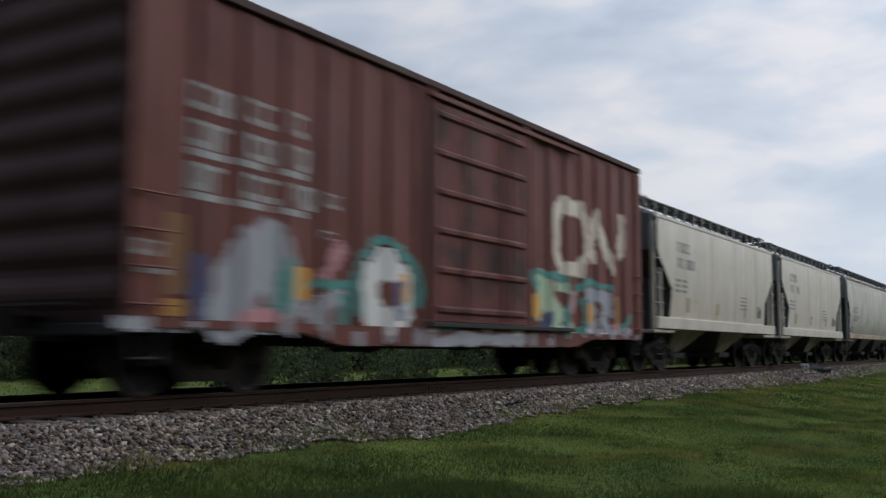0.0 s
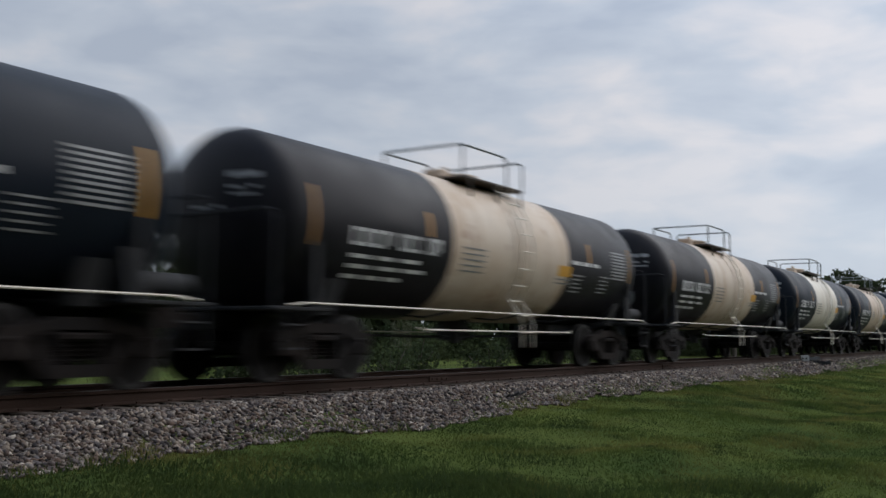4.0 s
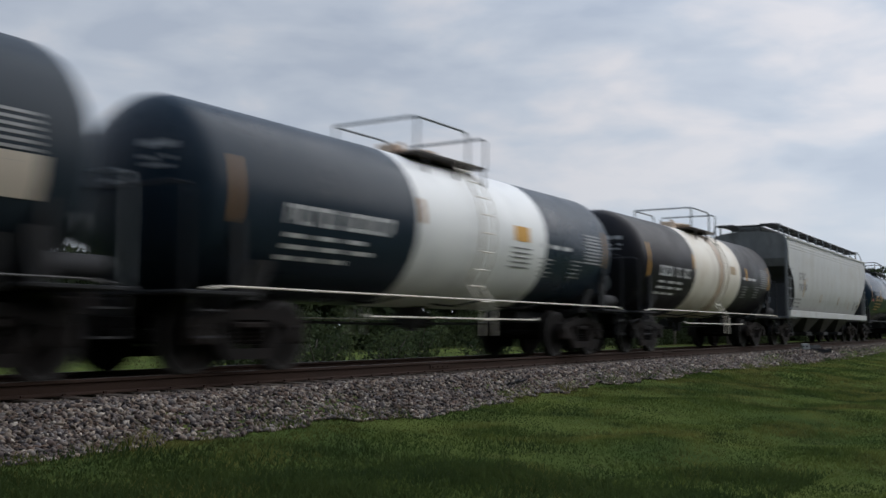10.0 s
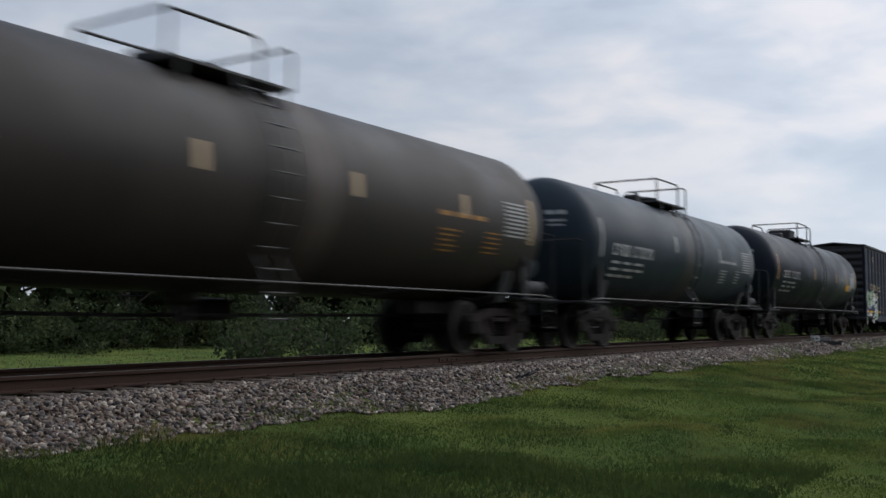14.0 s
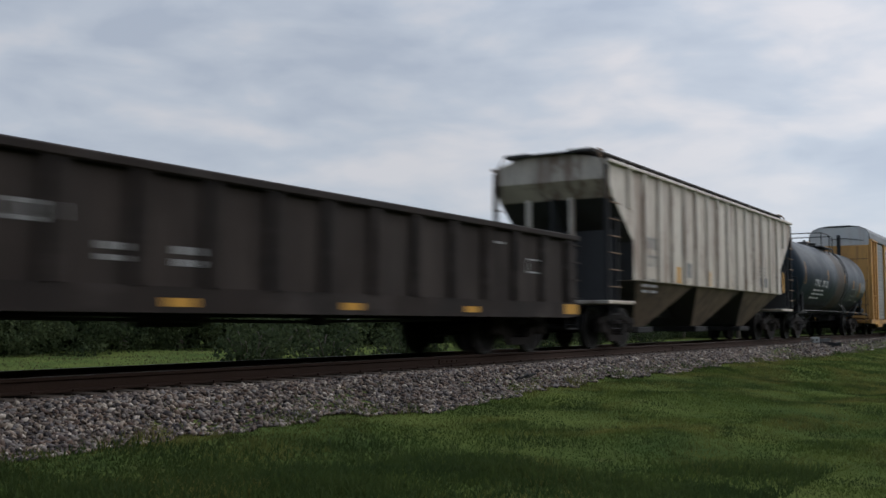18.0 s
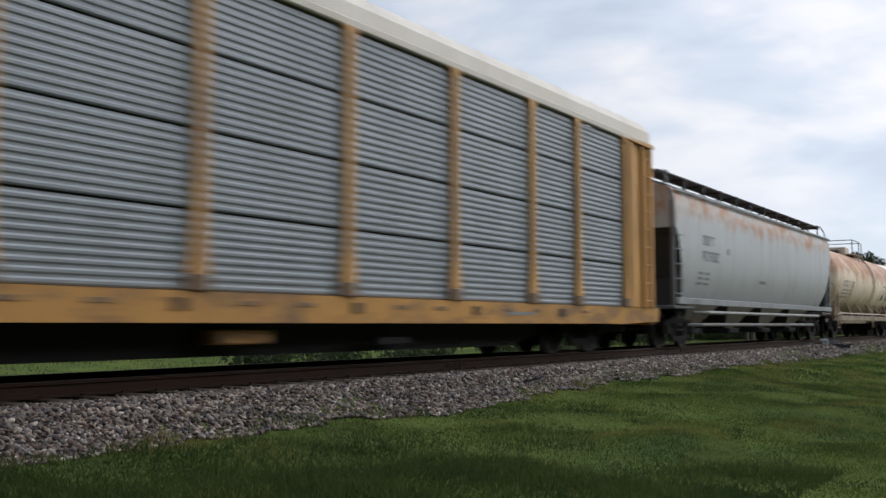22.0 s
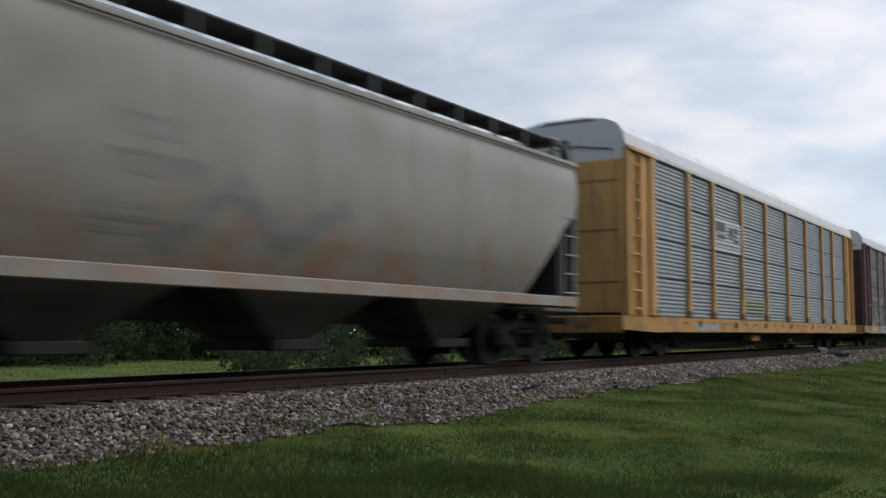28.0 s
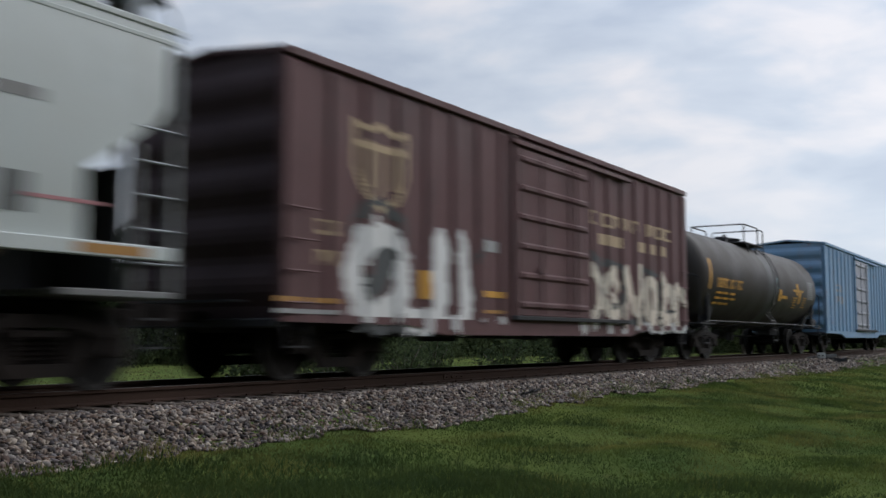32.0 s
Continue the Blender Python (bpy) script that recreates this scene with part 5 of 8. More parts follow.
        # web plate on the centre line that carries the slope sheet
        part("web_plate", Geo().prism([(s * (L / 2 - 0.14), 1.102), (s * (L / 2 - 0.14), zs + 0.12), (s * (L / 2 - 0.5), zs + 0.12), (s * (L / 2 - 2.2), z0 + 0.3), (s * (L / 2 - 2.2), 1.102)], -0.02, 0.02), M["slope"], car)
        for side in (-0.55, 0.55):
            part("end_strut", Geo().box(*sorted((s * (L / 2 - 0.12), s * (L / 2 - 0.04))), side - 0.06, side + 0.06, 1.102, zs + 0.1, 0.01), endm, car)
        truck(car, s * (L / 2 - 1.45))
    # hopper bays and outlets
    nb = sp.get("bays", 3)
    inner = L - 3.3
    bw = inner / nb
    for k in range(nb):
        cx = -inner / 2 + bw * (k + 0.5)
        g = Geo()
        t, b = bw * (0.475 if kind == "rib" else 0.46) - 0.02, 0.42
        zt, zb = z0 + 0.03, 0.50
        ring = lambda hx, hy, z: [(cx - hx, -hy, z), (cx + hx, -hy, z), (cx + hx, hy, z), (cx - hx, hy, z)]
        yt = levels[0][1] - 0.03
        g.loft([ring(t - 0.016, yt, zt), ring(b - 0.016, 0.62, zb)])
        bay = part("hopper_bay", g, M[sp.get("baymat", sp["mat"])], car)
        # the slopes that face down and away carry their shade in the colour
        for s in (-1, 1):
            sheet = [(cx + s * (h - q), y, z) for q in (0.0, 0.012) for h, y, z in ((t, -yt, zt), (t, yt, zt), (b, 0.62, zb), (b, -0.62, zb))]
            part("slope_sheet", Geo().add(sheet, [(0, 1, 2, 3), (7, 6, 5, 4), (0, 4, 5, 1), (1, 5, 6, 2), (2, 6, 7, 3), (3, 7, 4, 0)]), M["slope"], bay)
        part("outlet_gate", Geo().box(cx - 0.52, cx + 0.52, -0.80, 0.80, zb - 0.16, zb - 0.005, 0.02), M["under"], bay)
    part("center_sill", Geo().box(-L / 2 + 0.1, L / 2 - 0.1, -0.24, 0.24, 0.74, 1.02, 0.02), M["under"], car)
    couplers(car, L / 2, half)
    if sp.get("pipes"):
        for z, y in ((0.93, 1.52), (0.60, 1.30)):
            for side in (-1, 1):
                p = Geo().pipe([(-L / 2 + 2.2, side * (y - 0.3), z), (-L / 2 + 2.5, side * y, z), (L / 2 - 2.5, side * y, z), (L / 2 - 2.2, side * (y - 0.3), z)], 0.052, 10)
                part("air_pipe", p, M["galv_old"], car, smooth=40)
    # markings on the near side
    bag = {}
    def put(m, *a):
        shaped_mark(bag.setdefault(m, Geo()), depth, *a)

    ink = sp.get("ink", "greyink")
    lx = sp.get("lx", -L / 2 + 2.2)
    lz = sp.get("lz", zs - 0.35)
    letters(rnd, lx, lx + 1.1, lz + 0.05, lz + 0.33, 4, lambda *a: put(ink, *a))
    letters(rnd, lx, lx + 1.5, lz - 0.38, lz - 0.10, 6, lambda *a: put(ink, *a))
    for k in range(3):
        letters(rnd, lx - 0.2, lx + 0.9, lz - 0.75 - 0.14 * k, lz - 0.68 - 0.14 * k, 2, lambda *a: put(ink, *a))
    lo = (sp["sill"][1] if sp.get("sill") else z0) + 0.5
    if kind != "round":
        put(ink, L / 2 - 2.3, L / 2 - 1.95, lo - 0.28, lo + 0.12)
        for k in range(4):
            put(ink, L / 2 - 4.4, L / 2 - 3.6, lo + 0.3 - 0.12 * k, lo + 0.34 - 0.12 * k)
    for x, za, zb, w, mk in sp.get("marks", []):
        put(mk, x, x + w, za, zb)
    for mk, geo in bag.items():
        part("lettering", geo, M[mk], car, m=pose(sp.get("mx", 0.0), 0, 0))["kind"] = "stuff"
    if sp.get("sillmarks"):
        for k in range(sp["sillmarks"]):
            x = -L / 2 + 1.0 + (L - 2.4) * k / (sp["sillmarks"] - 1)
            g = Geo()
            flat_mark(g, -1.549, x, x + (0.9 if k in (0, sp["sillmarks"] - 1) else 0.42), sp["sill"][0] + 0.03, sp["sill"][1] - 0.03)
            part("reflective_bar", g, M["amber" if k in (0, sp["sillmarks"] - 1) else sp.get("barmat", "amber")], car)
    if sp.get("spray"):
        for mk, tests, box in sp["spray"]:
            g = Geo()
            sprayed(g, None, tests, *box, lift=0.010, depth=depth)
            part("graffiti", g, M[mk], car, m=pose(sp.get("mx", 0.0), 0, 0))["kind"] = "stuff"
    return car


# ---- boxcars ----
def boxcar(sp):
    L, half, top, bot = sp["L"], sp["half"], sp["top"], sp["bot"]
    rnd = random.Random(sp["id"])
    col = M[sp["mat"]]
    car = thing("boxcar", sp["label"], "boxcar", "cars of the freight train")
    pitch, dep, d2 = sp.get("pitch", 0.78), 0.055, sp["door"] / 2
    W = 1.47

    def surface(x):
        a = abs(x)
        if a < d2 + 0.12:
            return W + 0.03
        u = (L / 2 - 0.25 - a) / pitch
        q = abs(u - round(u)) * pitch
        return W + dep * max(0.0, min(1.0, (0.13 - q) / 0.05)) if 0 < u else W + dep

    xs = [-L / 2]
    k = 0
    brk = []
    for s in (-1, 1):
        j = 0
        while True:
            c = L / 2 - 0.25 - j * pitch
            if c < d2 + 0.2:
                break
            for q in (-0.13, -0.08, 0.08, 0.13):
                if d2 + 0.13 < c + q < L / 2 - 0.02:
                    brk.append(s * (c + q))
            j += 1
    brk += [-L / 2 + 0.02, L / 2 - 0.02, -d2 - 0.125, d2 + 0.125, -d2 - 0.115, d2 + 0.115]
    brk = sorted(set(round(b, 4) for b in brk))
    sill = sp.get("sill", 0.9)
    for side in (-1, 1):
        v = []
        for x in brk:
            y = side * surface(x)
            v += [(x, y, sill), (x, y, top - 0.16), (x, side * W, top - 0.08), (x, side * (W - 0.06), top - 0.08), (x, side * (W - 0.06), sill)]
        n = len(brk)
        f = []
        for i in range(n - 1):
            for q in range(5):
                a = (5 * i + q, 5 * i + (q + 1) % 5, 5 * i + 5 + (q + 1) % 5, 5 * i + 5 + q)
                f.append(a)
        f += [(0, 1, 2, 3, 4), tuple(5 * (n - 1) + q for q in (4, 3, 2, 1, 0))]
        part("side_wall", Geo().add(v, f), col, car)
        # sill skirt that deepens between the trucks
        tx = L / 2 - 3.0
        part("side_sill", Geo().prism([(-L / 2 + 0.02, sill - 0.002), (-L / 2 + 0.02, sill - 0.10), (-tx, sill - 0.12), (-tx + 0.9, bot), (tx - 0.9, bot), (tx, sill - 0.12), (L / 2 - 0.02, sill - 0.10), (L / 2 - 0.02, sill - 0.002)],
                                      *sorted((side * (W + 0.03), side * (W - 0.05)))), M[sp.get("sillmat", sp["mat"])], car)
        part("top_plate", Geo().box(-L / 2, L / 2, *sorted((side * (W + 0.075), side * (W - 0.02))), top - 0.078, top + 0.04, 0.012), M[sp.get("roofmat", sp["mat"])], car)
        # sliding door
        door = part("door", Geo().box(-d2, d2, *sorted((side * (W + 0.045), side * (W + 0.09))), sill + 0.10, top - 0.30, 0.015), M[sp.get("doormat", sp["mat"])], car)
        zs = np.linspace(sill + 0.3, top - 0.5, 6)
        for q, z in enumerate(zs):
            part("door_rib", Geo().prism([(side * (W + 0.09), z - 0.07), (side * (W + 0.135), z - 0.03), (side * (W + 0.135), z + 0.03), (side * (W + 0.09), z + 0.07)], -d2 + 0.08, d2 - 0.08, "x"), M[sp.get("doormat", sp["mat"])], door)
        for x in (-d2 * 0.45, d2 * 0.35, d2 * 0.55):
            part("lock_rod", Geo().pipe([(x, side * (W + 0.16), sill + 0.15), (x, side * (W + 0.16), top - 0.4)], 0.022, 6), M[sp.get("doormat", sp["mat"])], door)
        part("lock_handle", Geo().box(-d2 * 0.45 - 0.1, -d2 * 0.45 + 0.1, *sorted((side * (W + 0.13), side * (W + 0.18))), sill + 0.9, sill + 1.0), M[sp.get("doormat", sp["mat"])], door)
        for z, nm in ((sill + 0.02, "lower_track"), (top - 0.26, "upper_track")):
            part(nm, Geo().box(-d2 - 0.2, d2 + (2.2 if nm == "lower_track" else 2.4), *sorted((side * (W + 0.032), side * (W + 0.13))), z, z + 0.08, 0.01), M["under"] if nm == "lower_track" else col, car)
        for s in (-1, 1):
            part("door_post", Geo().box(*sorted((s * (d2 + 0.02), s * (d2 + 0.18))), *sorted((side * (W + 0.035), side * (W + 0.085))), sill, top - 0.09, 0.012), col, car)
    # corrugated ends
    for s in (-1, 1):
        nz = sp.get("endribs", 6)
        prof = [(0.0, sill - 0.05)]
        zz = np.linspace(sill + 0.05, top - 0.10, nz + 1)
        for a, b in zip(zz, zz[1:]):
            h = b - a
            prof += [(0.0, a + 0.08 * h), (0.075, a + 0.35 * h), (0.085, a + 0.5 * h), (0.075, a + 0.65 * h), (0.0, a + 0.92 * h)]
        prof += [(0.0, top + 0.02)]
        v, f = [], []
        for w, depth in ((-W + 0.0, 0.0), (-W + 0.14, 1.0), (0.0, 1.0), (W - 0.14, 1.0), (W, 0.0)):
            v += [(s * (L / 2 - 0.06 + depth * p), w, z) for p, z in prof]
        n = len(prof)
        for c in range(4):
            f += [(c * n + i, (c + 1) * n + i, (c + 1) * n + i + 1, c * n + i + 1)[::s] for i in range(n - 1)]
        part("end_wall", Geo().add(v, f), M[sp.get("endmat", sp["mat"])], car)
        for side in (-1, 1):
            part("corner_post", Geo().box(*sorted((s * (L / 2 - 0.02), s * (L / 2 - 0.20))), *sorted((side * (W + 0.012), side * (W - 0.10))), sill - 0.1, top - 0.08, 0.015), col, car)
            for q in range(sp.get("rungs", 4)):
                z = sill + 0.15 + 0.42 * q
                part("grab_iron", Geo().pipe([(s * (L / 2 - 0.05), side * (W + 0.10), z), (s * (L / 2 - 0.62), side * (W + 0.10), z)], 0.017, 5), col, car)
            steps(car, s * (L / 2 - 0.33), side, sill - 0.05)
        part("end_sill", Geo().box(*sorted((s * (L / 2 - 0.10), s * (L / 2 + 0.06))), -1.45, 1.45, 0.72, sill - 0.055, 0.02), M["under"], car)
        part("crossover_step", Geo().box(*sorted((s * (L / 2 + 0.065), s * (L / 2 + 0.28))), -0.9, 0.9, 1.06, 1.09), M["under"], car)
        truck(car, s * (L / 2 - 1.75))
    # roof of cross panels
    g = Geo().prism([(-W - 0.02, top + 0.042), (0, top + 0.20), (W + 0.02, top + 0.042), (W - 0.05, top - 0.02), (0, top + 0.13), (-W + 0.05, top - 0.02)], -L / 2 + 0.01, L / 2 - 0.01, "x")
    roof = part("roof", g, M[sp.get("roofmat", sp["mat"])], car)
    seam = Geo().prism([(-W - 0.02, top + 0.044), (0, top + 0.203), (W + 0.02, top + 0.044), (W + 0.02, top + 0.075), (0, top + 0.235), (-W - 0.02, top + 0.075)], -0.03, 0.03, "x").data("roof_seam", M[sp.get("roofmat", sp["mat"])])
    for q in range(int(L / 1.2)):
        part("roof_seam", seam, None, roof, m=pose(-L / 2 + 0.6 + 1.2 * q, 0, 0))
    part("floor", Geo().box(-L / 2 + 0.1, L / 2 - 0.1, -1.38, 1.38, sill - 0.01, sill + 0.05), M["under"], car)
    underbody(car, L - 0.2)
    couplers(car, L / 2 + 0.05, half)
    # markings
    bag = {}
    for mk, tests, box in sp.get("spray", []):
        g = bag.setdefault(mk, Geo())
        sprayed(g, surface, tests, *box, lift=0.005 + 0.0015 * len(bag), ragged=0.0 if mk in ("tan", "amber") else sp.get("ragged", 0.13))
    ink = sp.get("ink", "dimwhite")
    g = bag.setdefault(ink, Geo())
    for x, za, zb, w, n in sp.get("rows", []):
        tests = []

        def add(a, b, c, d):
            tests.append(lambda x, z: (a <= x) & (x <= b) & (c <= z) & (z <= d))
        letters(rnd, x, x + w, za, zb, n, add)
        sprayed(g, surface, tests, x, x + w, za, zb, 0.006, 0.04, 0.03)
    for x, za, zb, w, mk in sp.get("marks", []):
        sprayed(bag.setdefault(mk, Geo()), surface, [lambda x, z: (z > -9)], x, x + w, za, zb, 0.012, 0.05, zb - za)
    for mk, geo in bag.items():
        if geo.v:
            part("graffiti" if mk in ("teal", "aqua", "lilac", "mint", "navy", "pink") or sp.get("white_spray") == mk else "lettering", geo, M[mk], car)["kind"] = "stuff"
    return car


# ---- gondola ----
def gondola(sp):
    L, half, top, bot = sp["L"], sp["half"], 2.40, 0.70
    rnd = random.Random(sp["id"])
    col = M[sp["mat"]]
    car = thing("gondola", sp["label"], "gondola car", "cars of the freight train")
    W = 1.44
    for side in (-1, 1):
        part("side_wall", Geo().box(-L / 2, L / 2, *sorted((side * W, side * (W - 0.05))), bot + 0.12, top - 0.12), M[sp["panel"]], car)
        part("top_chord", Geo().box(-L / 2 - 0.02, L / 2 + 0.02, *sorted((side * (W + 0.09), side * (W - 0.06))), top - 0.118, top, 0.02), col, car)
        part("side_sill", Geo().prism([(-L / 2, 1.0), (-L / 2, 0.76), (-L / 2 + 0.4, bot), (L / 2 - 0.4, bot), (L / 2, 0.76), (L / 2, 1.0)], *sorted((side * (W + 0.06), side * (W + 0.004)))), col, car)
        rib = Geo().loft([[(-0.11, 0, z), (-0.065, -0.085, z), (0.065, -0.085, z), (0.11, 0, z)] for z in (1.002, top - 0.12)])
        data = rib.data("rib", col)
        for k in range(15):
            part("rib", data, None, car, m=pose(-L / 2 + 0.5 + (L - 1.0) * k / 14, side * (W + 0.002), 0, 0, 0, 0 if side < 0 else 180))
    for s in (-1, 1):
        part("end_wall", Geo().box(*sorted((s * L / 2, s * (L / 2 - 0.06))), -W + 0.052, W - 0.052, 0.92, top - 0.12), col, car)
        for q in range(3):
            part("end_rib", Geo().box(*sorted((s * (L / 2 + 0.002), s * (L / 2 + 0.09))), -W, W, 1.15 + 0.42 * q, 1.29 + 0.42 * q, 0.03), col, car)
        part("end_chord", Geo().box(*sorted((s * (L / 2 - 0.08), s * (L / 2 + 0.08))), -W + 0.062, W - 0.062, top - 0.11, top + 0.01, 0.02), col, car)
        for side in (-1, 1):
            for q in range(4):
                z = 1.1 + 0.36 * q
                part("grab_iron", Geo().pipe([(s * (L / 2 - 0.05), side * (W + 0.12), z), (s * (L / 2 - 0.5), side * (W + 0.12), z)], 0.016, 5), col, car)
            steps(car, s * (L / 2 - 0.3), side, 0.86)
        truck(car, s * (L / 2 - 1.75))
    part("floor", Geo().box(-L / 2 + 0.07, L / 2 - 0.07, -W + 0.06, W - 0.06, 0.95, 1.05), col, car)
    underbody(car, L)
    couplers(car, L / 2, half)
    w = Geo()
    for x in (-7.93, -2.9, 0.32, 3.64, 7.5):
        h = Geo()
        tall = 0.10 if abs(x) > 5 else 0.0
        flat_mark(h, -(W + 0.0645), x, x + (0.62 if tall else 0.45), 0.77, 0.87 + tall)
        part("reflective_bar", h, M["yellow"], car)
    h = Geo()
    flat_mark(h, -(W + 0.0645), -7.29, -6.85, 0.77, 0.97)
    part("reflective_bar", h, M["dimwhite"], car)
    put = lambda *a: flat_mark(w, -(W + 0.005), *a)
    letters(rnd, -6.08, -5.38, 1.90, 2.13, 2, put)
    letters(rnd, -6.08, -5.36, 1.60, 1.82, 3, put)
    letters(rnd, -4.94, -4.18, 1.60, 1.82, 3, put)
    letters(rnd, -3.78, -3.24, 1.38, 1.46, 2, put)
    letters(rnd, -3.78, -3.24, 1.26, 1.32, 2, put)
    letters(rnd, -2.74, -2.1, 1.38, 1.47, 2, put)
    letters(rnd, -2.74, -2.1, 1.24, 1.32, 2, put)
    put(6.0, 6.65, 1.78, 1.81)
    put(6.0, 6.65, 1.54, 1.57)
    put(6.0, 6.03, 1.57, 1.78)
    put(6.62, 6.65, 1.57, 1.78)
    letters(rnd, 4.75, 5.15, 2.02, 2.06, 1, put)
    part("lettering", w, M["dimwhite"], car)["kind"] = "stuff"
    return car


# ---- autoracks ----
def autorack(sp):
    L, half = sp["L"], sp["half"]
    rnd = random.Random(sp["id"])
    post, panel, roof = M[sp["post"]], M[sp["panel"]], M[sp["roof"]]
    car = thing("autorack", sp["label"], "autorack car", "cars of the freight train")
    z0, z1, zt = 1.0 if sp["tiers"] > 2 else 0.78, 4.86, 5.66
    W = 1.50
    low, notch = (0.63, 0.68) if sp["tiers"] > 2 else (0.40, 0.58)
    for side in (-1, 1):
        pts = [(-L / 2, z0), (-L / 2, notch)]
        for a, b in ((-L / 2 + 1.6, notch), (-L / 2 + 2.0, low), (-L / 2 + 3.2, low), (-L / 2 + 3.5, notch), (-L / 2 + 5.6, notch), (-L / 2 + 5.9, low)) if sp.get("notched") else ((-L / 2 + 2.2, notch - 0.06), (-L / 2 + 3.0, low)):
            pts.append((a, b))
        pts += [(-a, b) for a, b in pts[::-1]]
        part("side_sill", Geo().prism(pts, *sorted((side * 1.53, side * 1.44))), M[sp.get("sillmat", "sillyellow")], car, "scuffed flatcar side sill")
    pocket = Geo().box(-0.09, 0.09, -0.022, 0.0, -0.10, 0.05, 0.006).data("stake_pocket", M["under"])
    slot = Geo().box(-0.16, 0.16, -0.012, 0.0, -0.03, 0.03, 0.004).data("tie_slot", M["footbrown"])
    for k in range(18):
        part("stake_pocket" if k % 3 else "tie_slot", pocket if k % 3 == 1 else slot, None, car, m=pose(-L / 2 + 4.2 + (L - 8.4) * k / 17, -1.531, z0 - 0.13))
    part("deck", Geo().box(-L / 2 + 0.05, L / 2 - 0.05, -1.435, 1.435, z0 - 0.12, z0 + 0.02), M["under"], car)
    part("center_sill", Geo().prism([(-L / 2 + 0.3, 0.655), (-L / 2 + 0.3, 0.44), (-L / 2 + 4.9, 0.40), (-L / 2 + 6.0, 0.20), (L / 2 - 6.0, 0.20), (L / 2 - 4.9, 0.40), (L / 2 - 0.3, 0.44), (L / 2 - 0.3, 0.655)], -0.75, 0.75), M["under"], car)
    xe = L / 2 - 0.35
    ends = xe - 11.5
    xs = sp.get("xs", [-11.5, -8.95, -6.9, -4.1, -1.35, 1.45, 4.25, 7.0, 9.0, 11.5])
    bays = len(xs) - 1
    tiers = sp["tiers"]
    th = (z1 - z0 - 0.02) / tiers
    # horizontally pressed panels, one mesh for each width
    n = 9 if tiers > 2 else 27
    gap = sp.get("gap", 0.03)
    prof = []
    for k in range(n):
        h = (th - gap) / n
        a = h * k
        prof += [(0.0, a), (-sp.get("press", 0.0135), a + 0.22 * h), (-sp.get("press", 0.0135), a + 0.52 * h), (0.0, a + 0.74 * h)]
    if tiers == 1:
        # four rows of pressings, each of four ridges under a flat strip
        prof = []
        row = (th - gap) / 4
        for k in range(4):
            for q in range(5):
                a = row * k + 0.03 + 0.165 * q
                prof += [(-0.010, a), (0.004, a + 0.012), (0.004, a + 0.03), (-0.010, a + 0.05), (-0.013, a + 0.10), (-0.010, a + 0.13)]
    prof.append((0.0, th - gap))
    m = len(prof)
    sheets_by_width = {}

    def sheet(width):
        key = round(width, 2)
        if key not in sheets_by_width:
            w = width / 2 - 0.01
            v = [(x, y, z) for x in (-w, w) for y, z in prof] + [(x, 0.03, z) for x in (-w, w) for y, z in (prof[0], prof[-1])]
            f = [(i, m + i, m + i + 1, i + 1) for i in range(m - 1)] + [(2 * m, 2 * m + 1, 2 * m + 3, 2 * m + 2)]
            f += [tuple(range(m)) + (2 * m + 1, 2 * m), tuple(range(m, 2 * m))[::-1] + (2 * m + 2, 2 * m + 3)]
            sheets_by_width[key] = Geo().add(v, f).data("side_panel", panel)
        return sheets_by_width[key]

    for side in (-1, 1):
        for k in range(bays):
            for t in range(tiers):
                part("side_panel", sheet(xs[k + 1] - xs[k]), None, car, m=pose((xs[k] + xs[k + 1]) / 2, side * 1.455, z0 + 0.01 + th * t, 0, 0, 0 if side < 0 else 180))
        # dark strips added behind the tier gaps so that they look unlit
        for t in range(1, tiers):
            part("inner_rail", Geo().box(-11.4, 11.4, *sorted((side * 1.42, side * 1.38)), z0 + th * t - 0.10, z0 + th * t + 0.10), M["under"], car)
        for k in range(bays + 1):
            wd = 0.075
            x = xs[k]
            pg = Geo()
            if sp.get("kneed"):
                pg.loft([[(x - q, side * 1.46, z), (x - q, side * 1.555, z), (x + q, side * 1.555, z), (x + q, side * 1.46, z)] for q, z in ((0.16, z0), (0.15, z0 + 0.15), (wd, z0 + 0.75), (wd, z1 - 0.15), (0.15, z1))])
            else:
                wp, yo = sp.get("postw", wd + 0.02), 1.52 if sp.get("postw") else 1.555
                pg.loft([[(x - q, side * 1.46, z), (x - q, side * yo, z), (x + q, side * yo, z), (x + q, side * 1.46, z)] for q, z in ((wp * 1.4, z0), (wp, z0 + 0.3), (wp, z1 - 0.12), (wp * 2.0, z1))])
            part("post", pg, post, car)
            if sp.get("kneed"):
                part("post_foot", Geo().box(x - 0.17, x + 0.17, *sorted((side * 1.50, side * 1.572)), z0 + 0.003, z0 + 0.2, 0.01), M["footbrown"], car)
        part("top_rail", Geo().box(-xe, xe, *sorted((side * 1.52, side * 1.40)), z1 + 0.002, z1 + 0.14, 0.02), roof, car)
        for s in (-1, 1):
            # end panel with its ladder
            a, b = sorted((s * (xe - ends + 0.16), s * xe))
            part("end_side_panel", Geo().box(a, b, *sorted((side * 1.515, side * 1.44)), z0 + 0.002, z1 - 0.05, 0.015), M[sp["end"]], car)
            part("corner_column", Geo().box(*sorted((s * (xe - 0.16), s * (xe + 0.04))), *sorted((side * 1.56, side * 1.34)), z0 + 0.004, z1 + 0.05, 0.02), M[sp["end"]], car)
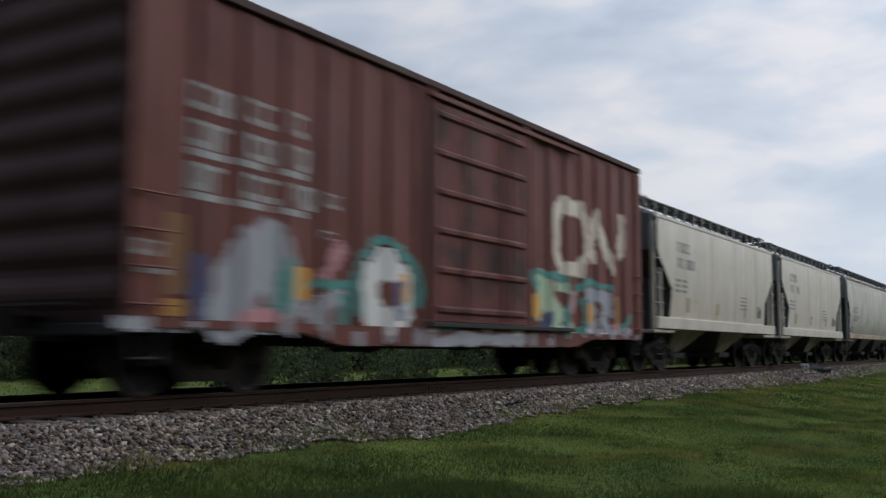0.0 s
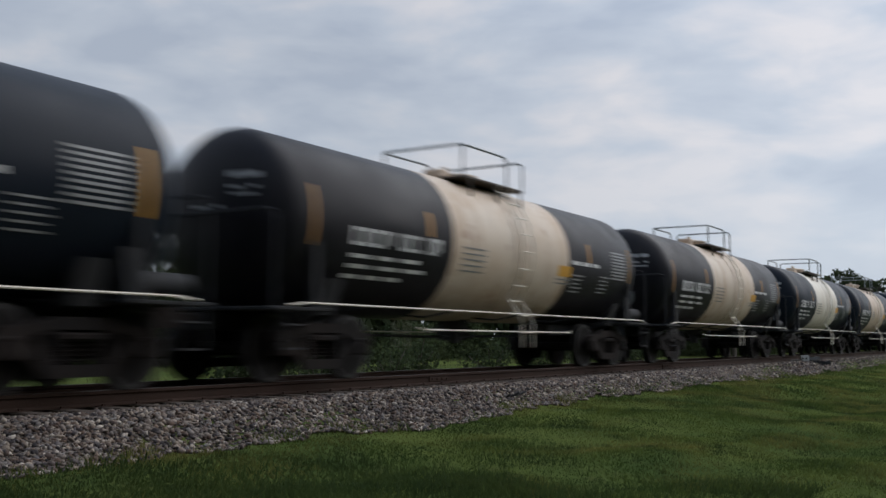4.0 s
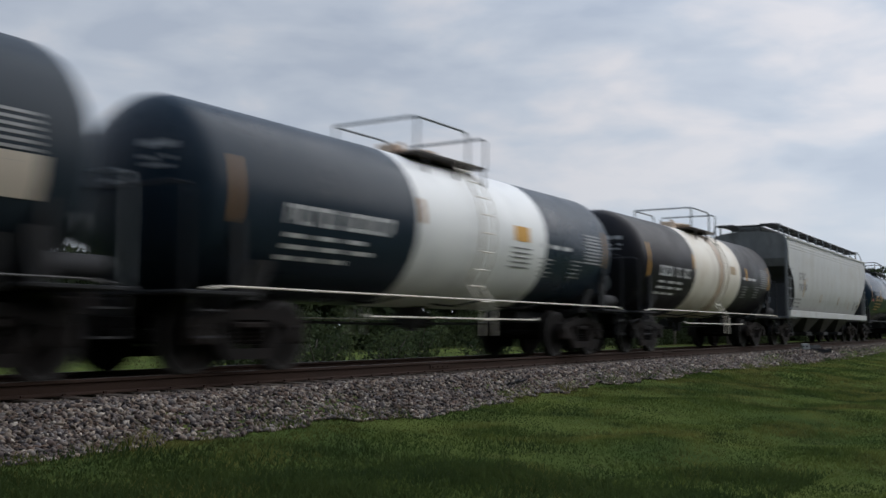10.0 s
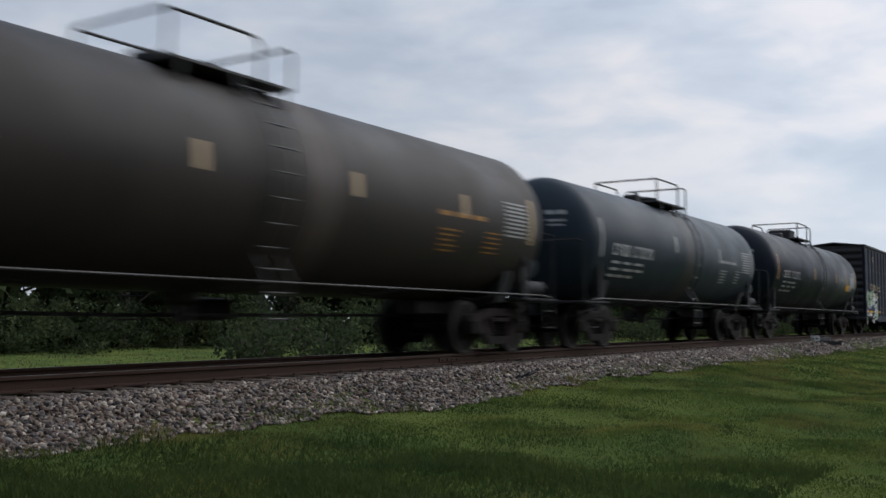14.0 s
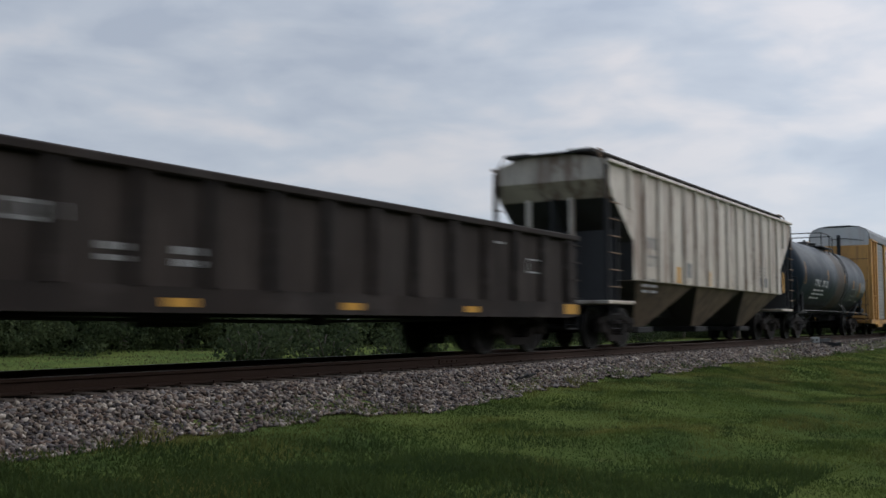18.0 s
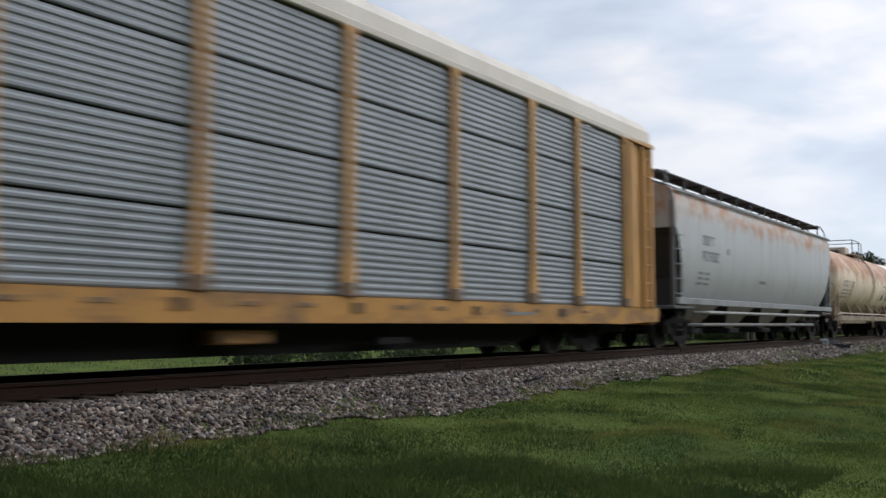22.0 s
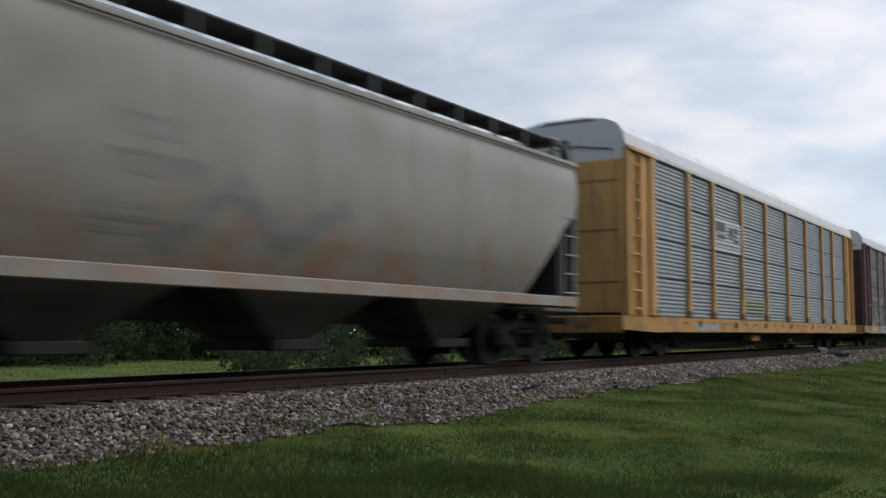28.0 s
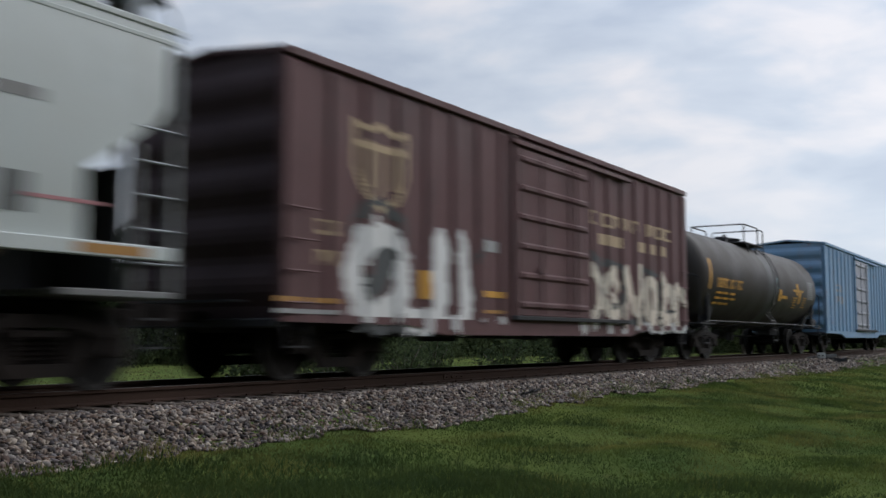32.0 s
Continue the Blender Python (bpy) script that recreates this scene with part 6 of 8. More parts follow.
            part("jamb_post", Geo().loft([[(x - q, side * 1.516, z), (x - q, side * 1.585, z), (x + q, side * 1.585, z), (x + q, side * 1.516, z)] for x, q, z in ((s * (xe - ends + 0.25), 0.13, z0 + 0.02), (s * (xe - ends + 0.25), 0.085, z0 + 0.4), (s * (xe - ends + 0.25), 0.085, z1 - 0.06))]), M[sp["end"]], car)
            part("ladder_stile", Geo().box(*sorted((s * (xe - 0.70), s * (xe - 0.64))), *sorted((side * 1.516, side * 1.60)), z0 + 0.01, z1 - 0.07, 0.01), M[sp["end"]], car)
            ladder(car, s * (xe - 0.42), 0.42, [(side * 1.58, 0.95), (side * 1.58, z1 - 0.1)], 0.42, 0.024, sp["end"])
            part("canopy", Geo().prism([(s * (xe - ends + 0.1), z1 - 0.04), (s * (xe + 0.02), z1 - 0.04), (s * (xe + 0.02), z1 + 0.05), (s * (xe - ends + 0.1), z1 + 0.0)], *sorted((side * 1.61, side * 1.52))), M[sp["end"]], car)
    # roof: flat-topped arch with ribs
    sec = [(-1.50, z1 + 0.142), (-1.46, z1 + 0.38), (-1.30, z1 + 0.60), (-1.0, z1 + 0.73), (-0.5, zt), (0.5, zt), (1.0, z1 + 0.73), (1.30, z1 + 0.60), (1.46, z1 + 0.38), (1.50, z1 + 0.142)]
    inn = [(y * 0.97, z - 0.04) for y, z in sec[::-1]]
    rf = part("roof", Geo().prism(sec + inn, -xe - 0.05, xe + 0.05, "x"), roof, car, smooth=20)
    ridge = Geo().loft([[(x, y * 1.004, z + 0.004) for y, z in sec] for x in (-0.04, 0.04)], closed=False, caps=False).data("roof_rib", roof)
    for k in range(int(2 * xe / 1.6)):
        part("roof_rib", ridge, None, rf, m=pose(-xe + 0.9 + 1.6 * k, 0, 0))
    for s in (-1, 1):
        # clamshell end doors below a pale gable
        part("end_door", Geo().box(*sorted((s * (xe - 0.02), s * (xe + 0.10))), -1.40, -0.012, z0 + 0.05, z1 - 0.25, 0.03), M["rackyellow" if sp["end"] == "rackyellow" else "maroonend"], car)
        part("end_door", Geo().box(*sorted((s * (xe - 0.02), s * (xe + 0.10))), 0.012, 1.40, z0 + 0.05, z1 - 0.25, 0.03), M["rackyellow" if sp["end"] == "rackyellow" else "maroonend"], car)
        for z in (z0 + 0.75, z0 + 1.95, z0 + 3.1):
            part("door_seam", Geo().box(*sorted((s * (xe + 0.101), s * (xe + 0.112))), -1.38, 1.38, z, z + 0.035), M["footbrown"] if sp["end"] == "rackyellow" else M["under"], car)
        part("gable_rail", Geo().pipe([(s * (xe + 0.08), -1.2, z1 - 0.02), (s * (xe + 0.09), -0.3, z1 + 0.12), (s * (xe + 0.09), 0.5, z1 + 0.06)], 0.016, 5), M["under"], car)
        part("gable", Geo().prism([(-1.44, z1 - 0.24), (-1.44, z1 + 0.38), (-1.28, z1 + 0.58), (-0.98, z1 + 0.70), (0.98, z1 + 0.70), (1.28, z1 + 0.58), (1.44, z1 + 0.38), (1.44, z1 - 0.24)], s * (xe - 0.03), s * (xe + 0.06), "x"), M["roofwhite"], car)
        part("door_bar", Geo().box(*sorted((s * (xe + 0.102), s * (xe + 0.16))), -0.09, 0.09, z0 + 0.1, z1 + 0.3, 0.02), M["under"], car)
        part("end_sill", Geo().box(*sorted((s * (L / 2 - 0.3), s * (L / 2))), -1.43, 1.43, 0.60, z0 - 0.005, 0.02), M["sillyellow"], car)
        truck(car, s * (L / 2 - 3.4) if not sp.get("tx") else s * sp["tx"])
    couplers(car, L / 2, half)
    br = Geo().box(-0.8, 0.2, -0.9, -0.5, 0.28, 0.42, 0.02).pipe([(-8, -0.5, 0.42), (8, -0.5, 0.42)], 0.03, 6).box(2.6, 3.4, -1.2, -1.0, 0.30, 0.42, 0.02)
    part("brake_rigging", br, M["under"], car)
    if sp.get("kneed"):
        part("brake_box", Geo().box(sp.get("boxx", -2.3), sp.get("boxx", -2.3) + 0.95, -1.25, -0.95, 0.36, 0.55, 0.02), M["sillyellow"], car, "yellow box hung below the sill")
    bag = {}
    yp = lambda x: W - 0.008
    for mk, tests, box in sp.get("spray", []):
        sprayed(bag.setdefault(mk, Geo()), yp, tests, *box, lift=0.006 + 0.002 * len(bag), ragged=sp.get("ragged", 0.14))
    for k, (x, za, zb, w2, mk) in enumerate(sp.get("marks", [])):
        geo = Geo()
        if zb < 0.8:
            za, zb = za + z0 - 0.78, zb + z0 - 0.78
        flat_mark(geo, -(1.536 if zb < z0 else 1.5 + 0.008 + 0.0015 * k), x, x + w2, za, zb)
        part("marking", geo, M[mk], car)
    for mk, geo in bag.items():
        part("graffiti", geo, M[mk], car)["kind"] = "stuff"
    return car


# ---- paints of the cars ----
M["blacktank"] = paint("tank_black", (0.0120, 0.0160, 0.0235), 0.36, 0.22, (0.015, 0.018, 0.023), spec=0.07)
M["shinytank"] = paint("tank_black_gloss", (0.010, 0.018, 0.028), 0.22, 0.14, (0.013, 0.018, 0.024), spec=0.07)
M["glosstank"] = paint("tank_black_wet_gloss", (0.010, 0.021, 0.036), 0.08, 0.12, (0.014, 0.022, 0.030), spec=0.22, bump=0.006)
M["bluetank"] = paint("tank_blue_black", (0.018, 0.030, 0.044), 0.30, 0.2, (0.024, 0.033, 0.042), spec=0.14)
M["darktank"] = paint("tank_charcoal", (0.022, 0.032, 0.043), 0.38, 0.32, (0.032, 0.037, 0.041), spec=0.10)
M["greytank"] = paint("tank_dusty_grey", (0.074, 0.090, 0.105), 0.5, 0.4, (0.058, 0.062, 0.066), spec=0.2)
M["dusttank"] = paint("tank_dusty_brown", (0.060, 0.064, 0.062), 0.55, 0.5, (0.074, 0.060, 0.046), spec=0.2, rust=0.5, rust_rgb=(0.125, 0.066, 0.034))
M["browntank"] = paint("tank_brown", (0.013, 0.0125, 0.0155), 0.4, 0.3, (0.026, 0.022, 0.022), spec=0.14)
M["oldtank"] = paint("tank_brown_black", (0.027, 0.024, 0.022), 0.5, 0.5, (0.046, 0.036, 0.029), spec=0.18)
M["whiteband"] = paint("tank_white", (0.74, 0.695, 0.60), 0.45, 0.4, (0.38, 0.29, 0.20), chips=0.3, chip_rgb=(0.40, 0.29, 0.18), chip_scale=(2.5, 2.5, 0.5))
M["creamband"] = paint("tank_cream", (0.60, 0.50, 0.395), 0.5, 0.5, (0.30, 0.19, 0.11), rust=0.25, chips=0.5, chip_rgb=(0.38, 0.25, 0.15), chip_scale=(2.4, 2.4, 0.35))
M["rustband"] = paint("band_rusty", (0.030, 0.027, 0.026), 0.6, 0.6, (0.075, 0.048, 0.03), rust=0.3, rust_rgb=(0.10, 0.05, 0.025))
M["darkband"] = paint("band_dark", (0.020, 0.023, 0.027), 0.5, 0.4)
M["rusttank"] = paint("tank_cream_rusted", (0.80, 0.68, 0.52), 0.6, 0.5, (0.50, 0.33, 0.20), rust=1.5, rust_rgb=(0.28, 0.128, 0.062), rust_from=(2.60, 3.10), chips=0.55, chip_rgb=(0.44, 0.25, 0.11), chip_scale=(1.3, 1.3, 0.7))
M["palecream"] = paint("tank_pale_cream", (0.84, 0.785, 0.70), 0.45, 0.3, (0.48, 0.38, 0.27), chips=0.2, chip_rgb=(0.45, 0.27, 0.16), chip_scale=(1.6, 1.6, 0.5))
M["creamframe"] = paint("frame_cream", (0.44, 0.34, 0.24), 0.6, 0.75, (0.12, 0.08, 0.05), rust=0.4, chips=0.5, chip_rgb=(0.14, 0.085, 0.05), chip_scale=(1.2, 1.2, 2.0))
M["cement"] = paint("hopper_cream_grey", (0.55, 0.505, 0.42), 0.42, 0.5, (0.29, 0.25, 0.20), spec=0.8, rust=0.12, rust_rgb=(0.30, 0.19, 0.11), chips=0.3, chip_rgb=(0.26, 0.225, 0.18), chip_scale=(2.2, 2.2, 0.3))
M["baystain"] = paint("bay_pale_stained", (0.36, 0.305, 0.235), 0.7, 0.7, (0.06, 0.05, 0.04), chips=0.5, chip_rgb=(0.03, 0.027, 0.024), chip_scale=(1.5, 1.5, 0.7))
M["palegrey"] = paint("hopper_pale_grey", (0.50, 0.50, 0.455), 0.55, 0.7, (0.26, 0.225, 0.175))
M["lightgrey"] = paint("hopper_light_grey", (0.475, 0.48, 0.465), 0.5, 0.45, (0.29, 0.26, 0.215), rust=0.14, rust_rgb=(0.36, 0.22, 0.13), chips=0.3, chip_rgb=(0.30, 0.26, 0.215), chip_scale=(2.2, 2.2, 0.4))
M["oldcream"] = paint("hopper_old_cream", (0.565, 0.535, 0.465), 0.5, 0.45, (0.34, 0.315, 0.27), spec=0.5, rust=1.3, rust_rgb=(0.080, 0.070, 0.065), rust_from=(3.28, 3.66), chips=0.4, chip_rgb=(0.36, 0.335, 0.29), chip_scale=(2.2, 2.2, 0.10))
M["silver"] = paint("hopper_silver_grey", (0.47, 0.485, 0.48), 0.45, 0.4, (0.27, 0.24, 0.215), rust=1.0, rust_rgb=(0.36, 0.175, 0.075), rust_from=(3.30, 3.62), chips=0.3, chip_rgb=(0.33, 0.29, 0.26), chip_scale=(1.2, 1.2, 0.4))
M["greenish"] = paint("hopper_grey_green", (0.46, 0.50, 0.49), 0.5, 0.42, (0.29, 0.285, 0.26))
# stained cream bays, the base also darkened for the shade under the car
M["baycream"] = paint("bay_cream_stained_dimmed", (0.22, 0.16, 0.11), 0.7, 0.7, (0.045, 0.036, 0.028), chips=0.5, chip_rgb=(0.03, 0.025, 0.02), chip_scale=(1.5, 1.5, 0.7))
M["ribgrey"] = paint("hopper_ribbed_grey", (0.66, 0.595, 0.50), 0.45, 0.55, (0.215, 0.165, 0.130), spec=0.7, rust=0.36, rust_rgb=(0.19, 0.105, 0.068), chips=0.8, chip_rgb=(0.20, 0.130, 0.092), chip_scale=(3.4, 3.4, 0.28))
M["ribcream"] = paint("hopper_ribbed_pale", (0.66, 0.68, 0.66), 0.55, 0.42, (0.36, 0.29, 0.22), rust=0.85, rust_rgb=(0.40, 0.21, 0.10), rust_from=(2.05, 1.5), chips=0.3, chip_rgb=(0.33, 0.25, 0.18), chip_scale=(2.5, 2.5, 0.4))
M["ribold"] = paint("hopper_ribbed_stained", (0.54, 0.495, 0.41), 0.45, 0.75, (0.10, 0.075, 0.06), spec=0.8, rust=0.4, chips=0.8, chip_rgb=(0.09, 0.062, 0.05), chip_scale=(3.4, 3.4, 0.3))
M["taupe"] = paint("hopper_taupe", (0.30, 0.28, 0.25), 0.6, 0.55, (0.15, 0.125, 0.10), rust=0.8, rust_rgb=(0.26, 0.15, 0.09), rust_from=(2.5, 1.6))
M["baygrey"] = paint("bay_grey", (0.29, 0.25, 0.205), 0.7, 0.55, (0.10, 0.08, 0.06), chips=0.4, chip_rgb=(0.16, 0.12, 0.09), chip_scale=(1.5, 1.5, 0.5))
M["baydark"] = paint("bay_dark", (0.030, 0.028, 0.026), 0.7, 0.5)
M["redbrown"] = paint("boxcar_red_brown", (0.160, 0.050, 0.038), 0.6, 0.6, (0.060, 0.026, 0.023), spec=0.25, chips=0.45, chip_rgb=(0.055, 0.022, 0.020), chip_scale=(2.8, 2.8, 0.6))
M["redbrowndoor"] = paint("boxcar_door_worn", (0.150, 0.045, 0.036), 0.65, 0.7, (0.035, 0.020, 0.019), spec=0.25, chips=0.75, chip_rgb=(0.022, 0.016, 0.016), chip_scale=(1.6, 1.6, 0.9))
# darkened copy of the red-brown: the end walls' shade is in its colour
M["redbrownend"] = paint("boxcar_brown_dimmed", (0.072, 0.036, 0.033), 0.7, 0.5, (0.020, 0.017, 0.016), spec=0.2)
M["blueblack"] = paint("boxcar_blue_black", (0.016, 0.022, 0.038), 0.6, 0.45, (0.026, 0.025, 0.029), spec=0.15, chips=0.4, chip_rgb=(0.035, 0.028, 0.026), chip_scale=(2.5, 2.5, 0.5))
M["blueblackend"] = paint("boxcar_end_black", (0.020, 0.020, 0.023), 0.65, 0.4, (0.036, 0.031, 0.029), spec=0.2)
M["maroonpaint"] = paint("boxcar_maroon", (0.115, 0.055, 0.056), 0.6, 0.5, (0.060, 0.036, 0.035), spec=0.25, chips=0.45, chip_rgb=(0.050, 0.030, 0.030), chip_scale=(2.8, 2.8, 0.6))
# darkened maroon: shade of the end walls and brown rack's doors, as colour
M["maroonend"] = paint("boxcar_maroon_dimmed", (0.054, 0.032, 0.033), 0.7, 0.5, (0.020, 0.016, 0.016), spec=0.2)
M["cleanwhite"] = paint("tank_clean_white", (0.80, 0.80, 0.78), 0.4, 0.22, (0.42, 0.40, 0.36))
M["beamstain"] = paint("frame_beam_stained", (0.44, 0.345, 0.245), 0.65, 0.65, (0.12, 0.082, 0.055), rust=0.4, rust_rgb=(0.24, 0.11, 0.045), chips=0.5, chip_rgb=(0.085, 0.058, 0.04), chip_scale=(1.2, 1.2, 2.2))
# silver hopper's trim: the sill's shadow is put into this grey
M["sillgrey"] = paint("sill_grey_dimmed", (0.27, 0.28, 0.285), 0.6, 0.6, (0.12, 0.11, 0.10), chips=0.4, chip_rgb=(0.10, 0.09, 0.08), chip_scale=(1.2, 1.2, 2.5))
M["sillstain"] = paint("sill_stained", (0.42, 0.36, 0.28), 0.65, 0.8, (0.12, 0.085, 0.06), rust=0.3, chips=0.6, chip_rgb=(0.10, 0.075, 0.055), chip_scale=(1.2, 1.2, 2.5))
M["boxblue"] = paint("boxcar_faded_blue", (0.14, 0.27, 0.42), 0.55, 0.45, (0.20, 0.20, 0.20), rust=0.2)
M["signwhite"] = paint("sign_white_worn", (0.56, 0.58, 0.59), 0.55, 0.4, (0.32, 0.33, 0.34))
M["footbrown"] = paint("post_foot_grimed", (0.20, 0.125, 0.07), 0.75, 0.5)
M["brownpost"] = paint("rack_post_grimed", (0.092, 0.062, 0.058), 0.65, 0.7, (0.13, 0.11, 0.105), chips=0.5, chip_rgb=(0.20, 0.19, 0.19), chip_scale=(0.6, 0.6, 2.0))
M["gonpanel"] = paint("gondola_panel_brown", (0.034, 0.0255, 0.0215), 0.75, 0.7, (0.016, 0.0125, 0.0115), spec=0.2, chips=0.5, chip_rgb=(0.060, 0.047, 0.040), chip_scale=(2.6, 2.6, 0.35))
M["gonbrown"] = paint("gondola_black_brown", (0.0165, 0.0128, 0.0118), 0.75, 0.75, (0.034, 0.025, 0.021), spec=0.18, chips=0.6, chip_rgb=(0.050, 0.040, 0.036), chip_scale=(1.3, 1.3, 1.6))

# ---- the train, front to back: seams or ends of each car along the track at the start ----
TRAIN = []


def car_at(front, back, build, off, **sp):
    TRAIN.append((front, back, build, off, sp))


def bwb(l, a, b, dark, light):
    """Dark ends and a pale middle from a to b, as parts of the length."""
    return [(-l / 2 + l * a, dark), (-l / 2 + l * b, light), (l / 2, dark)]


def ribbed(x, w, mk):
    """A sign painted on the pressed panel of the third tier: colour on each rib."""
    return [(x, 2.97 + 0.1039 * k, 3.045 + 0.1039 * k, w, mk) for k in range(9)]


def bars(l, zs, mk="amber", w=0.12):
    """Upright reflective bars along the side, as parts of the length."""
    return [(l * q, -0.40, 0.46, w * 0.72, mk) if abs(q) > 0.44 else (l * q, -0.12 + z, 0.29 + z, w * 1.15, mk) for q, z in zs]


def tank(front, back, R, zc, sections, label, **kw):
    car_at(front, back, tank_car, 0.42 * R + 0.12, R=R, zc=zc, sections=sections, label=label, **kw)


END_BARS = [(-0.485, 0.0), (0.475, 0.0)]

# red-brown boxcar with a pale wordmark and sprayed lettering
S = stroke
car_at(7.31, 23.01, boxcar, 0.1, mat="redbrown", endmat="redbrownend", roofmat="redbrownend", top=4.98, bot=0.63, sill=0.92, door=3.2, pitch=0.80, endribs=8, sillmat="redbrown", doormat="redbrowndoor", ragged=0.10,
       label="rust-red ribbed boxcar with a pale wordmark and bright graffiti", ink="dimwhite",
       spray=[("cream", [S([(4.5, 3.40), (4.3, 3.55), (3.4, 3.58), (3.15, 3.3), (3.15, 2.5), (3.35, 2.25), (4.3, 2.27), (4.55, 2.5), (4.5, 3.40)], 0.16), S([(4.95, 2.6), (5.0, 3.3), (5.15, 3.5), (5.4, 3.2), (6.1, 2.4)], 0.16), S([(6.6, 2.75), (6.65, 3.6)], 0.15)], (2.9, 6.9, 2.0, 3.85)),
              ("lilac", [S([(-6.2, 1.0), (-5.95, 1.6), (-5.5, 1.85), (-5.15, 1.3)], 0.40), S([(-8.0, 0.84), (-5.0, 0.84)], 0.06), S([(-4.6, 1.0), (-4.2, 0.72), (2.8, 0.72)], 0.10), S([(2.8, 0.86), (7.6, 0.86)], 0.05), S([(-4.6, 1.0), (-4.1, 1.35)], 0.16)], (-8.0, 7.6, 0.62, 2.4)),
              ("white", [S(arc(-2.85, 1.38, 0.50, 0.46, 0, 330, 14), 0.22), S([(1.35, 1.0), (1.6, 1.75)], 0.20), S([(2.6, 0.98), (7.4, 0.92)], 0.04), S([(0.2, 0.95), (0.4, 1.65)], 0.14), S([(-1.6, 0.95), (-1.3, 1.3)], 0.12)], (-3.8, 6.2, 0.75, 2.2)),
              ("mint", [S([(2.45, 1.90), (3.0, 1.15)], 0.26), S([(2.45, 1.85), (2.3, 1.30)], 0.17), S([(3.15, 1.85), (3.6, 1.83)], 0.10), S([(2.95, 1.50), (3.85, 0.98)], 0.15)], (1.9, 4.2, 0.85, 2.2)),
              ("lilac", [S([(4.55, 1.76), (5.9, 1.70)], 0.15), S([(4.85, 1.6), (4.95, 1.05)], 0.20), S([(5.65, 1.48), (5.95, 1.42)], 0.12), S([(5.45, 1.3), (5.85, 0.98)], 0.16), S([(6.1, 0.98), (7.2, 0.98)], 0.06)], (4.2, 7.3, 0.8, 2.1)),
              ("teal", [S(arc(-2.85, 1.40, 0.86, 0.78, -10, 200), 0.07), S([(2.15, 2.08), (3.6, 2.02)], 0.07), S([(4.02, 1.50), (4.10, 1.88), (4.5, 2.03), (6.0, 1.95)], 0.07), S([(4.35, 1.6), (4.4, 1.05)], 0.08), S([(1.9, 2.0), (2.15, 1.8)], 0.11), S([(4.1, 0.95), (4.6, 0.92)], 0.07), S([(-5.3, 1.1), (-5.15, 1.6)], 0.15), S([(-4.7, 1.45), (-3.7, 1.5)], 0.06), S([(3.5, 0.9), (3.7, 1.9)], 0.08), S([(-1.3, 0.95), (1.4, 1.05)], 0.06), S([(-1.5, 1.35), (-0.6, 1.4)], 0.07), S([(6.3, 0.9), (7.2, 1.3)], 0.08), S([(-4.0, 0.7), (-3.9, 1.3)], 0.07)], (-6.0, 7.4, 0.62, 2.5)),
              ("navy", [S([(-6.75, 1.0), (-6.8, 1.6)], 0.12), S([(-2.55, 1.15), (-2.5, 1.5)], 0.12), S([(2.5, 0.98), (2.8, 1.2)], 0.11), S([(4.5, 1.4), (4.55, 1.0)], 0.06), S([(5.25, 1.05), (5.35, 1.45)], 0.06)], (-7.1, 5.6, 0.8, 1.9)),
              ("pink", [S([(-6.0, 0.95), (-5.4, 1.0)], 0.09), S([(-4.4, 1.6), (-4.0, 2.0)], 0.10), S([(-0.9, 1.5), (-0.3, 1.75)], 0.14), S([(0.9, 1.5), (1.2, 1.8)], 0.10), S([(-1.5, 1.7), (-1.4, 1.95)], 0.1), S([(3.8, 1.4), (3.95, 1.7)], 0.13), S([(6.1, 1.1), (6.5, 1.0)], 0.07)], (-6.4, 6.8, 0.8, 2.3))],
       white_spray="white",
       rows=[(-7.0, 3.44, 3.76, 0.75, 3), (-6.05, 3.44, 3.76, 0.62, 2), (-5.25, 3.44, 3.76, 0.42, 2), (-7.0, 2.98, 3.30, 0.70, 3), (-6.05, 2.98, 3.30, 0.65, 2), (-5.25, 2.98, 3.30, 0.5, 2), (-7.05, 2.87, 2.93, 2.4, 3), (-7.0, 2.46, 2.78, 0.68, 2), (-6.1, 2.46, 2.78, 0.75, 3), (-5.2, 2.46, 2.78, 0.6, 2), (-7.05, 2.35, 2.41, 2.4, 3), (-7.75, 1.62, 1.80, 0.5, 3), (-7.75, 1.42, 1.5, 0.55, 2),
             (-4.4, 2.55, 2.75, 0.35, 2), (-4.5, 2.1, 2.2, 0.35, 2), (-1.0, 2.85, 3.0, 0.5, 2), (-1.0, 2.55, 2.68, 0.6, 3), (0.3, 2.85, 3.0, 0.5, 2), (0.3, 2.55, 2.68, 0.5, 2)],
       marks=[(-7.25, 1.2, 2.15, 0.24, "dullamber"), (-4.98, 1.24, 1.68, 0.24, "yellow"), (-2.5, 1.3, 1.75, 0.17, "yellow"), (0.62, 1.2, 1.6, 0.24, "yellow"), (-7.3, 0.95, 1.15, 0.3, "amber"), (6.3, 1.1, 1.8, 0.12, "amber"), (1.95, 1.2, 1.65, 0.36, "yellow"), (4.7, 1.15, 1.55, 0.2, "yellow")])
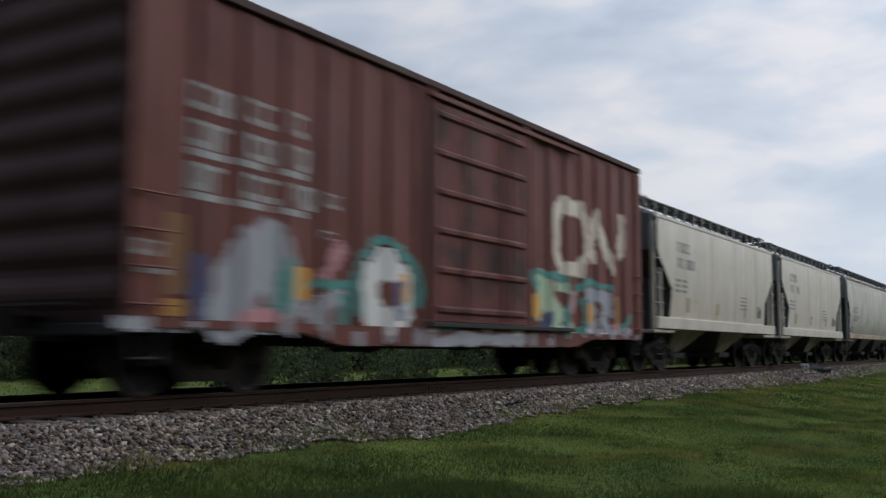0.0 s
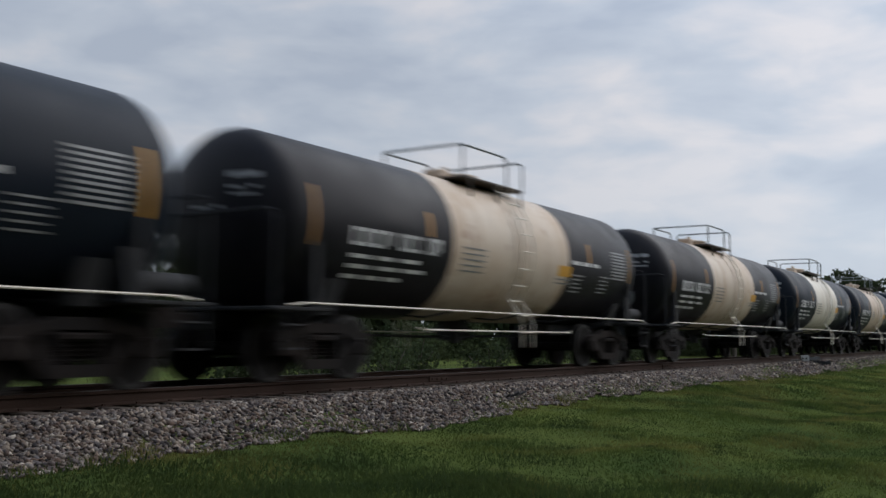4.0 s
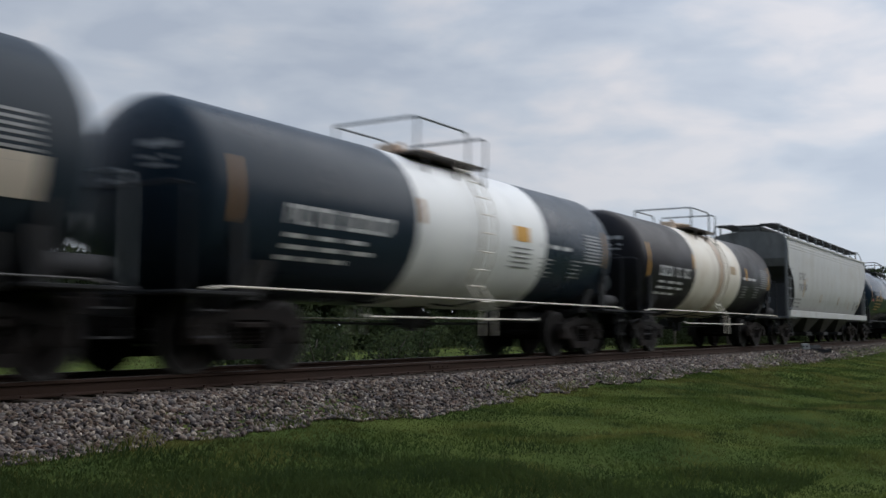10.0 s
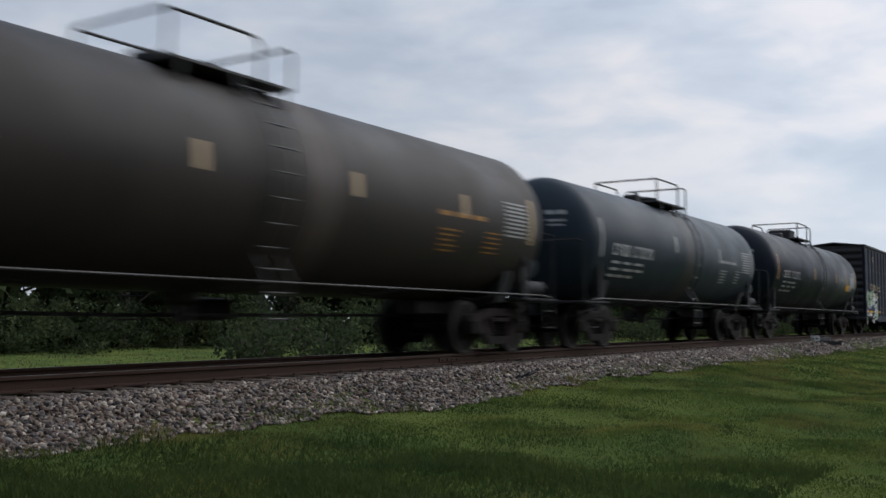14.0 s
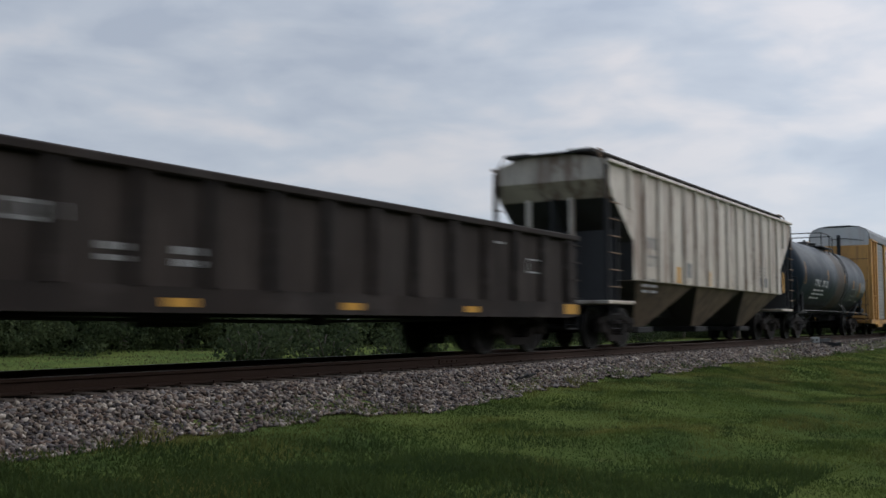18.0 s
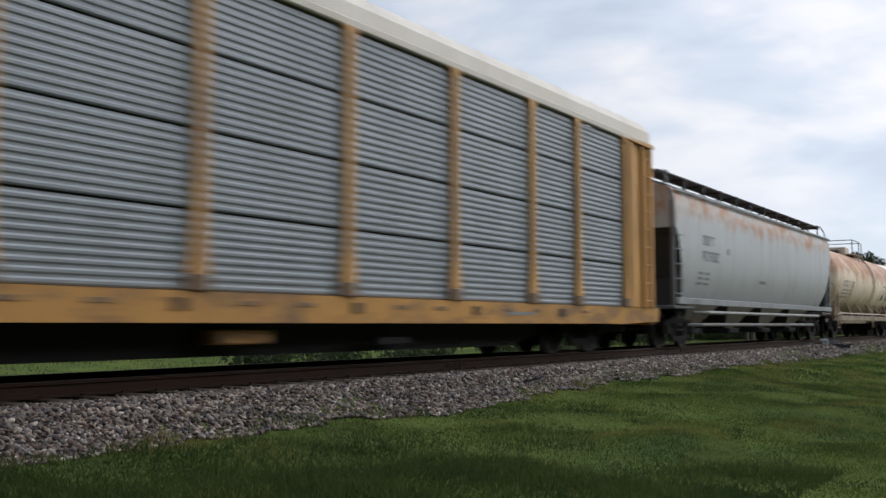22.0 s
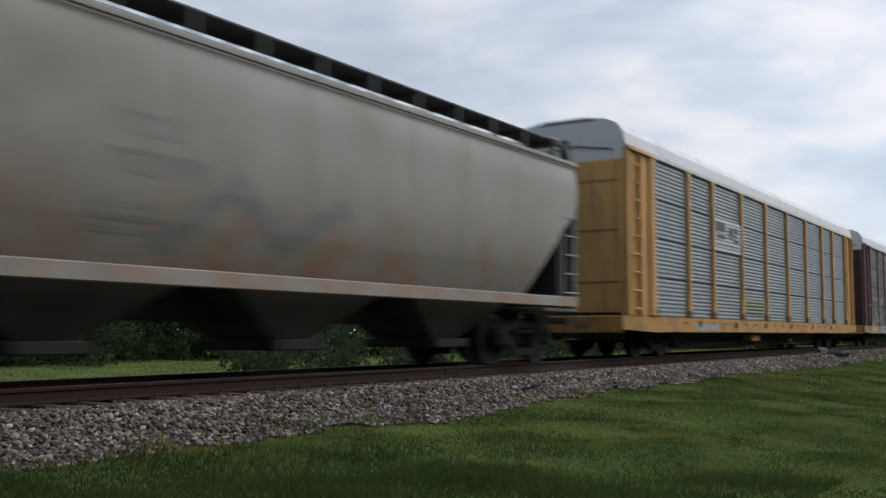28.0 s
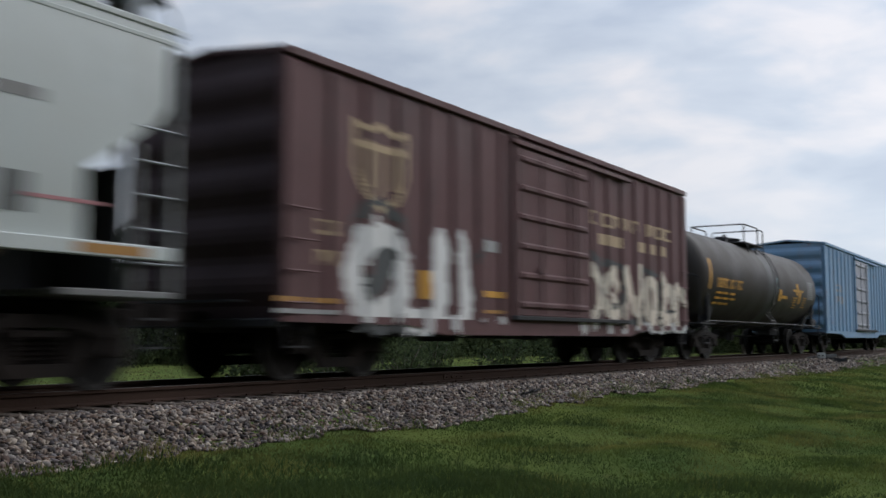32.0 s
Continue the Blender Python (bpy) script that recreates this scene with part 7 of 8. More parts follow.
# cream two-bay hoppers
for a, b, lab in ((24.0, 36.27, "cream smooth-sided covered hopper with stained lower sides"), (37.3, 49.17, "pale cream covered hopper with two sloping bays")):
    car_at(a, b, covered_hopper, 0.1, kind="flat", mat="cement", eave=4.02, z0=1.42, sill=(1.12, 1.42), zs=3.05, bays=2, baymat="baystain", endmat="cement", label=lab, seams=5, lx=-4.4, lz=3.15, brackets=15,
           marks=[(-3.6, 1.6, 2.0, 0.3, "tan"), (-0.8, 1.6, 1.95, 0.25, "tan"), (2.2, 1.6, 1.95, 0.25, "tan"), (4.0, 1.65, 1.95, 0.35, "ink")])
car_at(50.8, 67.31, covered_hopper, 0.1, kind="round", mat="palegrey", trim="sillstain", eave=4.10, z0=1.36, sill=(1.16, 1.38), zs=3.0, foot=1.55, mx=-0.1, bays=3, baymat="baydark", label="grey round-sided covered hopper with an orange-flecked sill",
       seams=4, lx=-6.4, lz=2.40, sillmarks=6, brackets=15, creases=(0.24,))
tank(68.7, 80.2, 1.46, 2.42, [(0, "blacktank"), (99, "blacktank")], "long black tank car with amber reflective bars and white lettering",
     lx=-5.0, marks=bars(11.5, END_BARS, w=0.30) + [(-2.52, -0.15, 0.27, 0.30, "amber"), (-1.03, -0.14, 0.27, 0.29, "amber"), (1.38, -0.16, 0.27, 0.26, "amber"), (3.08, -0.15, 0.28, 0.27, "amber"), (4.38, 0.37, 0.43, 0.38, "red"),
                   (-1.55, -1.02, -0.83, 0.8, "amber")] + [(-1.42, -0.56 - 0.09 * k, -0.53 - 0.09 * k, 1.05, "dimwhite") for k in range(3)] + [(1.46, -0.55 - 0.09 * k, -0.52 - 0.09 * k, 0.65, "dimwhite") for k in range(5)] + [(3.1, -0.36, -0.31, 1.4, "dimwhite"), (3.2, -0.47, -0.44, 1.3, "dimwhite")], hoopmat="walk", railmat="walk")
W3 = {"hoopmat": "galv", "manmat": "creamband", "platmat": "rustband", "laddermat": "whiteband", "railmat": "whiteband", "plat": 2.4, "lowrail": True}
BWB = dict(R=1.36, zc=2.32)
for a, b, d, l, lab in ((82.6, 94.9, "blacktank", "whiteband", "black tank car with a broad white band round its middle"), (97.4, 109.8, "browntank", "creamband", "dark brown tank car with a cream band round its middle"),
                        (112.6, 124.7, "browntank", "creamband", "dark brown tank car with a stained cream middle"), (127.4, 139.4, "blacktank", "whiteband", "black tank car with a clean white middle and amber placard"),
                        (141.75, 154.1, "blacktank", "creamband", "black tank car with a rust-stained tan middle band")):
    tank(a, b, 1.36, 2.32, bwb(b - a, 0.32, 0.70, d, l), lab, marks=bars(b - a, END_BARS + [(-0.245, 0.1), (0.28, 0.1)], "yellow" if d == "blacktank" and a < 120 else "amber") + [(2.0, -0.38, -0.16, 0.62, "yellow"), (1.95, -0.46, -0.43, 0.75, "greyink"), (1.95, -0.54, -0.51, 0.75, "greyink")]
         + [(-1.9, -0.12 - 0.1 * k, -0.09 - 0.1 * k, 0.8, "greyink") for k in range(5)], lx=-5.1, bands=[(0.32, 0.5, l)], **W3)
tank(156.7, 168.75, 1.44, 2.42, [(0, "shinytank"), (99, "shinytank")], "glossy black tank car with white lettering", lx=-5.2, lz=-0.32, ink="dimwhite", marks=bars(12, END_BARS) + [(-3.1, -0.17, 0.27, 0.18, "amber"), (-0.2, -0.15, 0.23, 0.17, "tan"), (3.02, -0.14, 0.25, 0.17, "tan"), (1.41, -0.36, -0.30, 1.25, "white"), (5.0, 0.42, 0.48, 0.4, "red"), (3.2, -0.62, -0.46, 0.55, "dimwhite")], bands=[(0.3, 0.4, "shinytank")])
tank(171.2, 183.1, 1.44, 2.42, [(0, "shinytank"), (99, "shinytank")], "glossy black tank car with a red-topped stencil", endrail="galv", lx=-5.2, lz=-0.32, ink="dimwhite", marks=bars(12, END_BARS) + [(-3.1, -0.15, 0.25, 0.16, "amber"), (2.8, -0.13, 0.26, 0.16, "amber"), (4.9, 0.56, 0.63, 0.45, "red"), (2.96, -0.54, -0.51, 0.8, "white"), (2.96, -0.84, -0.81, 0.8, "white"), (2.96, -0.81, -0.54, 0.04, "white"), (3.72, -0.81, -0.54, 0.04, "white")])
tank(185.65, 195.8, 1.42, 2.40, [(0, "dusttank"), (99, "dusttank")], "dusty grey-brown tank car with a yellow placard", marks=[(1.0, -0.44, -0.22, 0.75, "yellow"), (1.0, -0.55, -0.48, 0.7, "ink"), (4.2, -0.30, 0.10, 0.6, "greyink")],
     bands=[(0.3, 0.6, "dusttank")], lx=-3.6, ink="dullamber", railmat="greyink")
tank(198.8, 209.8, 1.40, 2.38, [(0, "blacktank"), (99, "blacktank")], "black tank car with yellow placards", endrail="galv", ink="dimwhite", lx=-5.3, marks=[(-2.42, -0.42, -0.17, 0.92, "yellow"), (-1.9, -0.68, -0.57, 0.9, "yellow"), (0.5, -0.42, 0.0, 0.17, "amber"), (2.85, -0.43, -0.03, 0.2, "amber"), (-2.75, -0.1, 0.3, 0.2, "amber")] + [(0.46, -0.50 - 0.07 * k, -0.46 - 0.07 * k, 0.8, "dimwhite") for k in range(6)] + [(1.54, -0.33 - 0.06 * k, -0.30 - 0.06 * k, 0.95, "dimwhite") for k in range(3)] + [(3.05, -0.45, -0.39, 1.0, "dimwhite"), (3.05, -0.62, -0.58, 0.9, "dimwhite"), (3.4, -0.76, -0.70, 0.6, "greyink")])
tank(212.5, 224.1, 1.44, 2.42, [(-0.35, "darktank"), (0.55, "rustband"), (99, "darktank")], "charcoal tank car with a rusty centre band", endrail="galv", lx=-5.2, marks=[(2.5, -0.46, -0.25, 0.6, "cream"), (3.2, -0.42, -0.25, 0.4, "rustband"), (4.5, -0.55, -0.1, 0.85, "cream")], manmat="under", plat=2.9)
tank(226.3, 238.7, 1.36, 2.32, bwb(12.4, 0.355, 0.735, "bluetank", "cleanwhite"), "glossy blue-black tank car with a white band", marks=bars(12.4, END_BARS + [(-0.14, 0.1)]) + [(1.55, -0.05, 0.24, 0.6, "yellow")] + [(1.45, -0.2 - 0.09 * k, -0.17 - 0.09 * k, 0.8, "greyink") for k in range(5)], lx=-5.0, **W3)
tank(241.1, 253.6, 1.36, 2.32, bwb(12.5, 0.315, 0.69, "browntank", "whiteband"), "dark brown tank car with a grimy white middle", marks=bars(12.5, END_BARS + [(-0.2, 0.1), (0.24, 0)], "yellow") + [(1.2, 0.0, 0.26, 0.6, "tan")], bands=[(0.3, 0.5, "creamband")], lx=-5.2, **W3)
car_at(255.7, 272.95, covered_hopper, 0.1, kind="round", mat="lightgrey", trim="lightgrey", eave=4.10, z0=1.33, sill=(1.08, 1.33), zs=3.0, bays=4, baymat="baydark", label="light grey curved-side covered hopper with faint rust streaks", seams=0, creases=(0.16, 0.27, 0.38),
       lx=-6.8, lz=2.5, brackets=11, marks=[(-5.9, 1.9, 2.6, 0.22, "tan"), (-2.4, 1.75, 2.1, 0.2, "tan"), (1.5, 1.75, 2.1, 0.2, "tan"), (7.0, 1.75, 2.2, 0.16, "tan"), (4.28, 1.6, 1.92, 0.16, "tan"), (6.35, 1.60, 1.66, 0.5, "greyink"), (6.45, 1.68, 1.84, 0.3, "ink"), (6.35, 1.88, 1.93, 0.5, "greyink"), (6.4, 1.97, 2.0, 0.4, "greyink")] + [(5.6, 1.56 + 0.09 * k, 1.61 + 0.09 * k, 0.4, "greyink") for k in range(5)])
tank(274.8, 289.1, 1.53, 2.52, [(0, "glosstank"), (99, "glosstank")], "long glossy black tank car with amber lettering", ink="amber", marks=bars(14.3, END_BARS + [(-0.28, 0.0), (-0.1, -0.1), (0.1, -0.1), (0.27, -0.1)], "amber", 0.14) + [(-6.6, -0.35, -0.2, 0.22, "red")], manmat="under", lx=-5.6, plat=2.9)
tank(291.6, 304.35, 1.52, 2.50, [(-0.5, "greytank"), (0.6, "darkband"), (99, "greytank")], "dull grey tank car with a darker centre band", resmat="frame_grey", ink="amber", lx=-5.1, marks=bars(12.7, END_BARS, "amber", 0.20) + [(3.3, -0.52, -0.35, 0.5, "ink"), (4.9, -0.66, -0.50, 0.4, "ink"), (4.4, -0.60, -0.46, 0.3, "dimwhite"), (5.2, -0.38, 0.06, 0.85, "dimwhite")], railmat="greyink", stencil=False)
tank(306.8, 322.3, 1.47, 2.44, [(1.0, "oldtank"), (1.6, "rustband"), (99, "oldtank")], "long brown-black tank car with yellow lettering", ink="amber", marks=bars(15.5, END_BARS, "tan", 0.2) + [(q, -0.05, 0.30, 0.16, "tan") for q in (-4.1, -1.15, 1.9, 4.9)], lx=-6.3, manmat="under")
tank(325.2, 337.7, 1.44, 2.42, [(-0.4, "darktank"), (0.4, "darkband"), (99, "darktank")], "charcoal tank car with white reflective bars", ink="dimwhite", marks=bars(12.5, END_BARS + [(-0.1, 0.1), (0.2, 0)], "dimwhite", 0.12), manmat="under")
tank(340.3, 355.2, 1.52, 2.50, [(0, "blacktank"), (99, "blacktank")], "long matt black tank car with a yellow placard", ink="greyink", marks=bars(14.9, END_BARS + [(-0.1, -0.1), (0.18, -0.1), (0.34, -0.15)], "amber", 0.16) + [(5.0, -0.5, -0.25, 0.75, "yellow"), (5.85, -0.5, -0.28, 0.4, "dimwhite"), (5.9, -0.35, 0.12, 0.8, "dimwhite")], dome="under", px=-0.4)
# blue-black boxcar
car_at(357.65, 376.3, boxcar, 0.1, mat="blueblack", endmat="blueblackend", roofmat="blueblackend", top=4.40, bot=0.62, sill=0.90, door=3.3, pitch=0.95, endribs=10, ink="tan", ragged=0.20, white_spray="white", label="blue-black ribbed boxcar with amber lettering and pale graffiti",
       spray=[("mint", [S([(-9.0, 1.75), (-8.5, 1.95), (-7.8, 1.8), (-7.2, 1.98)], 0.17), S([(-8.9, 1.5), (-6.7, 1.62)], 0.10), S([(-6.3, 0.85), (-6.35, 1.3), (-6.6, 1.7)], 0.14), S([(-5.9, 0.8), (-5.7, 1.2)], 0.10)], (-9.2, -5.4, 0.5, 2.3)),
              ("white", [S([(-9.0, 0.95), (-8.8, 1.5)], 0.13), S([(-8.4, 1.38), (-6.8, 1.42)], 0.09), S([(-8.5, 0.94), (-6.6, 0.92)], 0.07), S([(-7.1, 1.7), (-6.4, 1.8)], 0.12), S([(-6.5, 0.85), (-6.1, 1.5)], 0.11), S([(-9.0, 0.62), (-8.8, 0.9)], 0.10), S([(-7.2, 0.55), (-7.0, 0.8)], 0.08),
                        S([(2.2, 1.05), (2.3, 1.75), (2.9, 2.06), (3.8, 2.0), (4.15, 1.6), (4.3, 1.05)], 0.075), S([(2.3, 0.98), (4.25, 1.0)], 0.07)], (-9.2, 4.6, 0.45, 2.3)),
              ("navy", [S([(-8.4, 1.24), (-6.8, 1.28)], 0.10), S([(-6.15, 1.1), (-5.95, 1.6)], 0.08)], (-8.6, -5.7, 0.9, 1.8)),
              ("cream", [S([(-7.0, 2.0), (-6.2, 1.9), (-5.6, 1.95)], 0.07), S([(-6.1, 2.0), (-6.0, 1.2)], 0.07)], (-7.3, -5.4, 1.1, 2.2)),
              ("pink", [S([(2.55, 1.25), (3.95, 1.30)], 0.17), S([(2.75, 1.6), (3.75, 1.62)], 0.20), S([(3.0, 1.85), (3.5, 1.87)], 0.13)], (2.1, 4.4, 0.9, 2.15)),
              ("aqua", [S([(5.45, 1.0), (5.6, 1.7), (6.0, 1.15)], 0.13), S([(6.2, 0.95), (6.5, 1.95), (6.9, 1.6)], 0.14), S([(6.8, 1.0), (7.3, 1.65), (7.6, 1.05)], 0.13), S([(7.7, 1.7), (8.3, 1.65), (8.35, 1.05)], 0.13), S([(5.6, 1.25), (8.2, 1.3)], 0.08)], (5.2, 8.8, 0.75, 2.2)),
              ("lilac", [S([(5.5, 0.93), (8.2, 0.95)], 0.05), S([(6.9, 1.42), (8.4, 1.46)], 0.05), S([(6.05, 1.6), (6.1, 1.0)], 0.06), S([(7.0, 1.85), (7.5, 1.9)], 0.06)], (5.2, 8.8, 0.75, 2.2)),
              ("amber", [S([(5.98, 3.16), (5.98, 3.56), (6.40, 3.56), (6.40, 3.16), (5.98, 3.16)], 0.10), S([(6.99, 3.16), (6.99, 3.56), (7.41, 3.56), (7.41, 3.16), (6.99, 3.16)], 0.10), S([(7.92, 3.16), (7.92, 3.56), (8.34, 3.56), (8.34, 3.16), (7.92, 3.16)], 0.10), S([(5.9, 2.98), (6.48, 2.98)], 0.025), S([(6.93, 2.98), (7.51, 2.98)], 0.025), S([(7.85, 2.98), (8.43, 2.98)], 0.025)], (5.7, 8.7, 2.9, 3.8))],
       rows=[(-7.75, 2.26, 2.52, 0.95, 3), (-6.65, 2.22, 2.48, 0.75, 2), (-7.7, 1.98, 2.04, 0.9, 2), (-6.65, 1.86, 2.05, 0.75, 3), (-5.52, 2.18, 2.40, 0.40, 1), (-7.3, 3.72, 3.92, 0.7, 2), (0.08, 2.86, 3.08, 0.85, 1), (-0.9, 2.95, 3.08, 0.55, 2), (-0.8, 2.45, 2.55, 0.5, 2), (0.0, 2.45, 2.55, 0.5, 2), (-4.4, 1.05, 1.2, 0.5, 2)],
       marks=[(-8.9, 1.06, 1.17, 0.9, "yellow"), (-7.75, 1.06, 1.17, 0.9, "yellow"), (-5.65, 1.06, 1.16, 0.65, "yellow"), (-2.95, 1.06, 1.16, 0.60, "yellow"), (-0.95, 1.34, 1.45, 0.60, "yellow"), (2.1, 1.06, 1.16, 0.6, "yellow"), (5.3, 1.06, 1.16, 0.5, "yellow"), (7.6, 1.06, 1.16, 0.5, "yellow"), (8.35, 1.35, 1.65, 0.3, "yellow"), (-4.3, 0.66, 0.71, 0.55, "amber"), (-2.4, 1.26, 1.32, 0.5, "tan")] +
             [(-9.1, z, z + 0.022, 7.1, "ink") for z in (1.3, 1.88, 2.5, 3.19)] + [(2.0, z, z + 0.022, 7.0, "ink") for z in (1.3, 1.88, 2.5, 3.19)])
car_at(378.35, 394.8, covered_hopper, 0.1, kind="round", mat="oldcream", trim="oldcream", eave=4.05, z0=1.30, sill=(0.94, 1.30), zs=2.85, foot=1.28, full=True, eavemat="endgrime", mx=-0.17, bays=4, baymat="baydark", label="cream curved-side covered hopper with a dark scrawl of graffiti", seams=0, creases=(0.30, 0.42), lx=-6.25, lz=2.35, brackets=12, endmat="under", cornermat="oldcream", ink="faintink",
       spray=[("ink", [S([(-4.15, 2.23), (-3.8, 2.21), (-3.48, 2.18), (-2.8, 2.24), (-2.23, 2.25)], 0.035), S([(-4.85, 1.89), (-4.5, 1.91), (-4.14, 1.92)], 0.05), S([(-4.41, 1.80), (-3.92, 1.79), (-3.61, 1.79)], 0.038), S([(-5.06, 1.48), (-4.75, 1.46), (-4.39, 1.51), (-3.74, 1.54)], 0.035), S([(-3.6, 1.46), (-3.09, 1.47), (-2.69, 1.50), (-2.28, 1.45)], 0.035),
                      S([(-3.38, 1.97), (-3.05, 1.97)], 0.04), S([(-3.56, 1.74), (-3.28, 1.73)], 0.032), S([(-2.99, 1.69), (-2.75, 1.68)], 0.045), S([(-2.34, 1.64), (-2.24, 1.62)], 0.075), S([(-4.72, 1.54), (-4.5, 1.50)], 0.06), S([(-2.4, 1.90), (-2.18, 1.91)], 0.045)], (-5.2, -2.0, 1.38, 2.32)),
              ("greyink", [S([(-4.23, 2.18), (-4.14, 1.95)], 0.07), S([(-2.65, 2.16), (-2.70, 1.9)], 0.09), S([(-2.2, 1.60), (-2.2, 1.48)], 0.06), S([(-4.42, 1.74), (-4.5, 1.60)], 0.055), S([(-4.48, 1.45), (-4.42, 1.40)], 0.07), S([(-4.86, 1.80), (-4.87, 1.58)], 0.04)], (-5.2, -2.0, 1.38, 2.32))],
       marks=[(0.17, 2.42, 3.1, 0.16, "greyink"), (0.14, 1.62, 1.86, 0.14, "sillstain"), (-6.7, 1.4, 2.3, 0.22, "sillstain"), (-6.95, 1.36, 1.5, 1.0, "tan"), (5.25, 1.56, 1.60, 0.32, "ink"), (5.25, 1.72, 1.75, 0.32, "ink"), (5.25, 1.60, 1.72, 0.06, "ink"), (5.51, 1.60, 1.72, 0.06, "ink"), (5.36, 1.62, 1.69, 0.12, "ink"), (2.02, 2.64, 3.1, 0.11, "sillstain"), (-4.85, 2.36, 2.39, 0.22, "greyink"), (-4.8, 2.08, 2.11, 0.2, "greyink"), (-3.5, 2.46, 2.60, 0.2, "pink")])
car_at(396.0, 412.35, gondola, 0.1, mat="gonbrown", panel="gonpanel", label="black-brown ribbed gondola with yellow reflective squares")
car_at(414.0, 431.05, covered_hopper, 0.1, kind="rib", mat="ribgrey", eave=4.25, z0=1.60, zs=3.35, bays=3, baymat="baycream", label="weathered grey ribbed covered hopper with streaked sides", ribs=18, hatches=5, ironmat="footbrown", cornermat="under", walk=0.27, brightwalk=False, endmat="ribgrey", lx=-6.3, lz=2.35,
       marks=[(-3.95, 1.63, 2.06, 0.3, "yellow"), (-1.38, 1.63, 2.06, 0.3, "yellow"), (0.5, 1.65, 2.08, 0.28, "yellow"), (7.2, 1.66, 2.4, 0.2, "yellow"), (4.15, 1.78, 2.1, 0.4, "dimwhite"), (4.7, 1.78, 2.1, 0.4, "greyink"), (4.25, 1.85, 2.0, 0.2, "ink"), (-3.3, 1.8, 2.2, 0.5, "greyink")])
tank(432.9, 446.0, 1.52, 2.52, [(-0.2, "darktank"), (1.6, "rustband"), (99, "darktank")], "blue-black tank car with a rusty centre band", marks=bars(13.1, [(-0.485, 0), (-0.17, 0), (0.1, 0)], "amber") + [(3.32, -0.36, 0.06, 0.28, "amber"), (4.98, -0.68, 0.02, 0.24, "amber"), (3.0, -0.36, -0.335, 1.25, "dimwhite"), (3.0, -0.66, -0.635, 1.25, "dimwhite"), (4.22, -0.635, -0.36, 0.03, "dimwhite"), (3.3, -0.60, -0.40, 0.75, "darkband"), (3.6, -0.86, -0.80, 0.45, "dimwhite"), (4.9, -0.90, -0.83, 0.45, "dimwhite")] + [(5.28, -0.42 + 0.055 * k, -0.392 + 0.055 * k, 1.1, "dimwhite") for k in range(8)], px=0.8, lx=-4.6, lz=-0.22, bare_end=True)
car_at(447.5, 474.6, autorack, 0.1, post="rackyellow", panel="galv_old", end="rackyellow", roof="roofgrey", bays=9, tiers=1, notched=True, label="dull galvanised autorack with yellow posts, shield sign and graffiti",
       marks=[(-8.85, 3.1, 4.82, 1.85, "rackyellow"), (-8.36, 3.32, 4.62, 1.14, "white"), (-8.30, 4.10, 4.57, 1.02, "navy"), (-8.20, 4.28, 4.38, 0.82, "white")] + [(-8.29 + 0.21 * k, 3.38, 4.05, 0.13, "pink") for k in range(5)] + [(-8.0, 3.325, 3.37, 0.42, "pink"), (-6.05, 4.08, 4.24, 1.9, "greyink"), (-3.4, 4.06, 4.22, 1.4, "greyink"), (-12.4, 0.55, 0.7, 0.9, "yellow"), (-4.3, 0.60, 0.75, 1.5, "dimwhite"), (-2.4, 0.50, 0.74, 1.3, "dimwhite"), (-0.8, 0.58, 0.75, 1.7, "dimwhite"), (8.5, 0.55, 0.68, 1.0, "greyink")],
       ragged=0.07,
       spray=[("dimwhite", [S([(-3.95, 1.0), (-3.6, 2.05), (-3.25, 1.3)], 0.15), S([(-3.9, 1.75), (-2.6, 1.9), (-1.9, 1.65)], 0.10), S([(-2.75, 1.0), (-2.55, 1.75)], 0.17), S([(-2.1, 1.05), (-1.55, 1.95), (-1.25, 1.1)], 0.13), S([(-0.95, 1.0), (-0.6, 1.9)], 0.18), S([(-0.5, 1.85), (0.5, 1.7)], 0.10), S([(-0.1, 1.0), (0.25, 1.55), (0.75, 1.05)], 0.13), S([(0.8, 1.2), (1.05, 2.0)], 0.07), S([(-4.3, 0.90), (1.0, 0.90)], 0.05)], (-4.7, 1.5, 0.82, 2.4)),
              ("ink", [S([(-4.4, 0.95), (-3.6, 1.08), (-2.9, 0.98)], 0.06), S([(-1.6, 0.98), (-0.5, 1.02), (0.7, 0.98)], 0.06), S([(-1.6, 1.25), (-1.5, 1.6)], 0.07), S([(-2.25, 1.0), (-2.2, 1.5)], 0.09), S([(-3.1, 1.3), (-2.95, 1.75)], 0.07), S([(-0.3, 1.3), (-0.2, 1.65)], 0.06), S([(-4.45, 2.15), (-3.9, 2.35), (-3.5, 2.2)], 0.05), S([(-4.5, 1.2), (-4.2, 1.95)], 0.06)], (-4.8, 1.5, 0.8, 2.5))])
car_at(476.1, 503.0, autorack, 0.1, post="rackyellow", panel="galv", end="rackyellow", roof="roofcream", bays=9, tiers=4, kneed=True, label="galvanised autorack with yellow posts, cream roof and a pale sign",
       boxx=-0.75, marks=ribbed(-6.83, 2.6, "signwhite") + [(-6.04, 3.40, 3.70, 0.95, "ink"), (-5.9, 3.22, 3.34, 0.7, "greyink"), (-6.3, 3.12, 3.2, 0.3, "greyink"), (-5.2, 3.1, 3.18, 0.3, "greyink"), (-7.08, 0.44, 0.66, 1.82, "dimwhite"), (-7.0, 0.50, 0.60, 0.75, "greyink"), (-6.1, 0.50, 0.60, 0.75, "greyink"), (-9.6, 0.55, 0.62, 1.0, "greyink"), (6.0, 0.56, 0.62, 1.0, "greyink")])
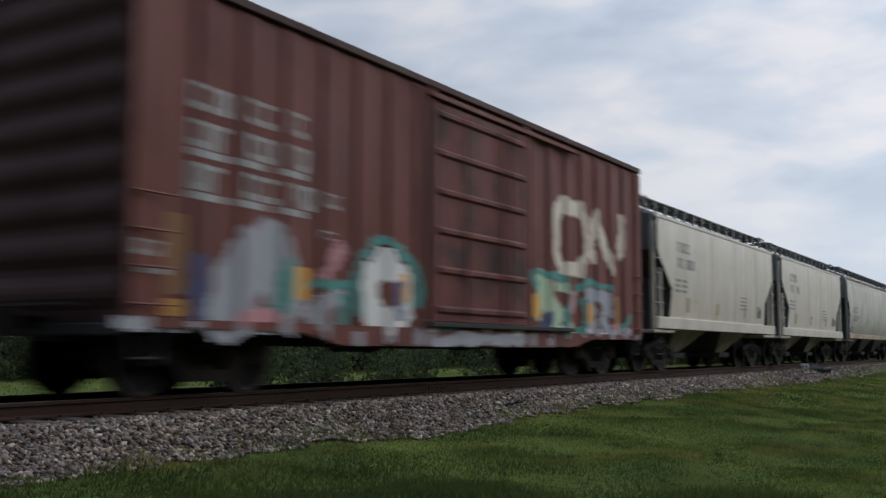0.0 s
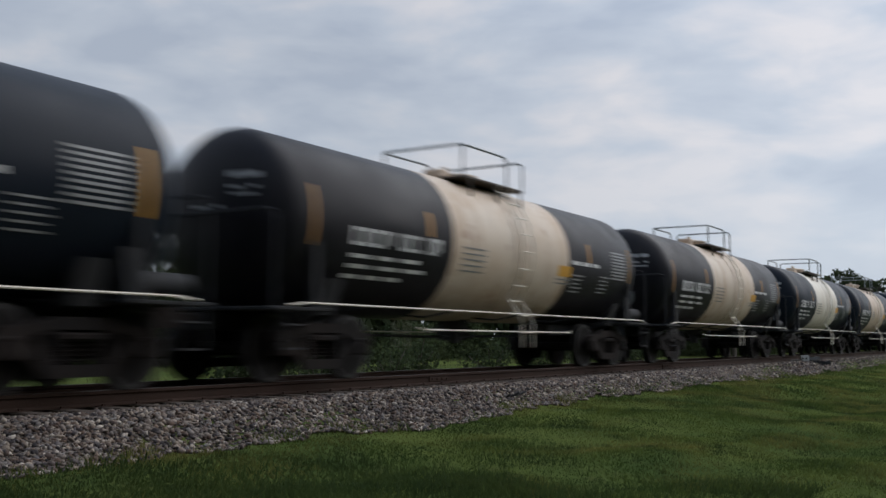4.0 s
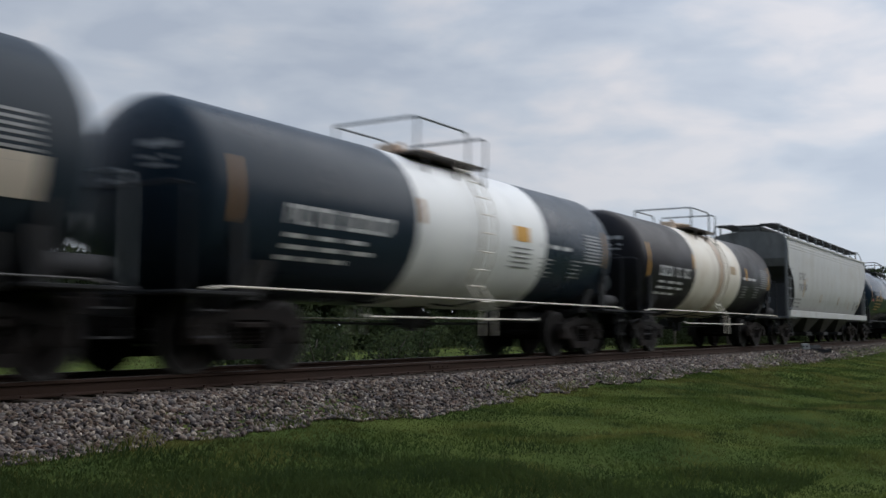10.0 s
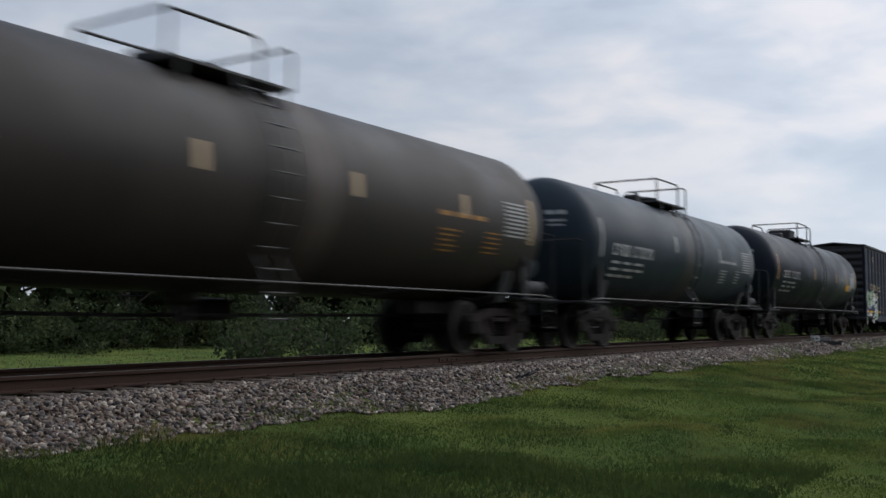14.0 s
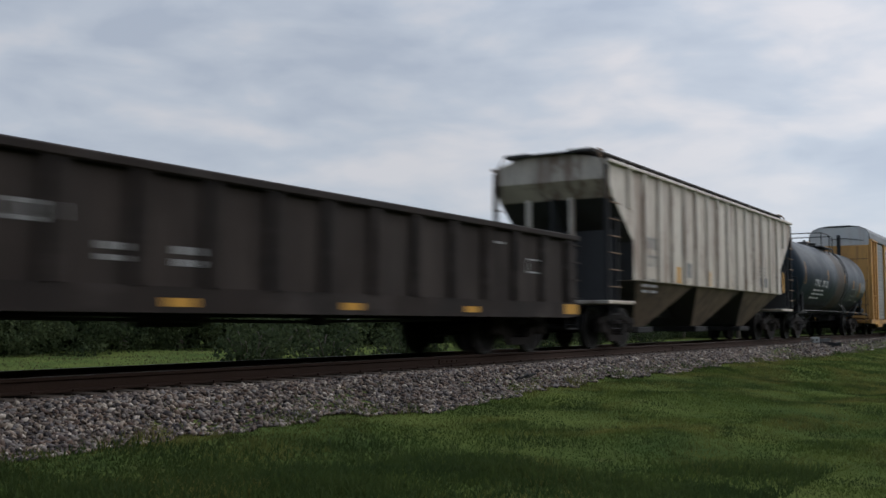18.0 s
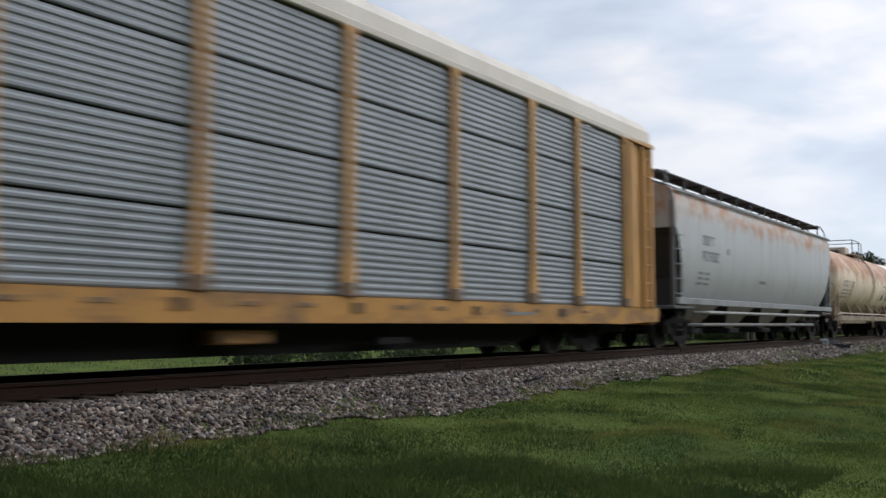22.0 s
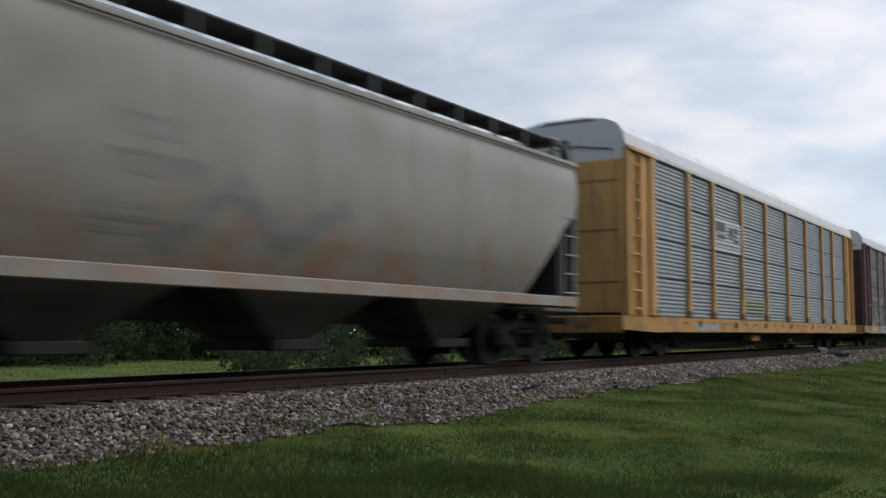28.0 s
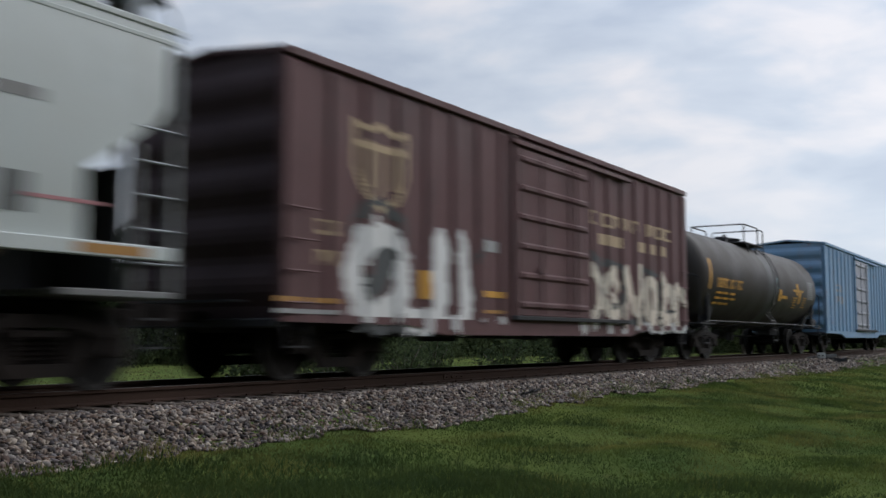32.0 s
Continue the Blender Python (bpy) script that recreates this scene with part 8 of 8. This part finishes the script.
car_at(504.3, 522.6, covered_hopper, 0.1, kind="round", mat="silver", trim="sillgrey", eave=4.08, z0=1.30, sill=(1.13, 1.30), zs=3.0, foot=0.9, cleanend=True, bays=4, baymat="baygrey", pipes=True, label="silver-grey covered hopper with rust along the roof edge and air pipes", seams=0, lx=-7.0, lz=2.72, brackets=12, brightwalk=False, marks=[(-4.8, 2.62, 2.80, 0.2, "greyink"), (-1.2, 1.9, 2.0, 0.8, "greyink")])
tank(524.6, 539.1, 1.46, 2.60, [(0, "rusttank"), (99, "rusttank")], "cream tank car on a frame, heavily rusted along its top", resmat="creamframe", endrail="creamband", frame="creamframe", gear="creamframe", ink="greyink", dome="creamband", railmat="creamband", hoopmat="galv", platmat="creamframe", laddermat="creamframe", manmat="rustband", railh=0.62,
     marks=bars(14.5, [(-0.485, 0), (-0.14, 0), (0.15, 0), (0.455, 0)], "tan") + [(3.6, -0.75, -0.5, 0.5, "ink"), (5.0, -0.75, -0.5, 0.4, "ink")])
tank(541.7, 555.8, 1.48, 2.62, [(-0.2, "palecream"), (0.7, "creamband"), (99, "palecream")], "off-white tank car on a cream frame with a yellow placard", resmat="creamband", endrail="palecream", frame="creamframe", gear="creamframe", ink="greyink", dome="palecream", railmat="palecream", hoopmat="galv", platmat="rustband", laddermat="creamframe", manmat="palecream", railh=0.62,
     lx=-6.0, marks=bars(14.1, [(-0.485, 0), (0.475, 0)], "tan") + [(3.2, -0.42, -0.12, 0.7, "yellow"), (4.06, -0.2, 0.15, 0.22, "tan"), (1.2, -0.25, 0.18, 0.2, "tan"), (5.46, -0.36, 0.04, 0.95, "ink"), (5.4, 0.12, 0.16, 1.0, "greyink"), (5.4, 0.24, 0.28, 1.0, "greyink"), (1.5, -0.80, -0.76, 0.9, "greyink"), (4.8, -1.0, -0.86, 0.45, "rustband"), (2.9, -0.62, -0.58, 1.0, "greyink")])
tank(558.1, 572.8, 1.46, 2.44, [(0, "darktank"), (99, "darktank")], "charcoal tank car with amber reflective bars", endrail="galv", marks=bars(14.7, END_BARS, "amber", 0.2) + [(q, -0.60, -0.17, 0.22, "yellow") for q in (-4.3, -1.1, 1.6, 4.3)] + [(3.3, -0.62, -0.30, 0.6, "amber"), (3.2, -0.24, -0.18, 0.8, "dimwhite"), (-3.6, -0.36, -0.24, 0.9, "dimwhite"), (1.8, -0.5, -0.35, 0.4, "dimwhite"), (5.2, -0.7, -0.45, 0.5, "dimwhite")], bands=[(0.25, 0.9, "darkband")], lx=-6.9)
car_at(575.0, 592.1, covered_hopper, 0.1, kind="rib", mat="ribcream", eave=4.27, z0=1.52, zs=3.45, bays=3, baymat="baygrey", label="pale grey-green ribbed covered hopper", ribs=20, walk=0.34, brightwalk=True, endmat="ribcream", lx=-6.1, lz=2.55, ink="greyink",
       marks=[(-0.36, 2.68, 3.42, 0.7, "greyink"), (-7.3, 1.54, 1.7, 0.8, "amber"), (-7.0, 1.8, 2.1, 0.3, "tan"), (-1.63, 1.56, 2.05, 0.25, "tan"), (1.2, 1.58, 2.03, 0.25, "tan"), (3.86, 1.6, 2.05, 0.22, "tan"), (4.9, 1.82, 2.05, 0.4, "dimwhite"), (4.98, 1.87, 1.98, 0.25, "ink")])
car_at(593.6, 610.3, covered_hopper, 0.1, kind="rib", mat="ribold", trim="oldcream", eave=4.12, z0=1.62, zs=3.3, bays=3, baymat="baydark", label="rust-stained cream ribbed covered hopper", ribs=20, walk=0.34, brightwalk=False, endmat="under", lx=-5.0, lz=2.75, ink="dimwhite",
       marks=[(-6.0, 2.02, 2.36, 0.55, "dimwhite"), (-5.3, 2.02, 2.34, 0.6, "dimwhite"), (-3.7, 1.95, 2.05, 0.3, "dimwhite"), (-6.7, 1.7, 2.3, 0.2, "amber")])
car_at(612.0, 627.4, covered_hopper, 0.1, kind="round", mat="taupe", trim="taupe", eave=4.05, z0=1.32, sill=(1.12, 1.32), zs=3.0, bays=3, baymat="baydark", label="taupe round-sided covered hopper with blurred graffiti", seams=0, lx=-4.0, lz=2.7, endmat="frame_grey", brightwalk=False,
       spray=[("greyink", [S([(-3.0, 1.6), (-2.0, 2.4), (-1.0, 1.7), (0.0, 2.3)], 0.14)], (-3.3, 0.4, 1.4, 2.6))])
car_at(629.7, 656.7, autorack, 0.1, post="rackyellow", panel="galv", end="rackyellow", roof="roofwhite", bays=9, tiers=4, kneed=True, label="galvanised autorack with yellow posts, white roof and a dark horse-mark sign",
       marks=ribbed(-6.8, 2.6, "signwhite") + [(-6.65, 3.52, 3.78, 0.9, "ink"), (-6.5, 3.32, 3.44, 0.75, "ink"), (-5.45, 3.34, 3.72, 0.13, "ink"), (-5.32, 3.50, 3.66, 0.14, "ink"), (-5.18, 3.34, 3.72, 0.13, "ink"), (-4.95, 3.56, 3.72, 0.45, "ink"), (-4.95, 3.42, 3.52, 0.30, "ink"), (-4.95, 3.28, 3.38, 0.45, "ink"), (-6.6, 3.14, 3.18, 2.0, "greyink"), *[(-3.96, 1.25 + 0.107 * k, 1.30 + 0.107 * k, 2.3, "lime") for k in range(4)], (-8.57, 0.46, 0.64, 0.95, "dimwhite"), (-7.5, 0.46, 0.64, 0.95, "dimwhite")])
car_at(658.9, 686.0, autorack, 0.1, post="brownpost", postw=0.05, panel="brownpanel", sillmat="sillworn", press=0.012, gap=0.055, ragged=0.30, end="rackbrown", roof="roofwhite", bays=9, tiers=4, label="dark brown autorack with a white roof, faded signs and graffiti",
       xs=[-11.6, -9.3, -7.4, -4.7, -1.75, 1.0, 3.9, 6.7, 8.7, 11.4],
       marks=[(-4.58, 2.95, 3.88, 2.78, "rackbrown"), (-4.5, 3.42, 3.62, 1.3, "dimwhite"), (-4.5, 3.24, 3.33, 2.05, "white"), (-4.5, 3.06, 3.15, 2.2, "white"), (-2.62, 3.38, 3.70, 0.16, "white"), (-2.46, 3.54, 3.74, 0.4, "white"), (-2.06, 3.30, 3.70, 0.16, "white"), (8.82, 2.95, 3.88, 2.5, "rackbrown"), (9.0, 3.32, 3.38, 1.3, "white"), (9.0, 3.20, 3.25, 1.3, "white"), *[(10.52 - w, 3.15 + 0.1 * k, 3.245 + 0.1 * k, 2 * w, "signwhite") for k, w in enumerate((0.24, 0.36, 0.41, 0.41, 0.36, 0.24))], (11.75, 1.5, 1.9, 0.06, "dimwhite"), (12.0, 1.55, 1.85, 0.06, "dimwhite"), (11.6, 1.95, 2.02, 0.75, "yellow"), (-12.6, 1.95, 2.02, 0.9, "yellow"), (11.55, 1.35, 1.48, 0.55, "white"),
              (-11.6, 0.52, 0.7, 1.3, "yellow"), (-9.0, 0.44, 0.76, 0.85, "dimwhite"), (-8.05, 0.44, 0.76, 1.5, "lilac"), (-6.46, 0.60, 0.72, 0.55, "yellow"), (-5.87, 0.44, 0.77, 1.4, "ink"), (-5.6, 0.50, 0.58, 0.4, "white"), (-3.6, 0.60, 0.70, 0.7, "yellow"), (-1.5, 0.46, 0.76, 2.4, "creamband"), (0.2, 0.60, 0.70, 0.5, "yellow"), (1.4, 0.46, 0.6, 2.4, "dimwhite"), (4.6, 0.60, 0.70, 0.7, "yellow"), (6.0, 0.44, 0.76, 1.2, "dimaqua"), (8.2, 0.56, 0.70, 1.0, "amber"), (10.2, 0.56, 0.72, 0.9, "amber")],
       spray=[("dimlilac", [S([(-9.9, 1.2), (-8.6, 1.5), (-8.0, 1.1)], 0.088), S([(-1.4, 1.7), (-1.3, 1.05)], 0.077), S([(-0.6, 1.7), (-0.5, 1.1), (0.3, 1.2), (0.5, 1.7)], 0.088), S([(1.2, 1.05), (1.3, 1.75), (2.2, 1.6), (2.1, 1.1)], 0.088), S([(2.8, 1.1), (3.3, 1.7)], 0.099), S([(9.2, 1.0), (9.6, 1.6), (10.4, 1.1)], 0.083)], (-10.2, 10.8, 0.85, 2.1)),
              ("dimaqua", [S([(6.9, 1.80), (7.85, 1.85)], 0.13), S([(6.85, 1.45), (7.8, 1.5)], 0.17), S([(6.9, 1.15), (7.75, 1.14)], 0.12), S([(-6.2, 1.6), (-5.4, 1.1), (-4.9, 1.7)], 0.110), S([(-4.6, 1.05), (-4.2, 1.85), (-3.5, 1.2)], 0.088), S([(5.3, 1.1), (5.6, 1.7), (6.2, 1.2)], 0.110), S([(6.8, 1.05), (7.1, 1.75), (7.8, 1.5), (7.9, 1.0)], 0.132)], (-6.6, 8.3, 0.85, 2.1)),
              ("dimlilac", [S([(8.95, 1.85), (9.4, 1.5), (9.5, 1.2)], 0.035), S([(10.3, 1.75), (10.9, 1.5)], 0.03), S([(10.4, 2.68), (11.2, 2.76)], 0.05), S([(7.5, 2.40), (8.35, 2.36)], 0.05), S([(7.1, 2.35), (7.35, 2.32)], 0.03), S([(11.2, 1.3), (11.3, 1.1)], 0.05)], (7.0, 11.5, 0.95, 2.9)),
              ("dimwhite", [S([(-7.7, 1.7), (-7.0, 1.85), (-6.6, 1.75)], 0.09), S([(-3.5, 1.5), (-3.0, 1.55), (-3.1, 1.05)], 0.06), S([(-9.8, 1.85), (-9.0, 1.9)], 0.07), S([(-11.0, 2.25), (-9.6, 2.35)], 0.03), S([(-9.2, 2.3), (-7.6, 2.28)], 0.03), S([(-7.2, 2.15), (-5.2, 2.1)], 0.03)], (-11.6, -2.6, 0.9, 2.6)),
              ("greyink", [S([(-6.2, 1.0), (-5.9, 1.5), (-5.0, 1.3)], 0.077), S([(-11.0, 1.0), (-10.2, 1.7), (-9.9, 1.1)], 0.088)], (-11.4, -4.6, 0.85, 2.0))])
car_at(687.1, 703.4, covered_hopper, 0.1, kind="flat", mat="greenish", trim="greenish", eave=4.12, z0=1.60, sill=(1.44, 1.60), zs=3.1, bays=3, baymat="baystain", barmat="tan", label="pale grey-green covered hopper with an orange-flecked sill", seams=0, lx=-6.1, lz=2.92, sillmarks=6, brackets=17, bracketw=0.11, ink="slateink", creases=(0.17,),
       marks=[(5.0, 3.22, 3.32, 0.6, "greyink"), (5.7, 2.95, 3.08, 0.6, "greyink"), (6.2, 1.98, 2.02, 0.9, "pink"), (-2.5, 2.3, 2.6, 0.35, "greyink"), (-6.2, 2.08, 2.26, 0.22, "faintink")])
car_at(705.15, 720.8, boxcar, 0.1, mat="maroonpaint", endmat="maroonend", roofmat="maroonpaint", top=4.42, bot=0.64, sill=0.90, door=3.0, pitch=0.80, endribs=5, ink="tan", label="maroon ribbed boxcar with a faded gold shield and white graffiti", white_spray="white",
       spray=[("white", [S(arc(-5.67, 1.50, 0.62, 0.56, 0, 360, 16), 0.24), S([(-4.9, 0.85), (-3.2, 0.82)], 0.17), S([(-4.0, 2.1), (-4.1, 1.0)], 0.25), S([(-3.4, 2.25), (-3.15, 0.85)], 0.15), S([(1.35, 0.8), (7.6, 0.8)], 0.09), S([(-2.6, 0.82), (-2.0, 0.82)], 0.06)], (-6.8, 7.7, 0.62, 2.6)),
              ("tan", [S([(-6.3, 3.7), (-5.95, 3.62), (-5.65, 3.74), (-5.35, 3.62), (-5.0, 3.7), (-5.02, 3.0), (-5.3, 2.62), (-5.65, 2.48), (-6.0, 2.62), (-6.28, 3.0), (-6.3, 3.7)], 0.05), S([(-6.0, 3.45), (-6.0, 2.8)], 0.04), S([(-5.65, 3.45), (-5.65, 2.65)], 0.04), S([(-5.3, 3.45), (-5.3, 2.8)], 0.04), S([(-6.2, 3.4), (-5.05, 3.4)], 0.05)], (-6.5, -4.8, 2.3, 3.9)),
              ("cream", [S([(1.5, 0.95), (1.6, 2.1)], 0.16), S(arc(1.75, 1.5, 0.5, 0.55, -80, 80, 8), 0.15), S(arc(2.95, 1.5, 0.36, 0.5, 30, 300, 10), 0.17), S([(3.0, 1.5), (3.4, 1.1)], 0.12), S([(3.65, 0.95), (3.75, 2.15)], 0.15), S([(3.8, 2.0), (4.45, 1.05)], 0.15), S([(4.5, 0.95), (4.6, 2.1)], 0.15),
                         S(arc(5.3, 1.5, 0.34, 0.52, 100, 430, 12), 0.15), S([(5.9, 0.95), (6.3, 1.6), (6.1, 2.05)], 0.17), S(arc(6.5, 1.4, 0.3, 0.42, 0, 340, 10), 0.14), S([(7.1, 0.9), (7.2, 1.9), (7.6, 1.5)], 0.13)], (1.25, 7.75, 0.7, 2.5)),
              ("ink", [S(arc(-5.67, 1.9, 0.75, 0.62, 20, 160, 10), 0.07), S([(-5.85, 1.3), (-5.5, 1.75)], 0.22), S([(-6.2, 0.72), (-5.0, 0.74)], 0.09), S([(1.35, 2.25), (2.3, 2.3), (2.5, 1.5), (2.3, 0.8)], 0.06), S([(2.45, 2.2), (3.5, 2.2)], 0.05), S([(3.5, 0.85), (3.55, 2.2)], 0.05), S([(4.05, 1.0), (4.3, 0.85)], 0.07), S([(4.8, 0.85), (4.82, 2.2), (5.8, 2.15)], 0.06), S([(5.86, 0.85), (5.9, 1.9)], 0.06), S([(6.9, 0.9), (6.95, 2.1)], 0.06), S([(3.0, 1.2), (3.3, 1.25)], 0.07), S([(6.4, 1.22), (6.75, 1.25)], 0.07), S([(-2.9, 1.9), (-2.5, 2.3)], 0.04)], (-6.8, 7.4, 0.6, 2.7))],
       rows=[(-7.15, 2.0, 2.2, 0.6, 2), (-7.15, 1.58, 1.78, 0.6, 2), (1.75, 3.02, 3.30, 0.35, 1), (2.4, 3.02, 3.30, 2.2, 4), (5.0, 3.02, 3.30, 1.8, 3), (2.2, 2.62, 2.85, 4.4, 6), (-1.6, 2.3, 2.55, 0.5, 2)],
       marks=[(-7.96, 1.06, 1.13, 0.6, "amber"), (-7.2, 1.06, 1.13, 0.55, "amber"), (-7.96, 0.91, 0.97, 1.3, "dimwhite"), (-4.62, 1.2, 1.65, 0.24, "yellow"), (-2.64, 1.3, 1.41, 0.62, "yellow"), (-2.64, 1.02, 1.08, 0.6, "amber"), (-0.85, 1.6, 1.85, 0.3, "dimwhite"), (0.3, 1.65, 1.85, 0.7, "dimwhite"), (-0.3, 2.0, 2.15, 0.4, "dimwhite"), (-2.7, 2.1, 2.3, 0.5, "dimwhite")])
tank(722.8, 736.2, 1.44, 2.40, [(-0.2, "oldtank"), (0.8, "darkband"), (99, "oldtank")], "brown-black tank car with yellow lettering", ink="yellow", marks=bars(13.4, [(-0.485, -0.3), (0.27, -0.1), (0.3, -0.4)], "yellow", 0.2) + [(1.2, -0.5, -0.1, 0.3, "yellow"), (1.6, -0.4, -0.3, 0.7, "yellow"), (0.9, -0.2, 0.3, 0.18, "aqua")], manmat="under")
car_at(737.7, 753.4, boxcar, 0.1, mat="boxblue", endmat="boxblue", roofmat="boxblue", top=4.5, bot=0.64, sill=0.92, door=3.0, pitch=0.80, endribs=6, ink="dimwhite", doormat="lilac", label="faded light blue ribbed boxcar", rows=[(-6.0, 2.6, 2.9, 2.0, 5), (-6.0, 2.1, 2.4, 2.0, 5)])

CARS = []
for i, (front, back, build, off, sp) in enumerate(TRAIN):
    length, ext = back - front, []
    for j, edge in ((i - 1, front), (i + 1, back)):
        if 0 <= j < len(TRAIN):
            other = TRAIN[j][1] if j < i else TRAIN[j][0]
            free = abs(other - edge) - off - TRAIN[j][3]
            ext.append(off + free / 2)
        else:
            ext.append(off + 0.5)
    sp.update(L=length, half=length / 2 + sum(ext) / 2, id=i)
    CARS.append((build(sp), (front + back) / 2))

# ---- how the train moves ----
KNOTS = [(0.0, 0.0), (6.0, 130.375), (13.0, 283.14), (19.0, 415.40), (25.0, 544.34), (32.0, 695.57)]


def run(t):
    """How far the train has gone by t seconds."""
    return float(np.interp(t, [k[0] for k in KNOTS], [k[1] for k in KNOTS]))


def motions():
    for car, s in CARS:
        walk(car, [(t, pose(s - d, 0, 0)) for t, d in KNOTS])
    place = {car: s for car, s in CARS}
    for w, car, dx in SPINNING:
        ts = [k / FPS for k in range(32 * FPS + 1) if -8.0 < place[car] - run(k / FPS) < 62.0]
        ts = [0.0] + [t for t in ts if t > 0] if ts and ts[0] == 0.0 else [0.0] + ts
        if ts[-1] < 32.0:
            ts.append(32.0)
        base = run(ts[1] if len(ts) > 1 else 0.0)
        last = run(ts[-2]) if ts[-1] == 32.0 and len(ts) > 2 and ts[-2] < 32.0 - 1.5 / FPS else run(ts[-1])
        rows = []
        for t in ts:
            d = min(max(run(t), base), last) - base
            rows.append((t, pose(dx, 0, WR, 0, -math.degrees(d / WR), 0)))
        walk(w, rows)


motions()
